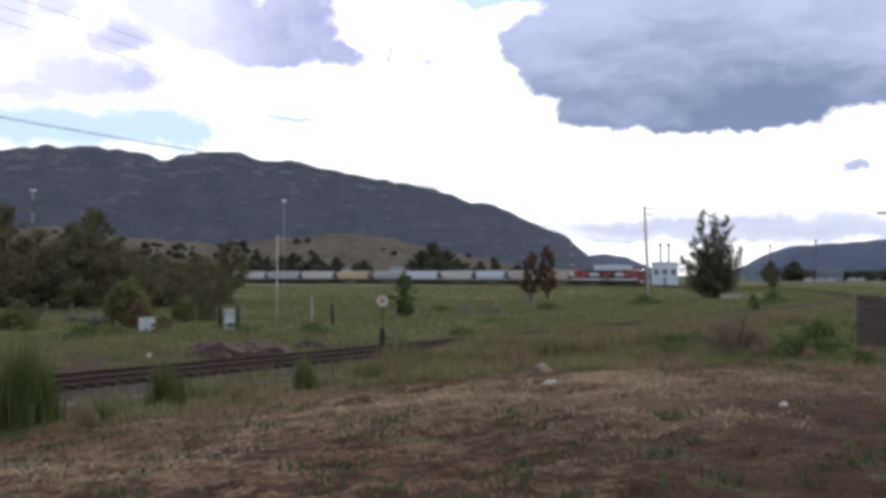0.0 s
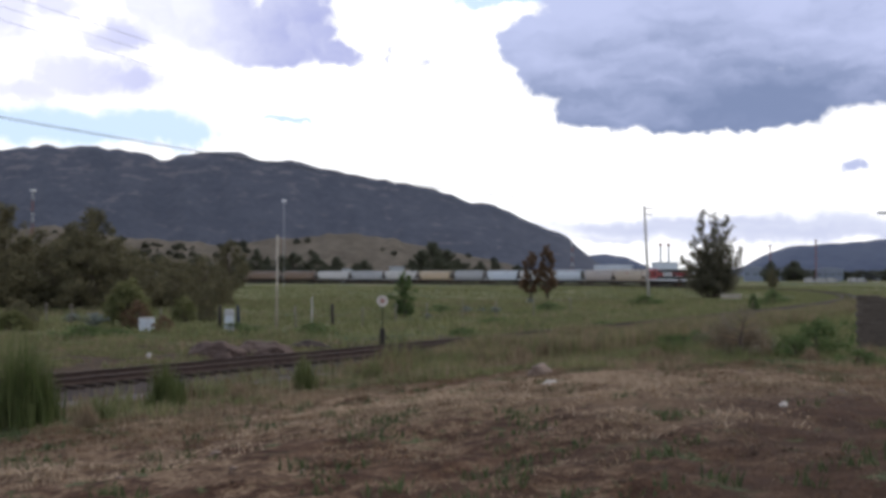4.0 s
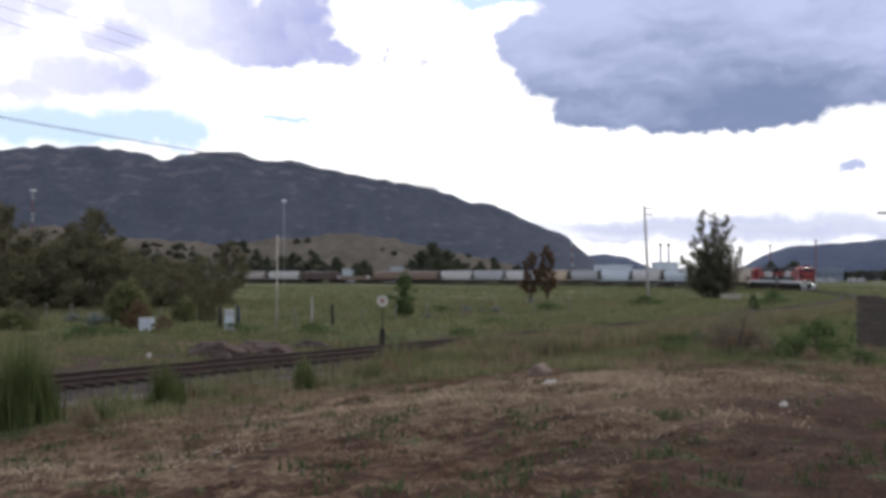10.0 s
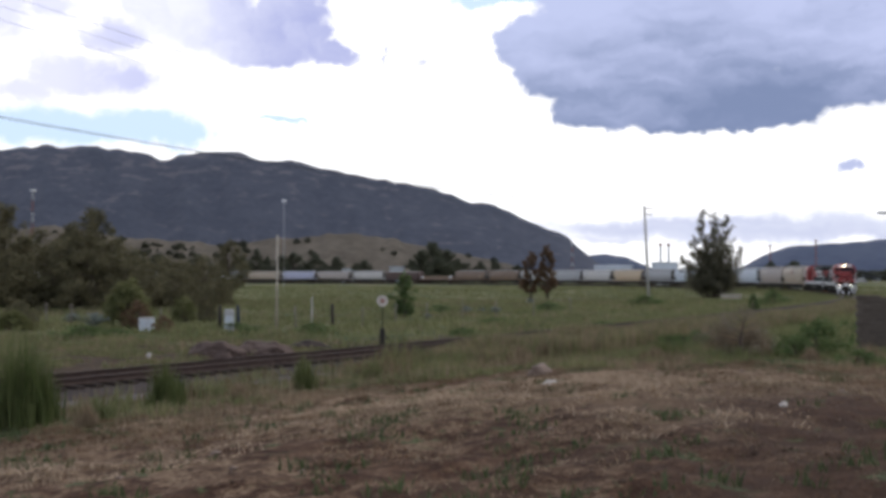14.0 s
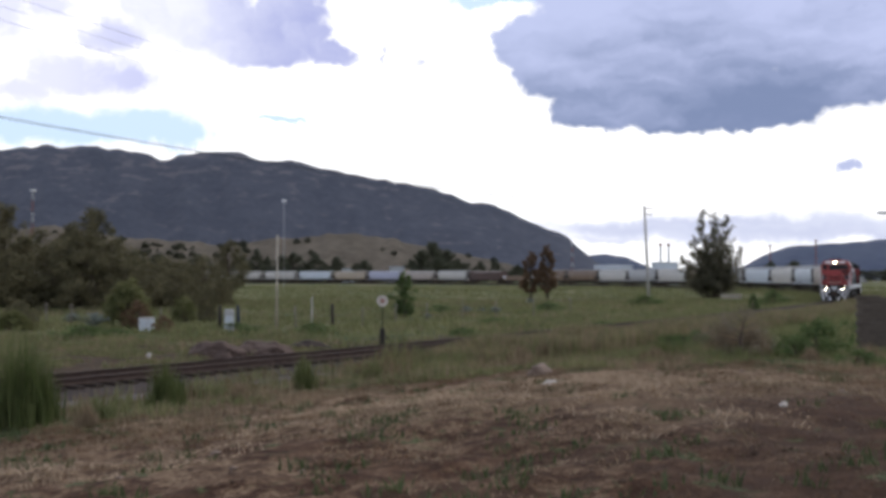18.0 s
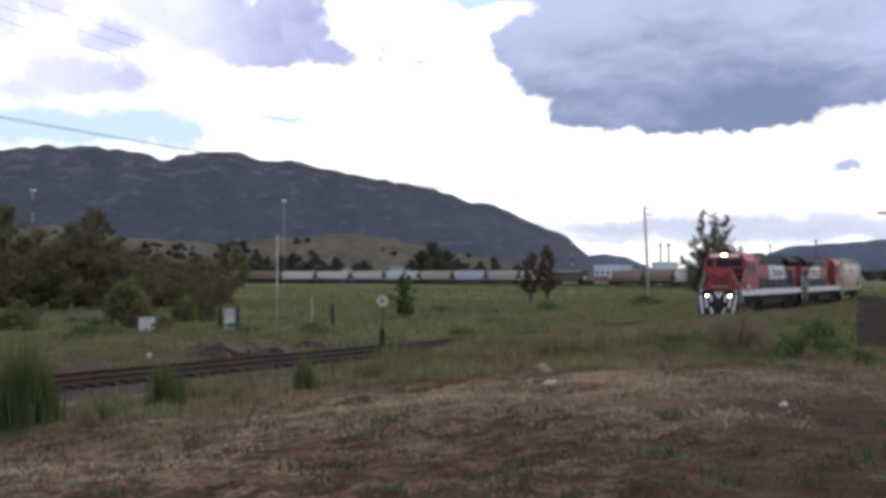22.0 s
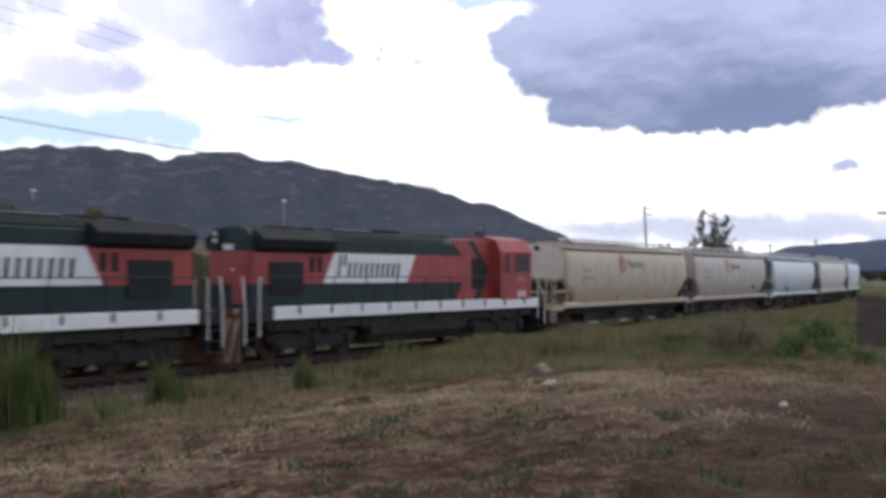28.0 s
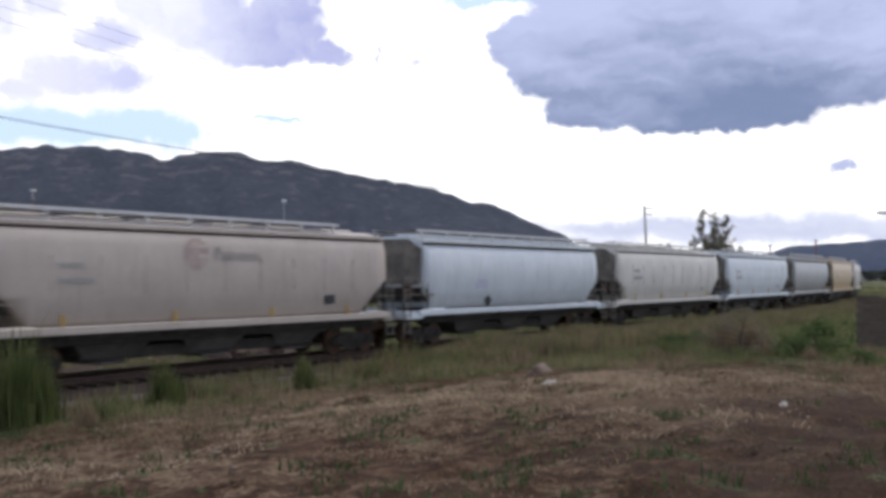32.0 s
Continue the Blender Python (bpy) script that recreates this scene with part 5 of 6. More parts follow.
    T.matrix_basis = pose(spot[0], spot[1], gz(*spot))
    return T


def dome_bush(x, y, w, h, mat, label, seed):
    """Many stems fanning out from one foot under a close, rounded shell of leaves with a few shoots above it."""
    rng = np.random.default_rng(seed)
    T = new("bush")
    tagged(T, label, "bush")
    wood, clumps = B(), []
    for i in range(62):
        q = (i + .5) / 62
        a, up = i * 2.4, math.acos(1 - .95 * q)
        reach = .82 + .22 * rng.random() + (.16 if i % 11 == 3 else 0)
        end = Vector((math.cos(a) * math.sin(up) * w / 2 * reach, math.sin(a) * math.sin(up) * w / 2 * reach, h * (.1 + .84 * math.cos(up) * reach)))
        knee = Vector((end.x * .35, end.y * .35, end.z * .55))
        tube(wood, (end.x * .05, end.y * .05, -.2), knee, .035, 5, .025)
        tube(wood, knee, end, .025, 5, .006)
        rr = w * (.075 + .05 * rng.random())
        clumps.append((end.x, end.y, end.z, rr))
        mid = knee.lerp(end, .7)
        clumps.append((mid.x, mid.y, mid.z, rr * .8))
    part("stems", wood, BARK, T)
    leaves("crown", clumps, .085, 9000, mat, T, rng, .9)
    T.matrix_basis = pose(x, y, gz(x, y))
    return T


def feathery_tree(x, y):
    """Several leaders from one foot, each with upswept feathery boughs, ragged and open towards the tips."""
    rng = np.random.default_rng(44)
    T = new("feathery_tree")
    tagged(T, "tall grey-green feathery tree with several ragged tops", "tree")
    wood, clumps = B(), []
    for dx, dy, h, foot in ((-1.15, .3, 13.0, -.3), (.35, -.4, 12.5, .1), (2.75, .2, 12.3, .5), (-2.5, -.6, 9.0, -.5), (1.6, .9, 9.8, .3), (4.0, -.5, 7.4, .7), (-3.9, .5, 6.0, -.7), (.2, -1.3, 7.0, 0), (2.4, -1.2, 6.2, .4)):
        pts = [Vector((foot + (dx - foot) * q ** .7, dy * q, -.3 + (h + .3) * q)) for q in (0, .25, .5, .75, 1)]
        for i in range(4):
            tube(wood, pts[i], pts[i + 1], .16 * (1 - i / 4.4), 6, .16 * (1 - (i + 1) / 4.4))
        n = int(h * 3.6)
        for j in range(n):
            q = .10 + .9 * (j + rng.random()) / n
            i = min(3, int(q * 4))
            root = pts[i].lerp(pts[i + 1], q * 4 - i)
            a = rng.random() * math.tau
            out = (.5 + 2.1 * (1 - q) ** .8) * (.45 + .8 * rng.random())
            end = root + Vector((math.cos(a) * out, math.sin(a) * out, out * .55))
            tube(wood, root, end, .035, 4, .008)
            for m in (.45, .75, 1.0):
                p = root.lerp(end, m)
                clumps.append((p.x, p.y, p.z, .26 + .55 * (1 - q) + .2 * rng.random()))
    part("trunk", wood, BARK, T)
    leaves("crown", clumps, .12, 42000, LEAF_PINE, T, rng, 1.15)
    T.matrix_basis = pose(x, y, gz(x, y))
    return T


def again(T, x, y, turn, sc, label=""):
    ob = copy_thing(T, pose(x, y, gz(x, y) - 0.05, 0, 0, turn) @ Matrix.Diagonal((sc[0], sc[0], sc[1], 1)))
    if label:
        ob["label"] = label
    return ob


def at(tan, d):
    """A place d metres ahead, tan to the side."""
    return tan * d, d


def woods():
    # the dark wood at the edge of the field
    a = tree("tree", "dark olive spreading tree at the field's edge", 10.6, 7.0, LEAF_DARK, 1, count=7600, size=.16, spot=at(-.412, 106))
    b = tree("tree", "dark olive spreading tree at the field's edge", 9.9, 6.4, LEAF_DARK, 2, count=7000, size=.16, spot=at(-.329, 104))
    c = tree("tree", "low dark bushy tree at the field's edge", 6.0, 8.0, LEAF_DARK, 3, count=6400, size=.15, bare=.06, spot=at(-.333, 110))
    for o in (a, b, c):
        o["group"] = "trees of the dark wood"
    rng = random.Random(4)
    for T, tan, d, sc in ((b, -.350, 109, (.8, .90)), (c, -.372, 102, (1.0, 1.0)), (c, -.412, 101, (.9, .95)), (c, -.335, 101, (.95, .95)), (c, -.300, 103, (1.0, .85)), (b, -.305, 121, (.8, .72)),
                          (c, -.252, 107, (.85, .66)), (c, -.245, 124, (.9, .9)), (a, -.200, 132, (.62, .74)), (c, -.226, 120, (.75, .95)), (c, -.213, 128, (.6, .8)), (a, -.455, 104, (1.1, 1.05)), (c, -.452, 97, (1.1, 1.1)),
                          (a, -.50, 112, (1.1, 1.0)), (c, -.395, 112, (1.1, 1.25)), (c, -.355, 114, (1.1, 1.25)), (c, -.315, 113, (1.1, 1.25)), (c, -.285, 118, (1.0, .95)), (c, -.262, 126, (.9, .95)), (c, -.434, 113, (1.1, 1.35))):
        again(T, *at(tan, d), rng.uniform(0, 360), sc)
    # brush under the trees
    u = tree("bush", "dark low brush under the trees", 2.2, 5.0, LEAF_DARK, 15, count=2600, size=.13, bare=.0, spot=at(-.40, 99))
    for tan, d, sc in ((-.43, 98, (1, 1)), (-.37, 100, (1, .9)), (-.34, 99, (1, .8)), (-.31, 101, (1, .9)), (-.28, 103, (1, .9)), (-.255, 104, (.8, .8)), (-.235, 110, (.8, .8)), (-.215, 122, (.8, .9))):
        again(u, *at(tan, d), rng.uniform(0, 360), sc)
    g = dome_bush(*at(-.2955, 72), 3.0, 3.35, LEAF_GREEN, "rounded fresh green bush in the grass", 5)
    br = tree("bush", "reddish brown dry bush beside the green bush", 1.9, 1.9, LEAF_BROWN, 16, count=1600, size=.08, bare=.02, spot=at(-.2860, 70))
    again(g, *at(-.243, 79), 80, (.62, .62), "green bush beside the fence")
    again(u, *at(-.222, 82), 200, (.42, 1.15), "dark bush beside the fence")
    again(g, *at(-.405, 66), 30, (.8, .4), "low green bush in the grass")
    again(u, *at(-.395, 68), 30, (.5, .75), "dark low bush in the grass")
    again(br, *at(-.262, 66), 30, (.7, .6), "pale dry bush beside the concrete box")
    s = tree("tree", "slim young green tree in the field", 3.7, 1.9, SHRUB, 6, count=2600, size=.11, bare=.12, spot=at(-.0367, 84))
    again(s, *at(.2915, 93), 120, (.5, .54), "slim young tree in the field")
    br = tree("tree", "slender brown-leaved tree with a narrow crown", 7.2, 2.9, LEAF_BROWN, 7, count=8200, size=.12, bare=.14, spot=at(.0826, 157))
    again(br, *at(.0982, 156), 140, (.92, 1.15), "tall slender brown-leaved tree with a narrow crown")
    feathery_tree(*at(.2517, 158))
    again(c, *at(.3096, 300), 60, (.42, .9), "dark narrow tree beside the far sheds")
    dry = tree("bush", "leafless grey-brown dry bush among the tall grass", 2.0, 2.7, LEAF_TWIG, 31, count=1300, size=.05, bare=.02, spot=at(.280, 43))
    again(dry, *at(.262, 45), 100, (.8, .8))
    shrub = tree("shrub", "low dark green shrub", 1.5, 2.4, SHRUB, 9, count=1500, size=.09, bare=.02, spot=at(.352, 44))
    again(shrub, *at(.330, 43), 70, (.7, .6))
    for tan, d, sc in ((.222, 50, (.75, .42)), (.237, 51, (.8, .5)), (.21, 49, (.6, .4)), (.255, 62, (.8, .5)), (.15, 66, (1.0, .45)), (.05, 75, (1.0, .4)), (.31, 120, (1.2, 1.4)), (-.005, 95, (1.2, .6)), (.10, 105, (1.3, .6)), (.19, 120, (1.4, .8)), 
                       (.02, 62, (.8, .35)), (-.12, 64, (.9, .45)), (-.34, 60, (1.2, .55)), (-.31, 62, (1, .4)), (-.195, 66, (1.0, .5)), (.405, 60, (1.2, 1.0)), (.39, 38, (.7, .4))):
        again(shrub, *at(tan, d), rng.uniform(0, 360), sc)
    # trees on the far side of the line
    far = tree("tree", "dark tree clump below the dry hill", 20, 17, LEAF_FAR, 12, count=10000, size=.55, bare=.03, spot=at(-.010, 530))
    for tan, d, sc in ((.004, 540, (.9, 1.15)), (-.021, 520, (.8, 1.1)), (-.074, 520, (.72, .75)), (-.175, 530, (.55, 1.15)), (-.165, 560, (.5, .95)), (-.14, 540, (.9, 1.05)), (-.12, 545, (.8, 1.0)), (-.10, 550, (.7, .9)), (-.152, 550, (.7, .95)),
                       (.035, 560, (.6, .75)), (.05, 575, (.5, .75)), (-.19, 540, (.8, .95)), (-.23, 535, (.9, 1.0)), (-.27, 540, (.9, 1.0)), (-.31, 545, (.9, 1.0)), (-.36, 545, (1, 1.0)), (.07, 580, (.6, .65)), (.02, 570, (.7, .7)),
                       (.308, 560, (.55, .75)), (.33, 640, (.95, .85)), (.378, 700, (1.3, .42)), (.392, 690, (1.4, .46)), (.405, 705, (1.4, .46)), (.418, 695, (1.4, .5)), (.432, 690, (1.5, .5)), (.446, 700, (1.5, .52)), (.35, 720, (.8, .5)), (.185, 560, (.5, .5))):
        again(far, *at(tan, d), rng.uniform(0, 360), (sc[0] * .94, sc[1] * .72))
    # scrub on the dry hill
    west = [p for p in HILL_SPOTS[300:2100] if p[0] < -.175 * p[1]]
    for i in range(150):
        x, y, z = rng.choice(west if i > 55 else HILL_SPOTS[300:2100])
        k = rng.uniform(.2, .5)
        ob = copy_thing(far, pose(x, y, z - .6, 0, 0, rng.uniform(0, 360)) @ Matrix.Diagonal((k, k, k * .7, 1)))
        ob["label"] = "dark scrub bush on the dry hill"
        ob["group"] = "scrub on the dry hill"


woods()


def blades(name, pts, hts, per, wide, spread, mat, label, rng, lean=.35):
    """Grass: at each point a tuft of bent blades."""
    n = len(pts)
    base = np.repeat(pts, per, 0)
    h = np.repeat(hts, per) * (.55 + .6 * rng.random(n * per))
    base = base + np.c_[rng.normal(size=(n * per, 2)) * spread, np.zeros(n * per)]
    base[:, 2] = ground_z(base[:, 0], base[:, 1]) - 0.02
    a = rng.random(n * per) * math.tau
    ln = h * lean * (.3 + rng.random(n * per))
    d = np.c_[np.cos(a), np.sin(a), np.zeros(n * per)]
    w = np.c_[-np.sin(a), np.cos(a), np.zeros(n * per)] * (wide * (.6 + .8 * rng.random(n * per)))[:, None]
    up = np.c_[np.zeros((n * per, 2)), h]
    mid = base + d * (ln * .35)[:, None] + up * .6
    tip = base + d * ln[:, None] + up
    v = np.stack([base - w, base + w, mid + w * .7, mid - w * .7, tip], 1).reshape(-1, 3)
    i = np.arange(n * per) * 5
    f = [tuple(q) for q in np.c_[i, i + 1, i + 2, i + 3].tolist()] + [tuple(q) for q in np.c_[i + 3, i + 2, i + 4].tolist()]
    ob = raw(name, v.tolist(), f, mat)
    return tagged(ob, label, "grass", kind="stuff")


def scatter(rng, n, tan0, tan1, d0, d1, keep):
    """Places in a wedge before the camera, even by area, thinned by keep(x, y)."""
    d = np.sqrt(rng.random(n) * (d1 ** 2 - d0 ** 2) + d0 ** 2)
    x = d * (tan0 + rng.random(n) * (tan1 - tan0))
    ok = keep(x, d)
    x, d = x[ok], d[ok]
    return np.c_[x, d, np.zeros(len(x))]


def grasses():
    rng = np.random.default_rng(21)
    clump = lambda x, y: vnoise(x / 2.3, y / 2.3, 31)

    def soil(x, y):
        return np.minimum(side(x, y) - 4.5, 44 - np.hypot(x, y)) + 10 * (vnoise(x / 4.5, y / 4.5, 33) - .5)

    strip = scatter(rng, 30000, -.5, .5, 14, 95, lambda x, y: (off_line(x, y) > np.where(x < -.262 * y, 4.4, 1.9)) & (side(x, y) > 0) & (soil(x, y) < 4) & ((clump(x, y) > .3) | (y > 46)))
    hs = .16 + .38 * vnoise(strip[:, 0] / 2, strip[:, 1] / 2, 35) ** 1.5 + .16 * np.clip((strip[:, 1] - 36) / 12, 0, 1)
    blades("grass", strip, hs, 6, .012, .12, GRASS, "uneven green grass along the track", rng)
    field = scatter(rng, 26000, -.5, .5, 34, 150, lambda x, y: (off_line(x, y) > 2.2) & (side(x, y) < 0) & (clump(x, y) > .25) & ((y > 54 + 8 * clump(x, y)) | ((x / y > -.14) & (side(x, y) + 6 * (vnoise(x / 4.5, y / 4.5, 33) - .5) < -9))))
    hf = .22 + .4 * vnoise(field[:, 0] / 5, field[:, 1] / 5, 37) ** 1.5
    blades("grass", field, hf, 5, .035, .3, GRASS, "green meadow grass inside the bend", rng)
    back = scatter(rng, 16000, -.5, .5, 130, 330, lambda x, y: (off_line(x, y) > 3) & (vnoise(x / 9, y / 9, 71) > .3))
    blades("grass", back, .2 + .35 * vnoise(back[:, 0] / 12, back[:, 1] / 12, 72), 4, .09, .6, GRASS, "green meadow grass far inside the bend", rng)
    sl = rng.uniform(60, 262, 12000)
    of = rng.uniform(1.9, 6.0, 12000) * rng.choice((-1, 1), 12000)
    cx, cy, ct = np.interp(sl, S_GRID, LINE_X), np.interp(sl, S_GRID, LINE_Y), np.interp(sl, S_GRID, LINE_TH)
    bend = np.c_[cx - np.sin(ct) * of, cy + np.cos(ct) * of, np.zeros(12000)]
    blades("grass", bend, .34 + .42 * rng.random(12000), 6, .03, .3, GRASS, "green grass along the bend of the track", rng)
    sl = rng.uniform(60, 225, 14000)
    of = rng.uniform(-2.8, 2.8, 14000)
    cx, cy, ct = np.interp(sl, S_GRID, LINE_X), np.interp(sl, S_GRID, LINE_Y), np.interp(sl, S_GRID, LINE_TH)
    weedy = np.c_[cx - np.sin(ct) * of, cy + np.cos(ct) * of, np.zeros(14000)]
    blades("grass", weedy, .42 + .16 * rng.random(14000), 5, .03, .25, GRASS, "low grass grown through the ballast of the bend", rng)
    tl = np.where(LINE_Y > 20, LINE_X / np.maximum(LINE_Y, 1), -9)
    ok = (tl > -.085) & (tl < .42) & (np.hypot(LINE_X, LINE_Y) < 150)
    sl = rng.uniform(S_GRID[ok].min(), S_GRID[ok].max(), 16000)
    of = 1.9 + 4.2 * rng.random(16000) ** 1.3
    cx, cy, ct = np.interp(sl, S_GRID, LINE_X), np.interp(sl, S_GRID, LINE_Y), np.interp(sl, S_GRID, LINE_TH)
    rise = np.c_[cx - np.sin(ct) * of, cy + np.cos(ct) * of, np.zeros(16000)]
    if np.mean(side(rise[:, 0], rise[:, 1]) > 0) < .5:
        rise = np.c_[cx + np.sin(ct) * of, cy - np.cos(ct) * of, np.zeros(16000)]
    hr = (.5 + .6 * vnoise(rise[:, 0] / 3, rise[:, 1] / 3, 47)) * np.clip((rise[:, 0] / rise[:, 1] + .085) / .13, .22, 1)
    pale = rng.random(len(rise)) < .58
    blades("grass", rise[~pale], hr[~pale], 6, .022, .22, GRASS, "tall green grass on the near side of the track", rng)
    blades("grass", rise[pale], hr[pale], 6, .018, .22, DRY, "tall dry grass on the near side of the track", rng)
    tanf = scatter(rng, 5000, -.5, .5, 50, 150, lambda x, y: (off_line(x, y) > 2.2) & (side(x, y) < -6) & (vnoise(x / 7, y / 4, 51) > .55))
    blades("grass", tanf, .25 + .35 * rng.random(len(tanf)), 5, .03, .3, DRY, "dry seed heads in the meadow", rng)
    bank = scatter(rng, 9000, -.5, -.1, 38, 62, lambda x, y: (off_line(x, y) > 2.6) & (side(x, y) < 0) & (vnoise(x / 1.7, y / 1.7, 61) > .47 + .12 * np.clip((7 - off_line(x, y)) / 4, 0, 1)))
    verge = scatter(rng, 26000, -.5, .0, 22, 75, lambda x, y: (off_line(x, y) > np.where(x < -.262 * y, 4.6, 1.5)) & (off_line(x, y) < 5.5) & (side(x, y) > 0) & (vnoise(x / 1.5, y / 1.5, 91) * .6 + vnoise(x / 5, y / 5, 92) * .4 > .53 + .06 * np.clip(4.6 - off_line(x, y), 0, 2) * (1 + (x < -.265 * y))))
    hv = .18 + .95 * vnoise(verge[:, 0] / 1.1, verge[:, 1] / 1.1, 93) ** 2
    third = rng.random(len(verge)) < .42
    blades("grass", verge[third], hv[third], 5, .010, .12, MATTED, "tall dry stalks at the foot of the ballast", rng)
    blades("grass", verge[~third], hv[~third], 6, .013, .12, GRASS, "uneven green grass at the foot of the ballast", rng)
    half = len(bank) // 4
    blades("grass", bank[:half], .1 + .25 * rng.random(half), 6, .016, .2, DRY, "thin dry grass on the brown bank", rng)
    blades("grass", bank[half:], .1 + .25 * rng.random(len(bank) - half), 6, .018, .2, GRASS, "thin green grass on the brown bank", rng)
    dry = scatter(rng, 26000, -.5, .5, 5, 48, lambda x, y: (soil(x, y) > -1) & ((vnoise(x / .9, y / .9, 43) * .6 + vnoise(x / 3.2, y / 3.2, 44) * .4 > .5 + .1 * np.clip((13 - y) / 4, 0, 1))))
    blades("grass", dry, (.03 + .09 * rng.random(len(dry))) * np.clip(dry[:, 1] / 18, .4, 1), 7, .009, .10, DRY, "short dry straw on the bare soil", rng, 1.6)
    thick = scatter(rng, 30000, -.5, .5, 6, 44, lambda x, y: (soil(x, y) > -2) & (vnoise(x / .7, y / .7, 67) * .5 + vnoise(x / 2.4, y / 2.4, 68) * .5 > .46 + .06 * np.clip((13 - y) / 4, 0, 1)))
    ht = (.035 + .13 * vnoise(thick[:, 0] / .5, thick[:, 1] / .5, 69) ** 2) * np.clip(thick[:, 1] / 18, .4, 1)
    blades("grass", thick, ht, 7, .008, .07, MATTED, "matted low dry grass on the soil", rng, .9)
    heaps = []
    for tan, d, rx, ry, n in ((.03, 15.5, 1.0, .9, 1700), (.11, 16, 1.2, .9, 2000), (.18, 15, .9, 1.0, 800), (-.35, 11, .7, .6, 800), (-.27, 12.5, .7, .5, 600), (.2, 11, .6, .5, 400), (.29, 16, .8, 1.0, 500), (-.12, 14, .8, .6, 500),
                              (-.2, 19, 1.2, 1.2, 800), (.08, 18.5, 2.2, .7, 1200), (-.06, 17, .9, .6, 600), (.33, 20, 1.2, .9, 600), (.24, 19, 1.0, .7, 600), (.03, 20, 1.6, .9, 900), (.13, 21, 2.4, .8, 1300), (.2, 17.5, 1.2, .6, 900), (.27, 22, 1.8, .8, 900)):
        n = int(n * (1.6 if d > 14 else .6))
        q = np.c_[tan * d + rng.normal(size=n) * rx, d + rng.normal(size=n) * ry, np.zeros(n)]
        heaps.append(q[vnoise(q[:, 0] / .35, q[:, 1] / .45, 77) > .42])
    heaps = np.concatenate(heaps)
    blades("grass", heaps, .03 + .06 * rng.random(len(heaps)), 8, .011, .06, STRAW, "pale flattened straw on the bare soil", rng, 1.4)
    weed = scatter(rng, 6000, -.5, .5, 5, 48, lambda x, y: (soil(x, y) > -1) & (vnoise(x / .6, y / .6, 39) * .7 + vnoise(x / 4, y / 4, 40) * .3 > .62 - .05 * (x > .2 * y)))
    blades("weeds", weed, .05 + .11 * rng.random(len(weed)), 14, .012, .09, WEED, "small green weeds in the bare soil", rng, .8)
    mixd = scatter(rng, 7000, -.5, .5, 12, 60, lambda x, y: (off_line(x, y) > 2.4) & (side(x, y) > 0) & (soil(x, y) < 7) & (soil(x, y) > -4) & (clump(x, y) < .5))
    blades("grass", mixd, .2 + .35 * rng.random(len(mixd)), 6, .009, .12, DRY, "dry yellow grass beside the track", rng)
    # clods and litter on the bare soil
    n = 16000
    pt = scatter(rng, n, -.46, .46, 6, 42, lambda x, y: soil(x, y) > 0)
    pt = pt[vnoise(pt[:, 0] / 1.3, pt[:, 1] / 1.3, 57) > rng.random(len(pt)) * .9]
    n = len(pt)
    pt[:, 2] = ground_z(pt[:, 0], pt[:, 1])
    sz = (.012 + .03 * rng.random(n) ** 3)[:, None]
    jig = lambda: .7 + .6 * rng.random((n, 1))
    six = [pt + sz * jig() * np.array(v) for v in ((1.3, 0, 0), (0, 1.3, 0), (-1.3, 0, 0), (0, -1.3, 0), (.2, .1, .8), (0, 0, -.6))]
    vv = np.stack(six, 1).reshape(-1, 3)
    q = np.arange(n)[:, None] * 6
    ff = np.concatenate([q + np.array(f) for f in ((0, 1, 4), (1, 2, 4), (2, 3, 4), (3, 0, 4), (1, 0, 5), (2, 1, 5), (3, 2, 5), (0, 3, 5))])
    tagged(raw("clods", vv.tolist(), [tuple(f) for f in ff.tolist()], CLOD), "small dry clods and litter on the bare soil", "soil", kind="stuff")
    # single tall clumps
    for tan, d, h, r, mat in ((-.400, 21.5, 2.0, .55, REED), (-.378, 22, 1.45, .35, REED), (-.262, 24.5, 1.25, .3, REED), (-.252, 25, .9, .22, REED), (-.13, 29, .95, .28, REED), (-.065, 32, .6, .3, GRASS), (.015, 38, .55, .35, GRASS),
                              (.03, 40, .6, .3, DRY), (.075, 40, .65, .35, DRY), (-.32, 22, .4, .3, GRASS), (-.19, 25.5, .5, .25, DRY), (.29, 44, 1.4, .8, DRY), (.265, 45, 1.3, .7, DRY), (.205, 43, .6, .5, REED), (.222, 43.5, .55, .4, REED), (.40, 40, .8, .5, DRY), (.345, 41, .6, .3, DRY), (.2, 42, .5, .5, DRY), (.13, 44, .5, .5, GRASS), (-.335, 20.5, .55, .15, DRY)):
        x, y = at(tan, d)
        n = int(40 + 260 * r)
        off = rng.normal(size=(n, 2)) * r * .55
        pt = np.c_[x + off[:, 0], y + off[:, 1], np.zeros(n)]
        ht = h * (.35 + .75 * np.exp(-(np.hypot(off[:, 0], off[:, 1]) / r) ** 2)) * (.75 + .35 * rng.random(n))
        ob = blades("grass_clump", pt, ht, 3, .012, .05, mat, "tall clump of %s grass beside the track" % ("dry yellow" if mat is DRY else "green"), rng, .3)


grasses()


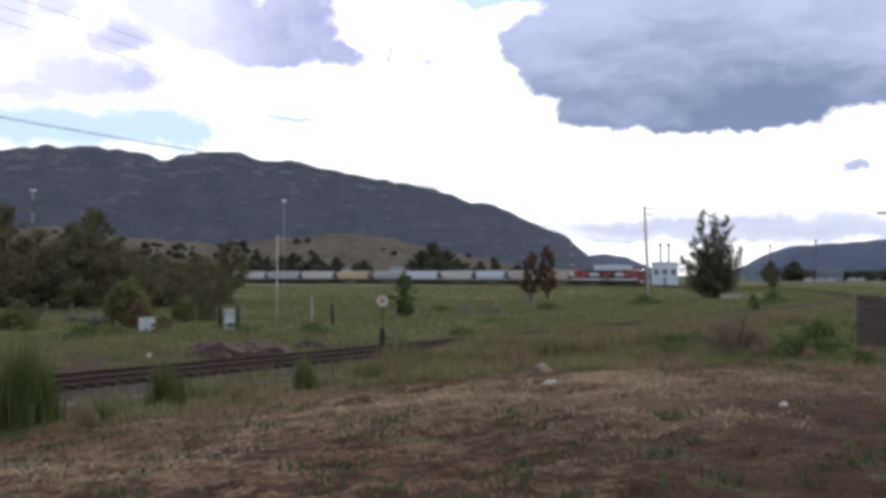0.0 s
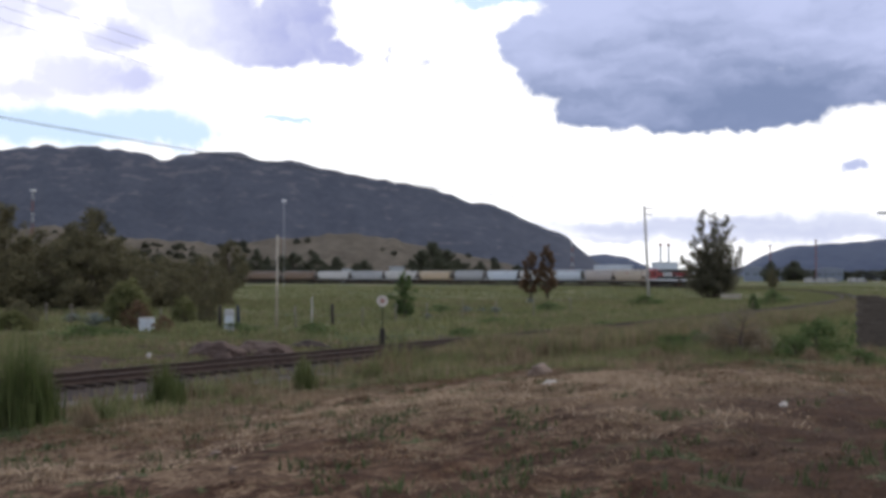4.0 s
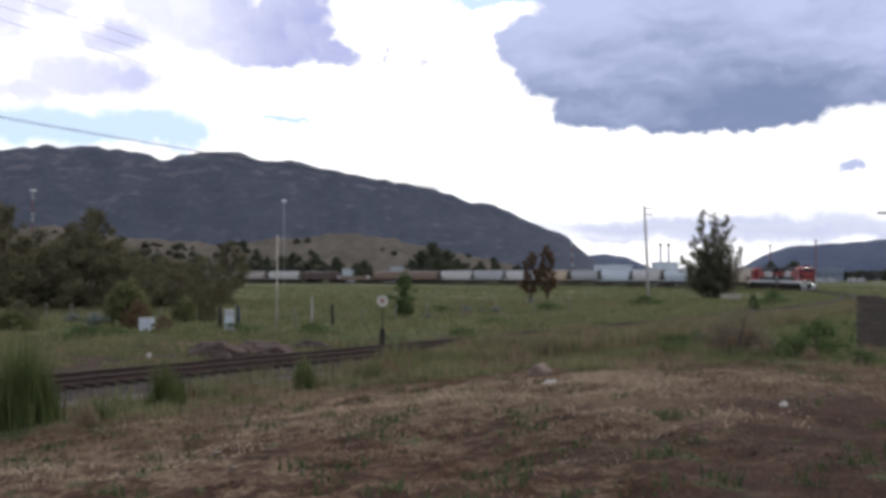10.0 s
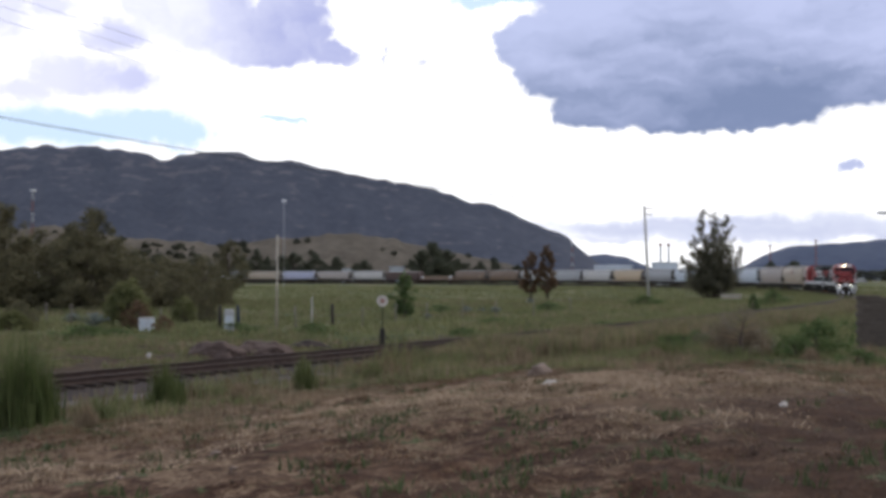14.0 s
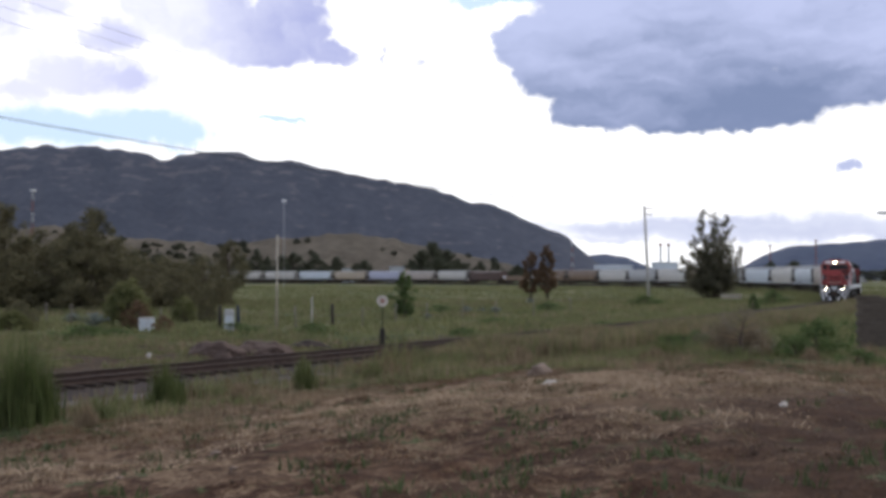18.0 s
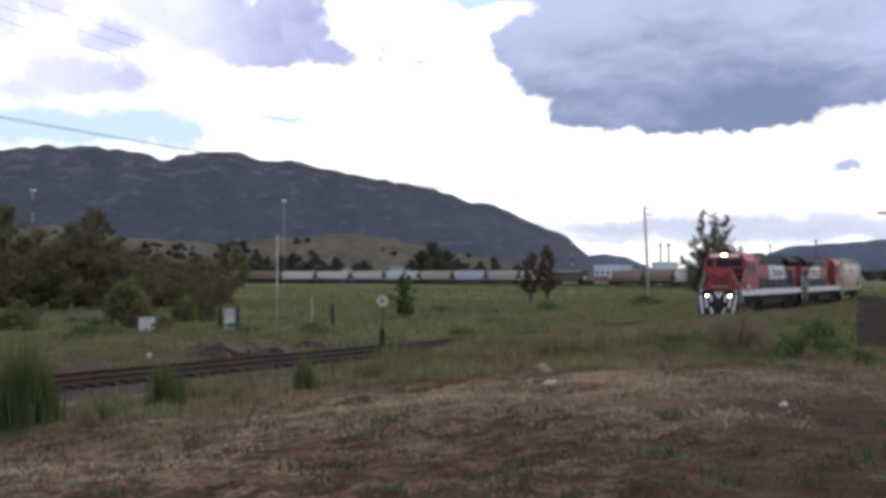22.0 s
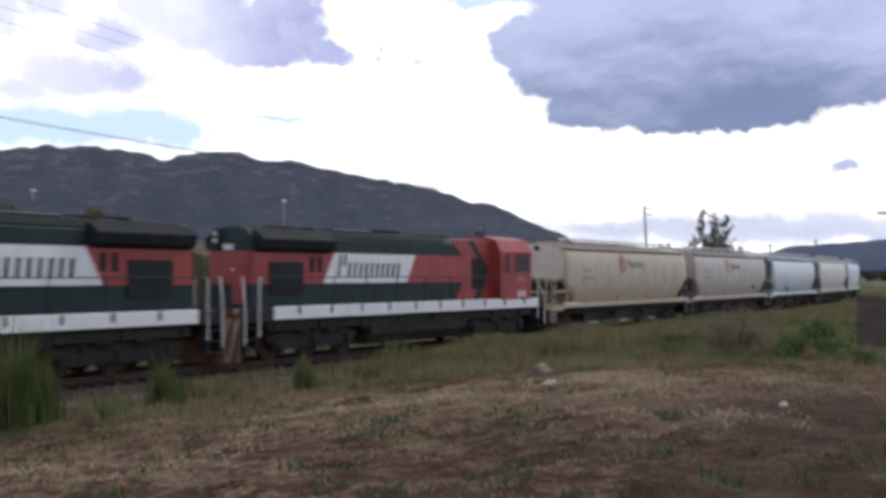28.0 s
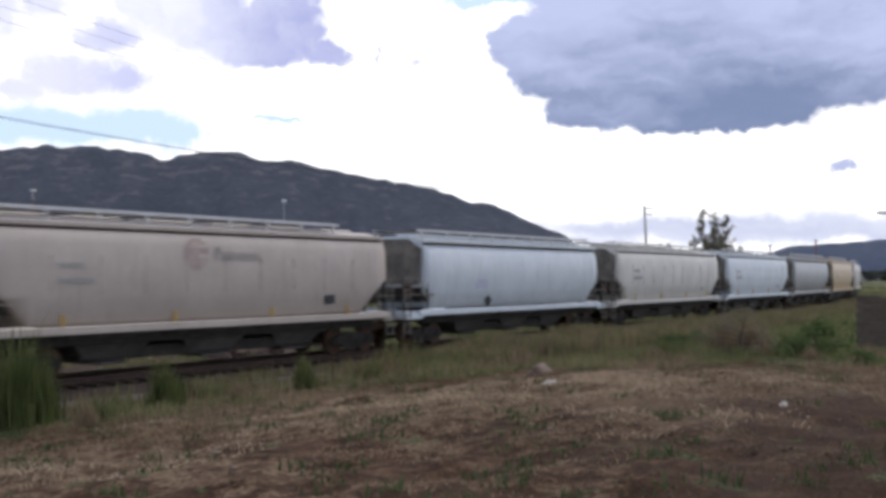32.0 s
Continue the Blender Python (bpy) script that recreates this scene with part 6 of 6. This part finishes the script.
def agave(x, y, r, h, seed):
    rng = np.random.default_rng(seed)
    A = new("agave")
    tagged(A, "blue-grey agave rosette in the grass", "agave", "agaves by the wood")
    n = 26
    for i in range(n):
        a, el = i * 2.4, math.radians(12 + 70 * (i / n) + rng.normal() * 5)
        bm = B()
        L = r * (1.1 - .25 * i / n)
        pts = []
        for q in (0, .25, .5, .75, 1):
            rr, zz = L * q * math.cos(el), h * .1 + L * q * math.sin(el) * .95
            wd = .09 * r * (1 - q) ** .6 * (1 + q * 1.4) + .004
            pts.append([bm.verts.new((rr * math.cos(a) - math.sin(a) * k * wd, rr * math.sin(a) + math.cos(a) * k * wd, zz + abs(k) * .05 * r - (.0 if k else .02))) for k in (-1, 0, 1)] +
                       [bm.verts.new((rr * math.cos(a), rr * math.sin(a), zz - .05 * r * (1 - q) - .01))])
        for u, v in zip(pts, pts[1:]):
            for k in ((0, 1), (1, 2), (2, 3), (3, 0)):
                bm.faces.new((u[k[0]], u[k[1]], v[k[1]], v[k[0]]))
        part("leaf", bm, AGAVE, A)
    A.matrix_basis = pose(x, y, gz(x, y))
    return A


ag = agave(*at(-.327, 68), 1.0, 2.6, 3)
again(ag, *at(-.392, 70), 50, (.8, .8))
again(ag, *at(-.402, 74), 10, (.7, .7))
again(ag, *at(-.348, 75), 90, (.7, .75))
for spot, size in ((at(-.0143, 84), .55), (at(.0225, 93), .7), (at(.036, 95), .6), (at(.049, 94), .7), (at(.0815, 128), .75)):
    again(ag, *spot, 40, (size, size * .9), "grey-green agave rosette in the meadow")


# ---- stones and heaps ----
STONE_PALE = stuff_mat("pale_stone", (0.52, 0.46, 0.39), (0.72, 0.66, 0.58), 0.9, 5, 30, 0.5)
HEAP = stuff_mat("brown_gravel", (0.070, 0.047, 0.037), (0.138, 0.096, 0.077), 0.95, 2, 14, 1.0, gap=.06)
STONE_PINK = stuff_mat("pinkish_grey_rock", (0.19, 0.14, 0.108), (0.29, 0.215, 0.165), 0.9, 3, 20, 0.7)


def stone(x, y, a, b, c, mat, label, seed, sink=.25):
    rng = np.random.default_rng(seed)
    bm = B()
    bmesh.ops.create_icosphere(bm, subdivisions=3, radius=1)
    o = rng.random(3) * 10
    for v in bm.verts:
        k = 1 + .55 * (noise.noise(v.co * 1.1 + Vector(o)) ) + .15 * noise.noise(v.co * 3 + Vector(o))
        v.co = Vector((v.co.x * a * k, v.co.y * b * k, v.co.z * c * k))
    ob = part("stone", bm, mat, None)
    tagged(ob, label, "stone", "stones on the bare soil")
    ob.matrix_basis = pose(x, y, gz(x, y) + c * (1 - 2 * sink), 0, 0, rng.random() * 360)
    return ob


def stones():
    stone(*at(.0908, 27.1), .27, .24, .21, STONE_PINK, "pinkish grey rock on the soil", 1)
    stone(*at(.1004, 16.7), .13, .1, .085, STONE_PALE, "flat white stone on the soil", 2, .0)
    stone(*at(.3188, 11.8), .05, .045, .035, STONE_PALE, "small pale stone on the soil", 3)
    stone(*at(-.2752, 45.5), .10, .10, .12, STONE_PALE, "small white marker stone beyond the track", 4)
    stone(*at(.222, 52), .2, .14, .14, STONE_PALE, "small pale stone among the weeds", 5)
    rng = random.Random(8)
    for i in range(30):
        d = rng.uniform(9, 38)
        x, y = at(rng.uniform(-.42, .42), d)
        if side(x, y) < 7:
            continue
        k = rng.uniform(.03, .075) * (.6 + d / 40)
        pale = rng.random() < .12
        stone(x, y, k, k * .8, k * .55, STONE_PALE if pale else STONE_PINK, "small %s stone on the soil" % ("pale" if pale else "pinkish grey"), 20 + i)
    for tan, d, a, h in ((-.212, 45.5, 1.5, .75), (-.168, 48, 1.7, .7), (-.125, 52, 1.3, .45)):
        bm = B()
        bmesh.ops.create_icosphere(bm, subdivisions=4, radius=1)
        for v in bm.verts:
            k = 1 + .25 * noise.noise(v.co * 2 + Vector((tan * 50, d, 0))) + .08 * noise.noise(v.co * 8)
            v.co = Vector((v.co.x * a * k, v.co.y * a * .6 * k, v.co.z * h * k))
        ob = part("earth_mound", bm, BALLAST if h < .5 else HEAP, None)
        tagged(ob, "low mound of brown earth beyond the track", "earth mound", "earth mounds by the track")
        x, y = at(tan, d)
        ob.matrix_basis = pose(x, y, gz(x, y) - .05, 0, 0, -35)


stones()


# ---- posts, poles, signs ----
WOOD_GREY = stuff_mat("grey_weathered_wood", (0.16, 0.135, 0.11), (0.26, 0.225, 0.19), 0.9, 4, 40, 0.4)
WOOD_DARK = stuff_mat("dark_creosote_wood", (0.025, 0.02, 0.018), (0.05, 0.04, 0.035), 0.9, 4, 40, 0.4)
CONCRETE = stuff_mat("pale_concrete", (0.42, 0.41, 0.39), (0.54, 0.53, 0.5), 0.9, 3, 40, 0.3, dirt=(0.28, 0.26, 0.23), streak=True)
PALEPOLE = stuff_mat("pale_concrete_pole", (0.47, 0.44, 0.40), (0.60, 0.565, 0.52), 0.9, 3, 40, 0.2)
POLEGREY = stuff_mat("weathered_pole", (0.36, 0.32, 0.255), (0.52, 0.46, 0.37), 0.9, 3, 40, 0.3)
WHITEWASH = stuff_mat("whitewash", (0.54, 0.58, 0.60), (0.66, 0.69, 0.70), 0.85, 3, 30, 0.2, dirt=(0.36, 0.33, 0.30), streak=True)
MASTRED = stuff_mat("faded_mast_red", (0.24, 0.10, 0.09), (0.30, 0.14, 0.12), 0.7, 2, 20, 0.0)
WIRE = stuff_mat("cable_black", (0.03, 0.03, 0.035), (0.05, 0.05, 0.055), 0.8, 2, 20, 0.0)
NAVY = stuff_mat("dark_blue_paint", (0.02, 0.028, 0.045), (0.03, 0.04, 0.06), 0.7, 3, 30, 0.1)


def post(bm, x, y, z0, z1, r, lean=(0, 0), n=8):
    return tube(bm, (x, y, z0), (x + lean[0], y + lean[1], z1), r, n, r * .85)


def fence():
    F = new("field_fence")
    tagged(F, "sagging wire fence on uneven wooden posts", "fence")
    prev = None
    rows = [(-.372, 74, 1.5, .06, WOOD_GREY), (-.349, 74, 1.45, .06, WOOD_GREY), (-.31, 74, 1.2, .05, WOOD_DARK), (-.265, 74, 1.3, .06, WOOD_GREY), (-.2095, 66.6, 1.75, .13, WOOD_DARK), (-.1915, 66.6, 1.7, .11, NAVY), (-.138, 73.5, 1.5, .06, WOOD_GREY),
            (-.1235, 74, 2.05, .055, CONCRETE), (-.1035, 73, 1.65, .12, WOOD_DARK), (-.075, 75, 1.4, .05, WOOD_GREY), (-.045, 77, 1.5, .05, WOOD_GREY), (-.015, 79, 1.4, .05, WOOD_GREY), (.018, 82, 1.5, .05, WOOD_GREY), (.05, 86, 1.5, .055, WOOD_GREY), (.085, 91, 1.5, .05, WOOD_GREY), (.12, 97, 1.5, .05, WOOD_GREY)]
    rng = random.Random(3)
    for tan, d, h, r, m in rows:
        x, y = at(tan, d)
        z = gz(x, y)
        part("post", post(B(), x, y, z - .3, z + h, r, (rng.uniform(-.08, .08), 0)), m, F)
        if prev:
            for q in (.45, .85, 1.2):
                bm = B()
                a, b = Vector((prev[0], prev[1], prev[2] + q)), Vector((x, y, z + q))
                mid = (a + b) / 2 - Vector((0, 0, .06))
                pipe(bm, (a, mid, b), .006)
                part("wire", bm, WIRE, F)
        prev = (x, y, z)


fence()


def marker(x, y):
    M = new("marker_block")
    tagged(M, "whitewashed upright concrete marker between dark posts", "marker")
    part("shaft", fix(prism(B(), [(-.34, -.2), (.34, -.2), (.27, 1.1), (-.27, 1.1)], "y", -.13, .13), .03), WHITEWASH, M)
    part("cap", fix(prism(B(), [(-.29, 1.1), (.29, 1.1), (.29, 1.4), (.2, 1.5), (-.29, 1.5)], "y", -.15, .15), .02), CONCRETE, M, "grey chipped cap")
    part("band", box(B(), -.31, .31, -.14, .14, .55, .62), CONCRETE, M)
    M.matrix_basis = pose(x, y, gz(x, y), 0, 0, 8)
    T = new("water_box")
    tagged(T, "small whitewashed concrete box in the grass", "concrete box")
    x, y = at(-.278, 68)
    part("box", fix(box(B(), -.46, .46, -.4, .4, -.2, .74), .03), WHITEWASH, T)
    part("lid", fix(box(B(), -.5, .5, -.44, .44, .74, .82), .02), CONCRETE, T)
    T.matrix_basis = pose(x, y, gz(x, y), 0, 0, 12)
    C = new("concrete_slab")
    tagged(C, "pale grey concrete culvert wall below the tall trees", "concrete wall")
    x, y = at(.2705, 150)
    part("wall", fix(box(B(), -1.4, 1.4, -.2, .2, -.4, .8), .03), POLEGREY, C)
    part("coping", fix(box(B(), -1.5, 1.5, -.28, .28, .8, .92), .02), POLEGREY, C)
    C.matrix_basis = pose(x, y, gz(x, y))


marker(*at(-.2005, 66))


def switch_stand(x, y):
    S = new("switch_stand")
    tagged(S, "dark railway switch stand with a white disc target", "switch stand")
    part("base", fix(box(B(), -.35, .35, -.25, .25, -.3, .05), .02), WOOD_DARK, S)
    part("body", fix(prism(B(), [(-.16, .05), (.16, .05), (.1, 1.15), (-.1, 1.15)], "y", -.12, .12), .02), BLACK, S)
    part("mast", tube(B(), (0, 0, 1.15), (0, 0, 2.62), .022, 8), BLACK, S)
    part("lever", tube(B(), (.1, -.1, .9), (.55, -.25, .35), .025, 6), BLACK, S)
    bm = B()
    n = 24
    for r0, r1, z in ((.1, .25, 0),):
        o = [bm.verts.new((math.cos(i * math.tau / n) * r1, -.02, 2.36 + math.sin(i * math.tau / n) * r1)) for i in range(n)]
        q = [bm.verts.new((math.cos(i * math.tau / n) * r0, -.02, 2.36 + math.sin(i * math.tau / n) * r0)) for i in range(n)]
        o2 = [bm.verts.new((v.co.x, .02, v.co.z)) for v in o]
        q2 = [bm.verts.new((v.co.x, .02, v.co.z)) for v in q]
        for i in range(n):
            j = (i + 1) % n
            for f in ((o[i], o[j], q[j], q[i]), (o2[j], o2[i], q2[i], q2[j]), (o[j], o[i], o2[i], o2[j]), (q[i], q[j], q2[j], q2[i])):
                bm.faces.new(f)
    disc = part("target_disc", bm, DISC_PAINT, S, "weathered cream ring of the target")
    part("disc_centre", tube(B(), (0, -.025, 2.36), (0, .025, 2.36), .085, 16), FADED_RED, disc, "faded red centre")
    S.matrix_basis = pose(x, y, gz(x, y) - .02)


switch_stand(*at(-.0569, 46.8))


def power_pole(x, y, h, mat, label, arms, lean=(0, 0), r=.15):
    P = new("utility_pole")
    tagged(P, label, "utility pole")
    z = gz(x, y)
    part("shaft", post(B(), 0, 0, -.6, h, r, lean, 10), mat, P)
    for za, half in arms:
        arm = part("crossarm", fix(box(B(), -half, half, -.06, .06, za, za + .12), .01), WOOD_GREY, P)
        for k in (-1, 1):
            part("insulator", tube(B(), (k * (half - .1), 0, za + .12), (k * (half - .1), 0, za + .3), .05, 8), CONCRETE, arm)
    P.matrix_basis = pose(x, y, z)
    return z


def poles():
    power_pole(*at(-.1563, 73), 6.3, POLEGREY, "bare pale weathered pole in the field", (), (.05, 0), .085)
    power_pole(*at(.1935, 160), 13.9, PALEPOLE, "tall pale concrete power pole with a crossarm", ((13.5, .75), (12.6, .5)), (-.65, 0), .22)
    power_pole(-24.9, 25.0, 13.4, CONCRETE, "pale concrete power pole with crossarms", ((12.9, .9), (8.3, .7)), (0, 0), .2)
    a, b = (-24.9, 25.0), at(.1905, 160)
    W = new("power_line")
    tagged(W, "sagging black cables of the power line", "cable")
    for off, z0, z1, sag in ((-.13, 9.2, 13.6, 1.35), (.13, 9.22, 13.6, 1.35), (-.8, 14.0, 14.1, .25), (.8, 14.0, 14.1, .25), (0, 13.3, 12.7, .3)):
        bm = pipe(B(), [(a[0] + (b[0] - a[0]) * k + off * .9 * (1 - k) + off * k, a[1] + (b[1] - a[1]) * k - off * .3, z0 + (z1 - z0) * k - sag * 4 * k * (1 - k)) for k in (i / 24 for i in range(25))], .011 if z0 < 10 else .008)
        part("cable", bm, WIRE, W)
    # a tall lamp mast far off, lattice masts, and the street lamp
    x, y = at(-.1495, 330)
    M = new("lamp_mast")
    tagged(M, "tall thin lamp mast with a white head", "lamp mast")
    part("shaft", tube(B(), (0, 0, -1), (0, 0, 26.3), .09, 8, .06), GALV, M)
    part("lamp_head", fix(box(B(), -.7, .7, -.4, .4, 26.2, 26.9), .05), WHITE, M)
    M.matrix_basis = pose(x, y, gz(x, y))
    for tan, d, h, w, nm in ((-.386, 620, 54, 2.2, "tall red and white lattice mast"), (.1215, 560, 21, 1.4, "red and white lattice mast behind the line"), (.3075, 640, 22, 1.3, "faded reddish lattice tower"), (.3505, 640, 25, 1.3, "faded reddish lattice tower")):
        L = new("lattice_mast")
        tagged(L, nm, "mast", "lattice masts")
        n = 8
        for i in range(n):
            z0, z1 = h * i / n, h * (i + 1) / n
            bm = B()
            w0, w1 = w * (1 - .6 * i / n), w * (1 - .6 * (i + 1) / n)
            for q in range(4):
                c0, c1 = ((-1, -1), (1, -1), (1, 1), (-1, 1))[q], ((-1, -1), (1, -1), (1, 1), (-1, 1))[(q + 1) % 4]
                tube(bm, (c0[0] * w0 / 2, c0[1] * w0 / 2, z0), (c0[0] * w1 / 2, c0[1] * w1 / 2, z1), .055, 4)
                tube(bm, (c0[0] * w0 / 2, c0[1] * w0 / 2, z0), (c1[0] * w1 / 2, c1[1] * w1 / 2, z1), .035, 4)
                tube(bm, (c1[0] * w0 / 2, c1[1] * w0 / 2, z0), (c0[0] * w1 / 2, c0[1] * w1 / 2, z1), .045, 4)
            part("section", bm, (MASTRED if i % 2 == 0 or tan > .3 else CONCRETE), L)
        part("platform", box(B(), -w * .6, w * .6, -w * .6, w * .6, h * .97, h * .99), WHITE if tan < .3 else MASTRED, L)
        x, y = at(tan, d)
        L.matrix_basis = pose(x, y, gz(x, y))
    S = new("street_lamp")
    tagged(S, "street lamp with a long curved arm", "street lamp")
    part("pole", tube(B(), (0, 0, -.4), (0, 0, 6.4), .08, 8, .05), GALV, S)
    part("arm", tube(tube(B(), (0, 0, 6.4), (-.7, 0, 6.75), .04, 6), (-.7, 0, 6.75), (-1.5, 0, 6.85), .035, 6), GALV, S)
    part("lamp_head", fix(box(B(), -2.1, -1.45, -.14, .14, 6.76, 6.92), .04), GALV, S)
    x, y = at(.444, 60)
    S.matrix_basis = pose(x, y, gz(x, y))


poles()


# ---- the old wall at the field's edge ----
ADOBE = stuff_mat("grey_brown_adobe", (0.115, 0.094, 0.074), (0.172, 0.140, 0.112), 0.95, 1.5, 20, 0.7, gap=.05, rand=.5)


def old_wall():
    W = new("old_wall")
    tagged(W, "crumbling grey-brown adobe wall beside the track", "wall")
    x0, y0 = at(.3885, 47)
    me = None
    rng = random.Random(6)
    z = min(gz(x0 + k, y0 - .2 * k) for k in range(0, 9)) - .3
    rows, cols = 15, 16
    part("core", box(B(), .06, 8.2, .05, .33, 0, rows * .19 - .1), ADOBE, W)
    for r in range(rows):
        for c in range(cols):
            if r == rows - 1 and rng.random() < .4:
                continue
            nm = "brick"
            if me is None:
                ob = part(nm, fix(box(B(), 0, .5, 0, .4, 0, .185), .02), ADOBE, W)
                me = ob.data
            else:
                ob = new(nm, me)
                ob.parent = W
            ob.matrix_basis = pose(c * .505 + (.25 if r % 2 else 0) + rng.uniform(-.01, .01), rng.uniform(-.02, .02), r * .19, 0, 0, rng.uniform(-1, 1))
    W.matrix_basis = pose(x0, y0, z, 0, 0, -12)


old_wall()


# ---- far buildings and parked vehicles ----
ROOFGREY = stuff_mat("grey_sheet_roof", (0.26, 0.28, 0.31), (0.34, 0.36, 0.39), 0.6, .5, 8, 0.1)
PANE = stuff_mat("far_window_glass", (0.16, 0.18, 0.21), (0.22, 0.25, 0.28), 0.25, .5, 8, 0.0, spec=.5)
WALLGREY = stuff_mat("bluish_grey_wall", (0.22, 0.25, 0.3), (0.3, 0.33, 0.38), 0.85, .4, 8, 0.1)
WALLWHITE = stuff_mat("white_factory_wall", (0.66, 0.70, 0.76), (0.76, 0.8, 0.84), 0.8, .3, 8, 0.1)


def shed(tan, d, wide, deep, tall, wall, roof, label, bays=5, rise=.15, low=.45):
    H = new("building")
    tagged(H, label, "building", "far buildings")
    x, y = at(tan, d)
    part("wall", box(B(), -wide / 2, wide / 2, 0, deep, -.5, tall), wall, H)
    part("roof", prism(B(), [(-wide / 2 - .4, tall), (wide / 2 + .4, tall), (wide / 2 + .4, tall + .25), (0, tall + wide * rise * .5), (-wide / 2 - .4, tall + .25)], "y", -.5, deep + .5), roof, H)
    for i in range(bays):
        xx = -wide / 2 + wide * (i + .5) / bays
        win = part("window", box(B(), xx - wide / bays * .28, xx + wide / bays * .28, -.08, .05, tall * low, tall * (low + .25)), PANE, H)
        part("sill", box(B(), xx - wide / bays * .32, xx + wide / bays * .32, -.16, -.02, tall * (low - .05), tall * (low - .01)), wall, win)
    part("door", box(B(), -wide * .06, wide * .06, -.1, .04, -.4, tall * .36), WALLGREY, H)
    H.matrix_basis = pose(x, y, gz(x, y), 0, 0, -math.degrees(math.atan(tan)))
    return H


def far_place():
    shed(.1600, 540, 19, 14, 8.2, WALLWHITE, WALLWHITE, "long white factory shed behind the line", 7, .06)
    f = shed(.2085, 400, 9.5, 9, 8.2, WALLWHITE, WALLWHITE, "white factory block with two tall stacks", 3, .06)
    for k in (-1.6, 1.4):
        st = part("stack", tube(B(), (k, 2, 6.5), (k, 2, 15.3), .38, 10, .3), WALLGREY, f)
        part("stack_cap", tube(B(), (k, 2, 14.6), (k, 2, 15.5), .62, 10), MASTRED, st)
        part("stack_ladder", box(B(), k - .06, k + .06, 1.5, 1.62, 6.6, 15), WALLGREY, st)
    shed(.293, 640, 13, 10, 7.5, WALLGREY, ROOFGREY, "bluish grey shed on the plain", 3)
    shed(.327, 650, 24, 12, 6.5, WALLGREY, ROOFGREY, "long bluish grey shed on the plain", 6)
    shed(.363, 655, 16, 12, 7.0, WALLGREY, ROOFGREY, "bluish grey shed with a low roof", 4)
    shed(.40, 690, 14, 10, 4.0, WALLWHITE, ROOFGREY, "small pale building on the plain", 4)
    shed(-.0435, 540, 7.5, 7, 7.6, WHITEWASH, WHITEWASH, "small white house below the dry hill", 2, .1, .15)
    shed(-.089, 545, 6.5, 7, 6.9, WHITEWASH, CONCRETE, "small pale house below the dry hill", 2, .1, .15)
    shed(-.052, 560, 5, 7, 3.8, CONCRETE, ROOFGREY, "small grey house below the dry hill", 2)
    # parked vans beyond the bend
    first = None
    for tan, d, turn in ((.345, 470, 5), (.357, 475, -4), (.3655, 480, 3), (.386, 485, 0), (.393, 486, 4)):
        x, y = at(tan, d)
        if first is None:
            V = new("van")
            tagged(V, "white van parked beyond the bend", "van", "parked vans")
            part("body", fix(prism(B(), [(-2.6, .4), (2.6, .4), (2.6, 1.2), (1.9, 1.35), (1.3, 2.3), (-2.6, 2.35)], "y", -.95, .95), .05), CONCRETE, V)
            for s in (-1, 1):
                part("side_window", prism(B(), [(1.2, 1.45), (1.75, 1.45), (1.25, 2.1), (.6, 2.1), (.6, 1.45)], "y", min(s * .955, s * .965), max(s * .955, s * .965)), GLASS, V)
                for xx in (-1.6, 1.7):
                    w = part("wheel", tube(B(), (xx, s * .72, .36), (xx, s * .96, .36), .36, 14), BLACK, V)
                    part("rim", tube(B(), (xx, s * .96, .36), (xx, s * .975, .36), .2, 10), STEEL, w)
            part("windscreen", prism(B(), [(-.8, 1.42), (.8, 1.42), (.7, 2.15), (-.7, 2.15)], "x", 1.62, 1.66), GLASS, V)
            V.matrix_basis = pose(x, y, gz(x, y), 0, 0, turn)
            first = V
        else:
            again(first, x, y, turn, (1, 1))


far_place()


# ---- what moves ----
def motions():
    walk(sky_ring, [(0.0, pose(0, 0, 0)), (32.0, pose(0, 0, 0, 0, 0, 0.62))])
    for v in vehicles:
        walk(v.ob, [(float(t), v.at(t)[0]) for t in range(33)])
        for i, tr in enumerate(v.trucks):
            x = tr.location.x
            rows = []
            for t in range(0, 33, 2):
                th = v.at(t)[1]
                go = line_heading(v.s + run(t) + (-x if v.turned else x))
                rows.append((float(t), pose(x, 0, 0, 0, 0, math.degrees(go - th))))
            walk(tr, rows)
    # turning wheels of the vehicles that pass close by
    way = [run(i / FPS) for i in range(32 * FPS + 1)]
    for v in vehicles[:5]:
        for w in v.wheels:
            x, z = w.location.x, w.location.z
            spin = (-1 if v.turned else 1) / z
            walk(w, [(i / FPS, pose(x, 0, z, 0, math.degrees(way[i] * spin), 0)) for i in range(0, 32 * FPS + 1)])


motions()
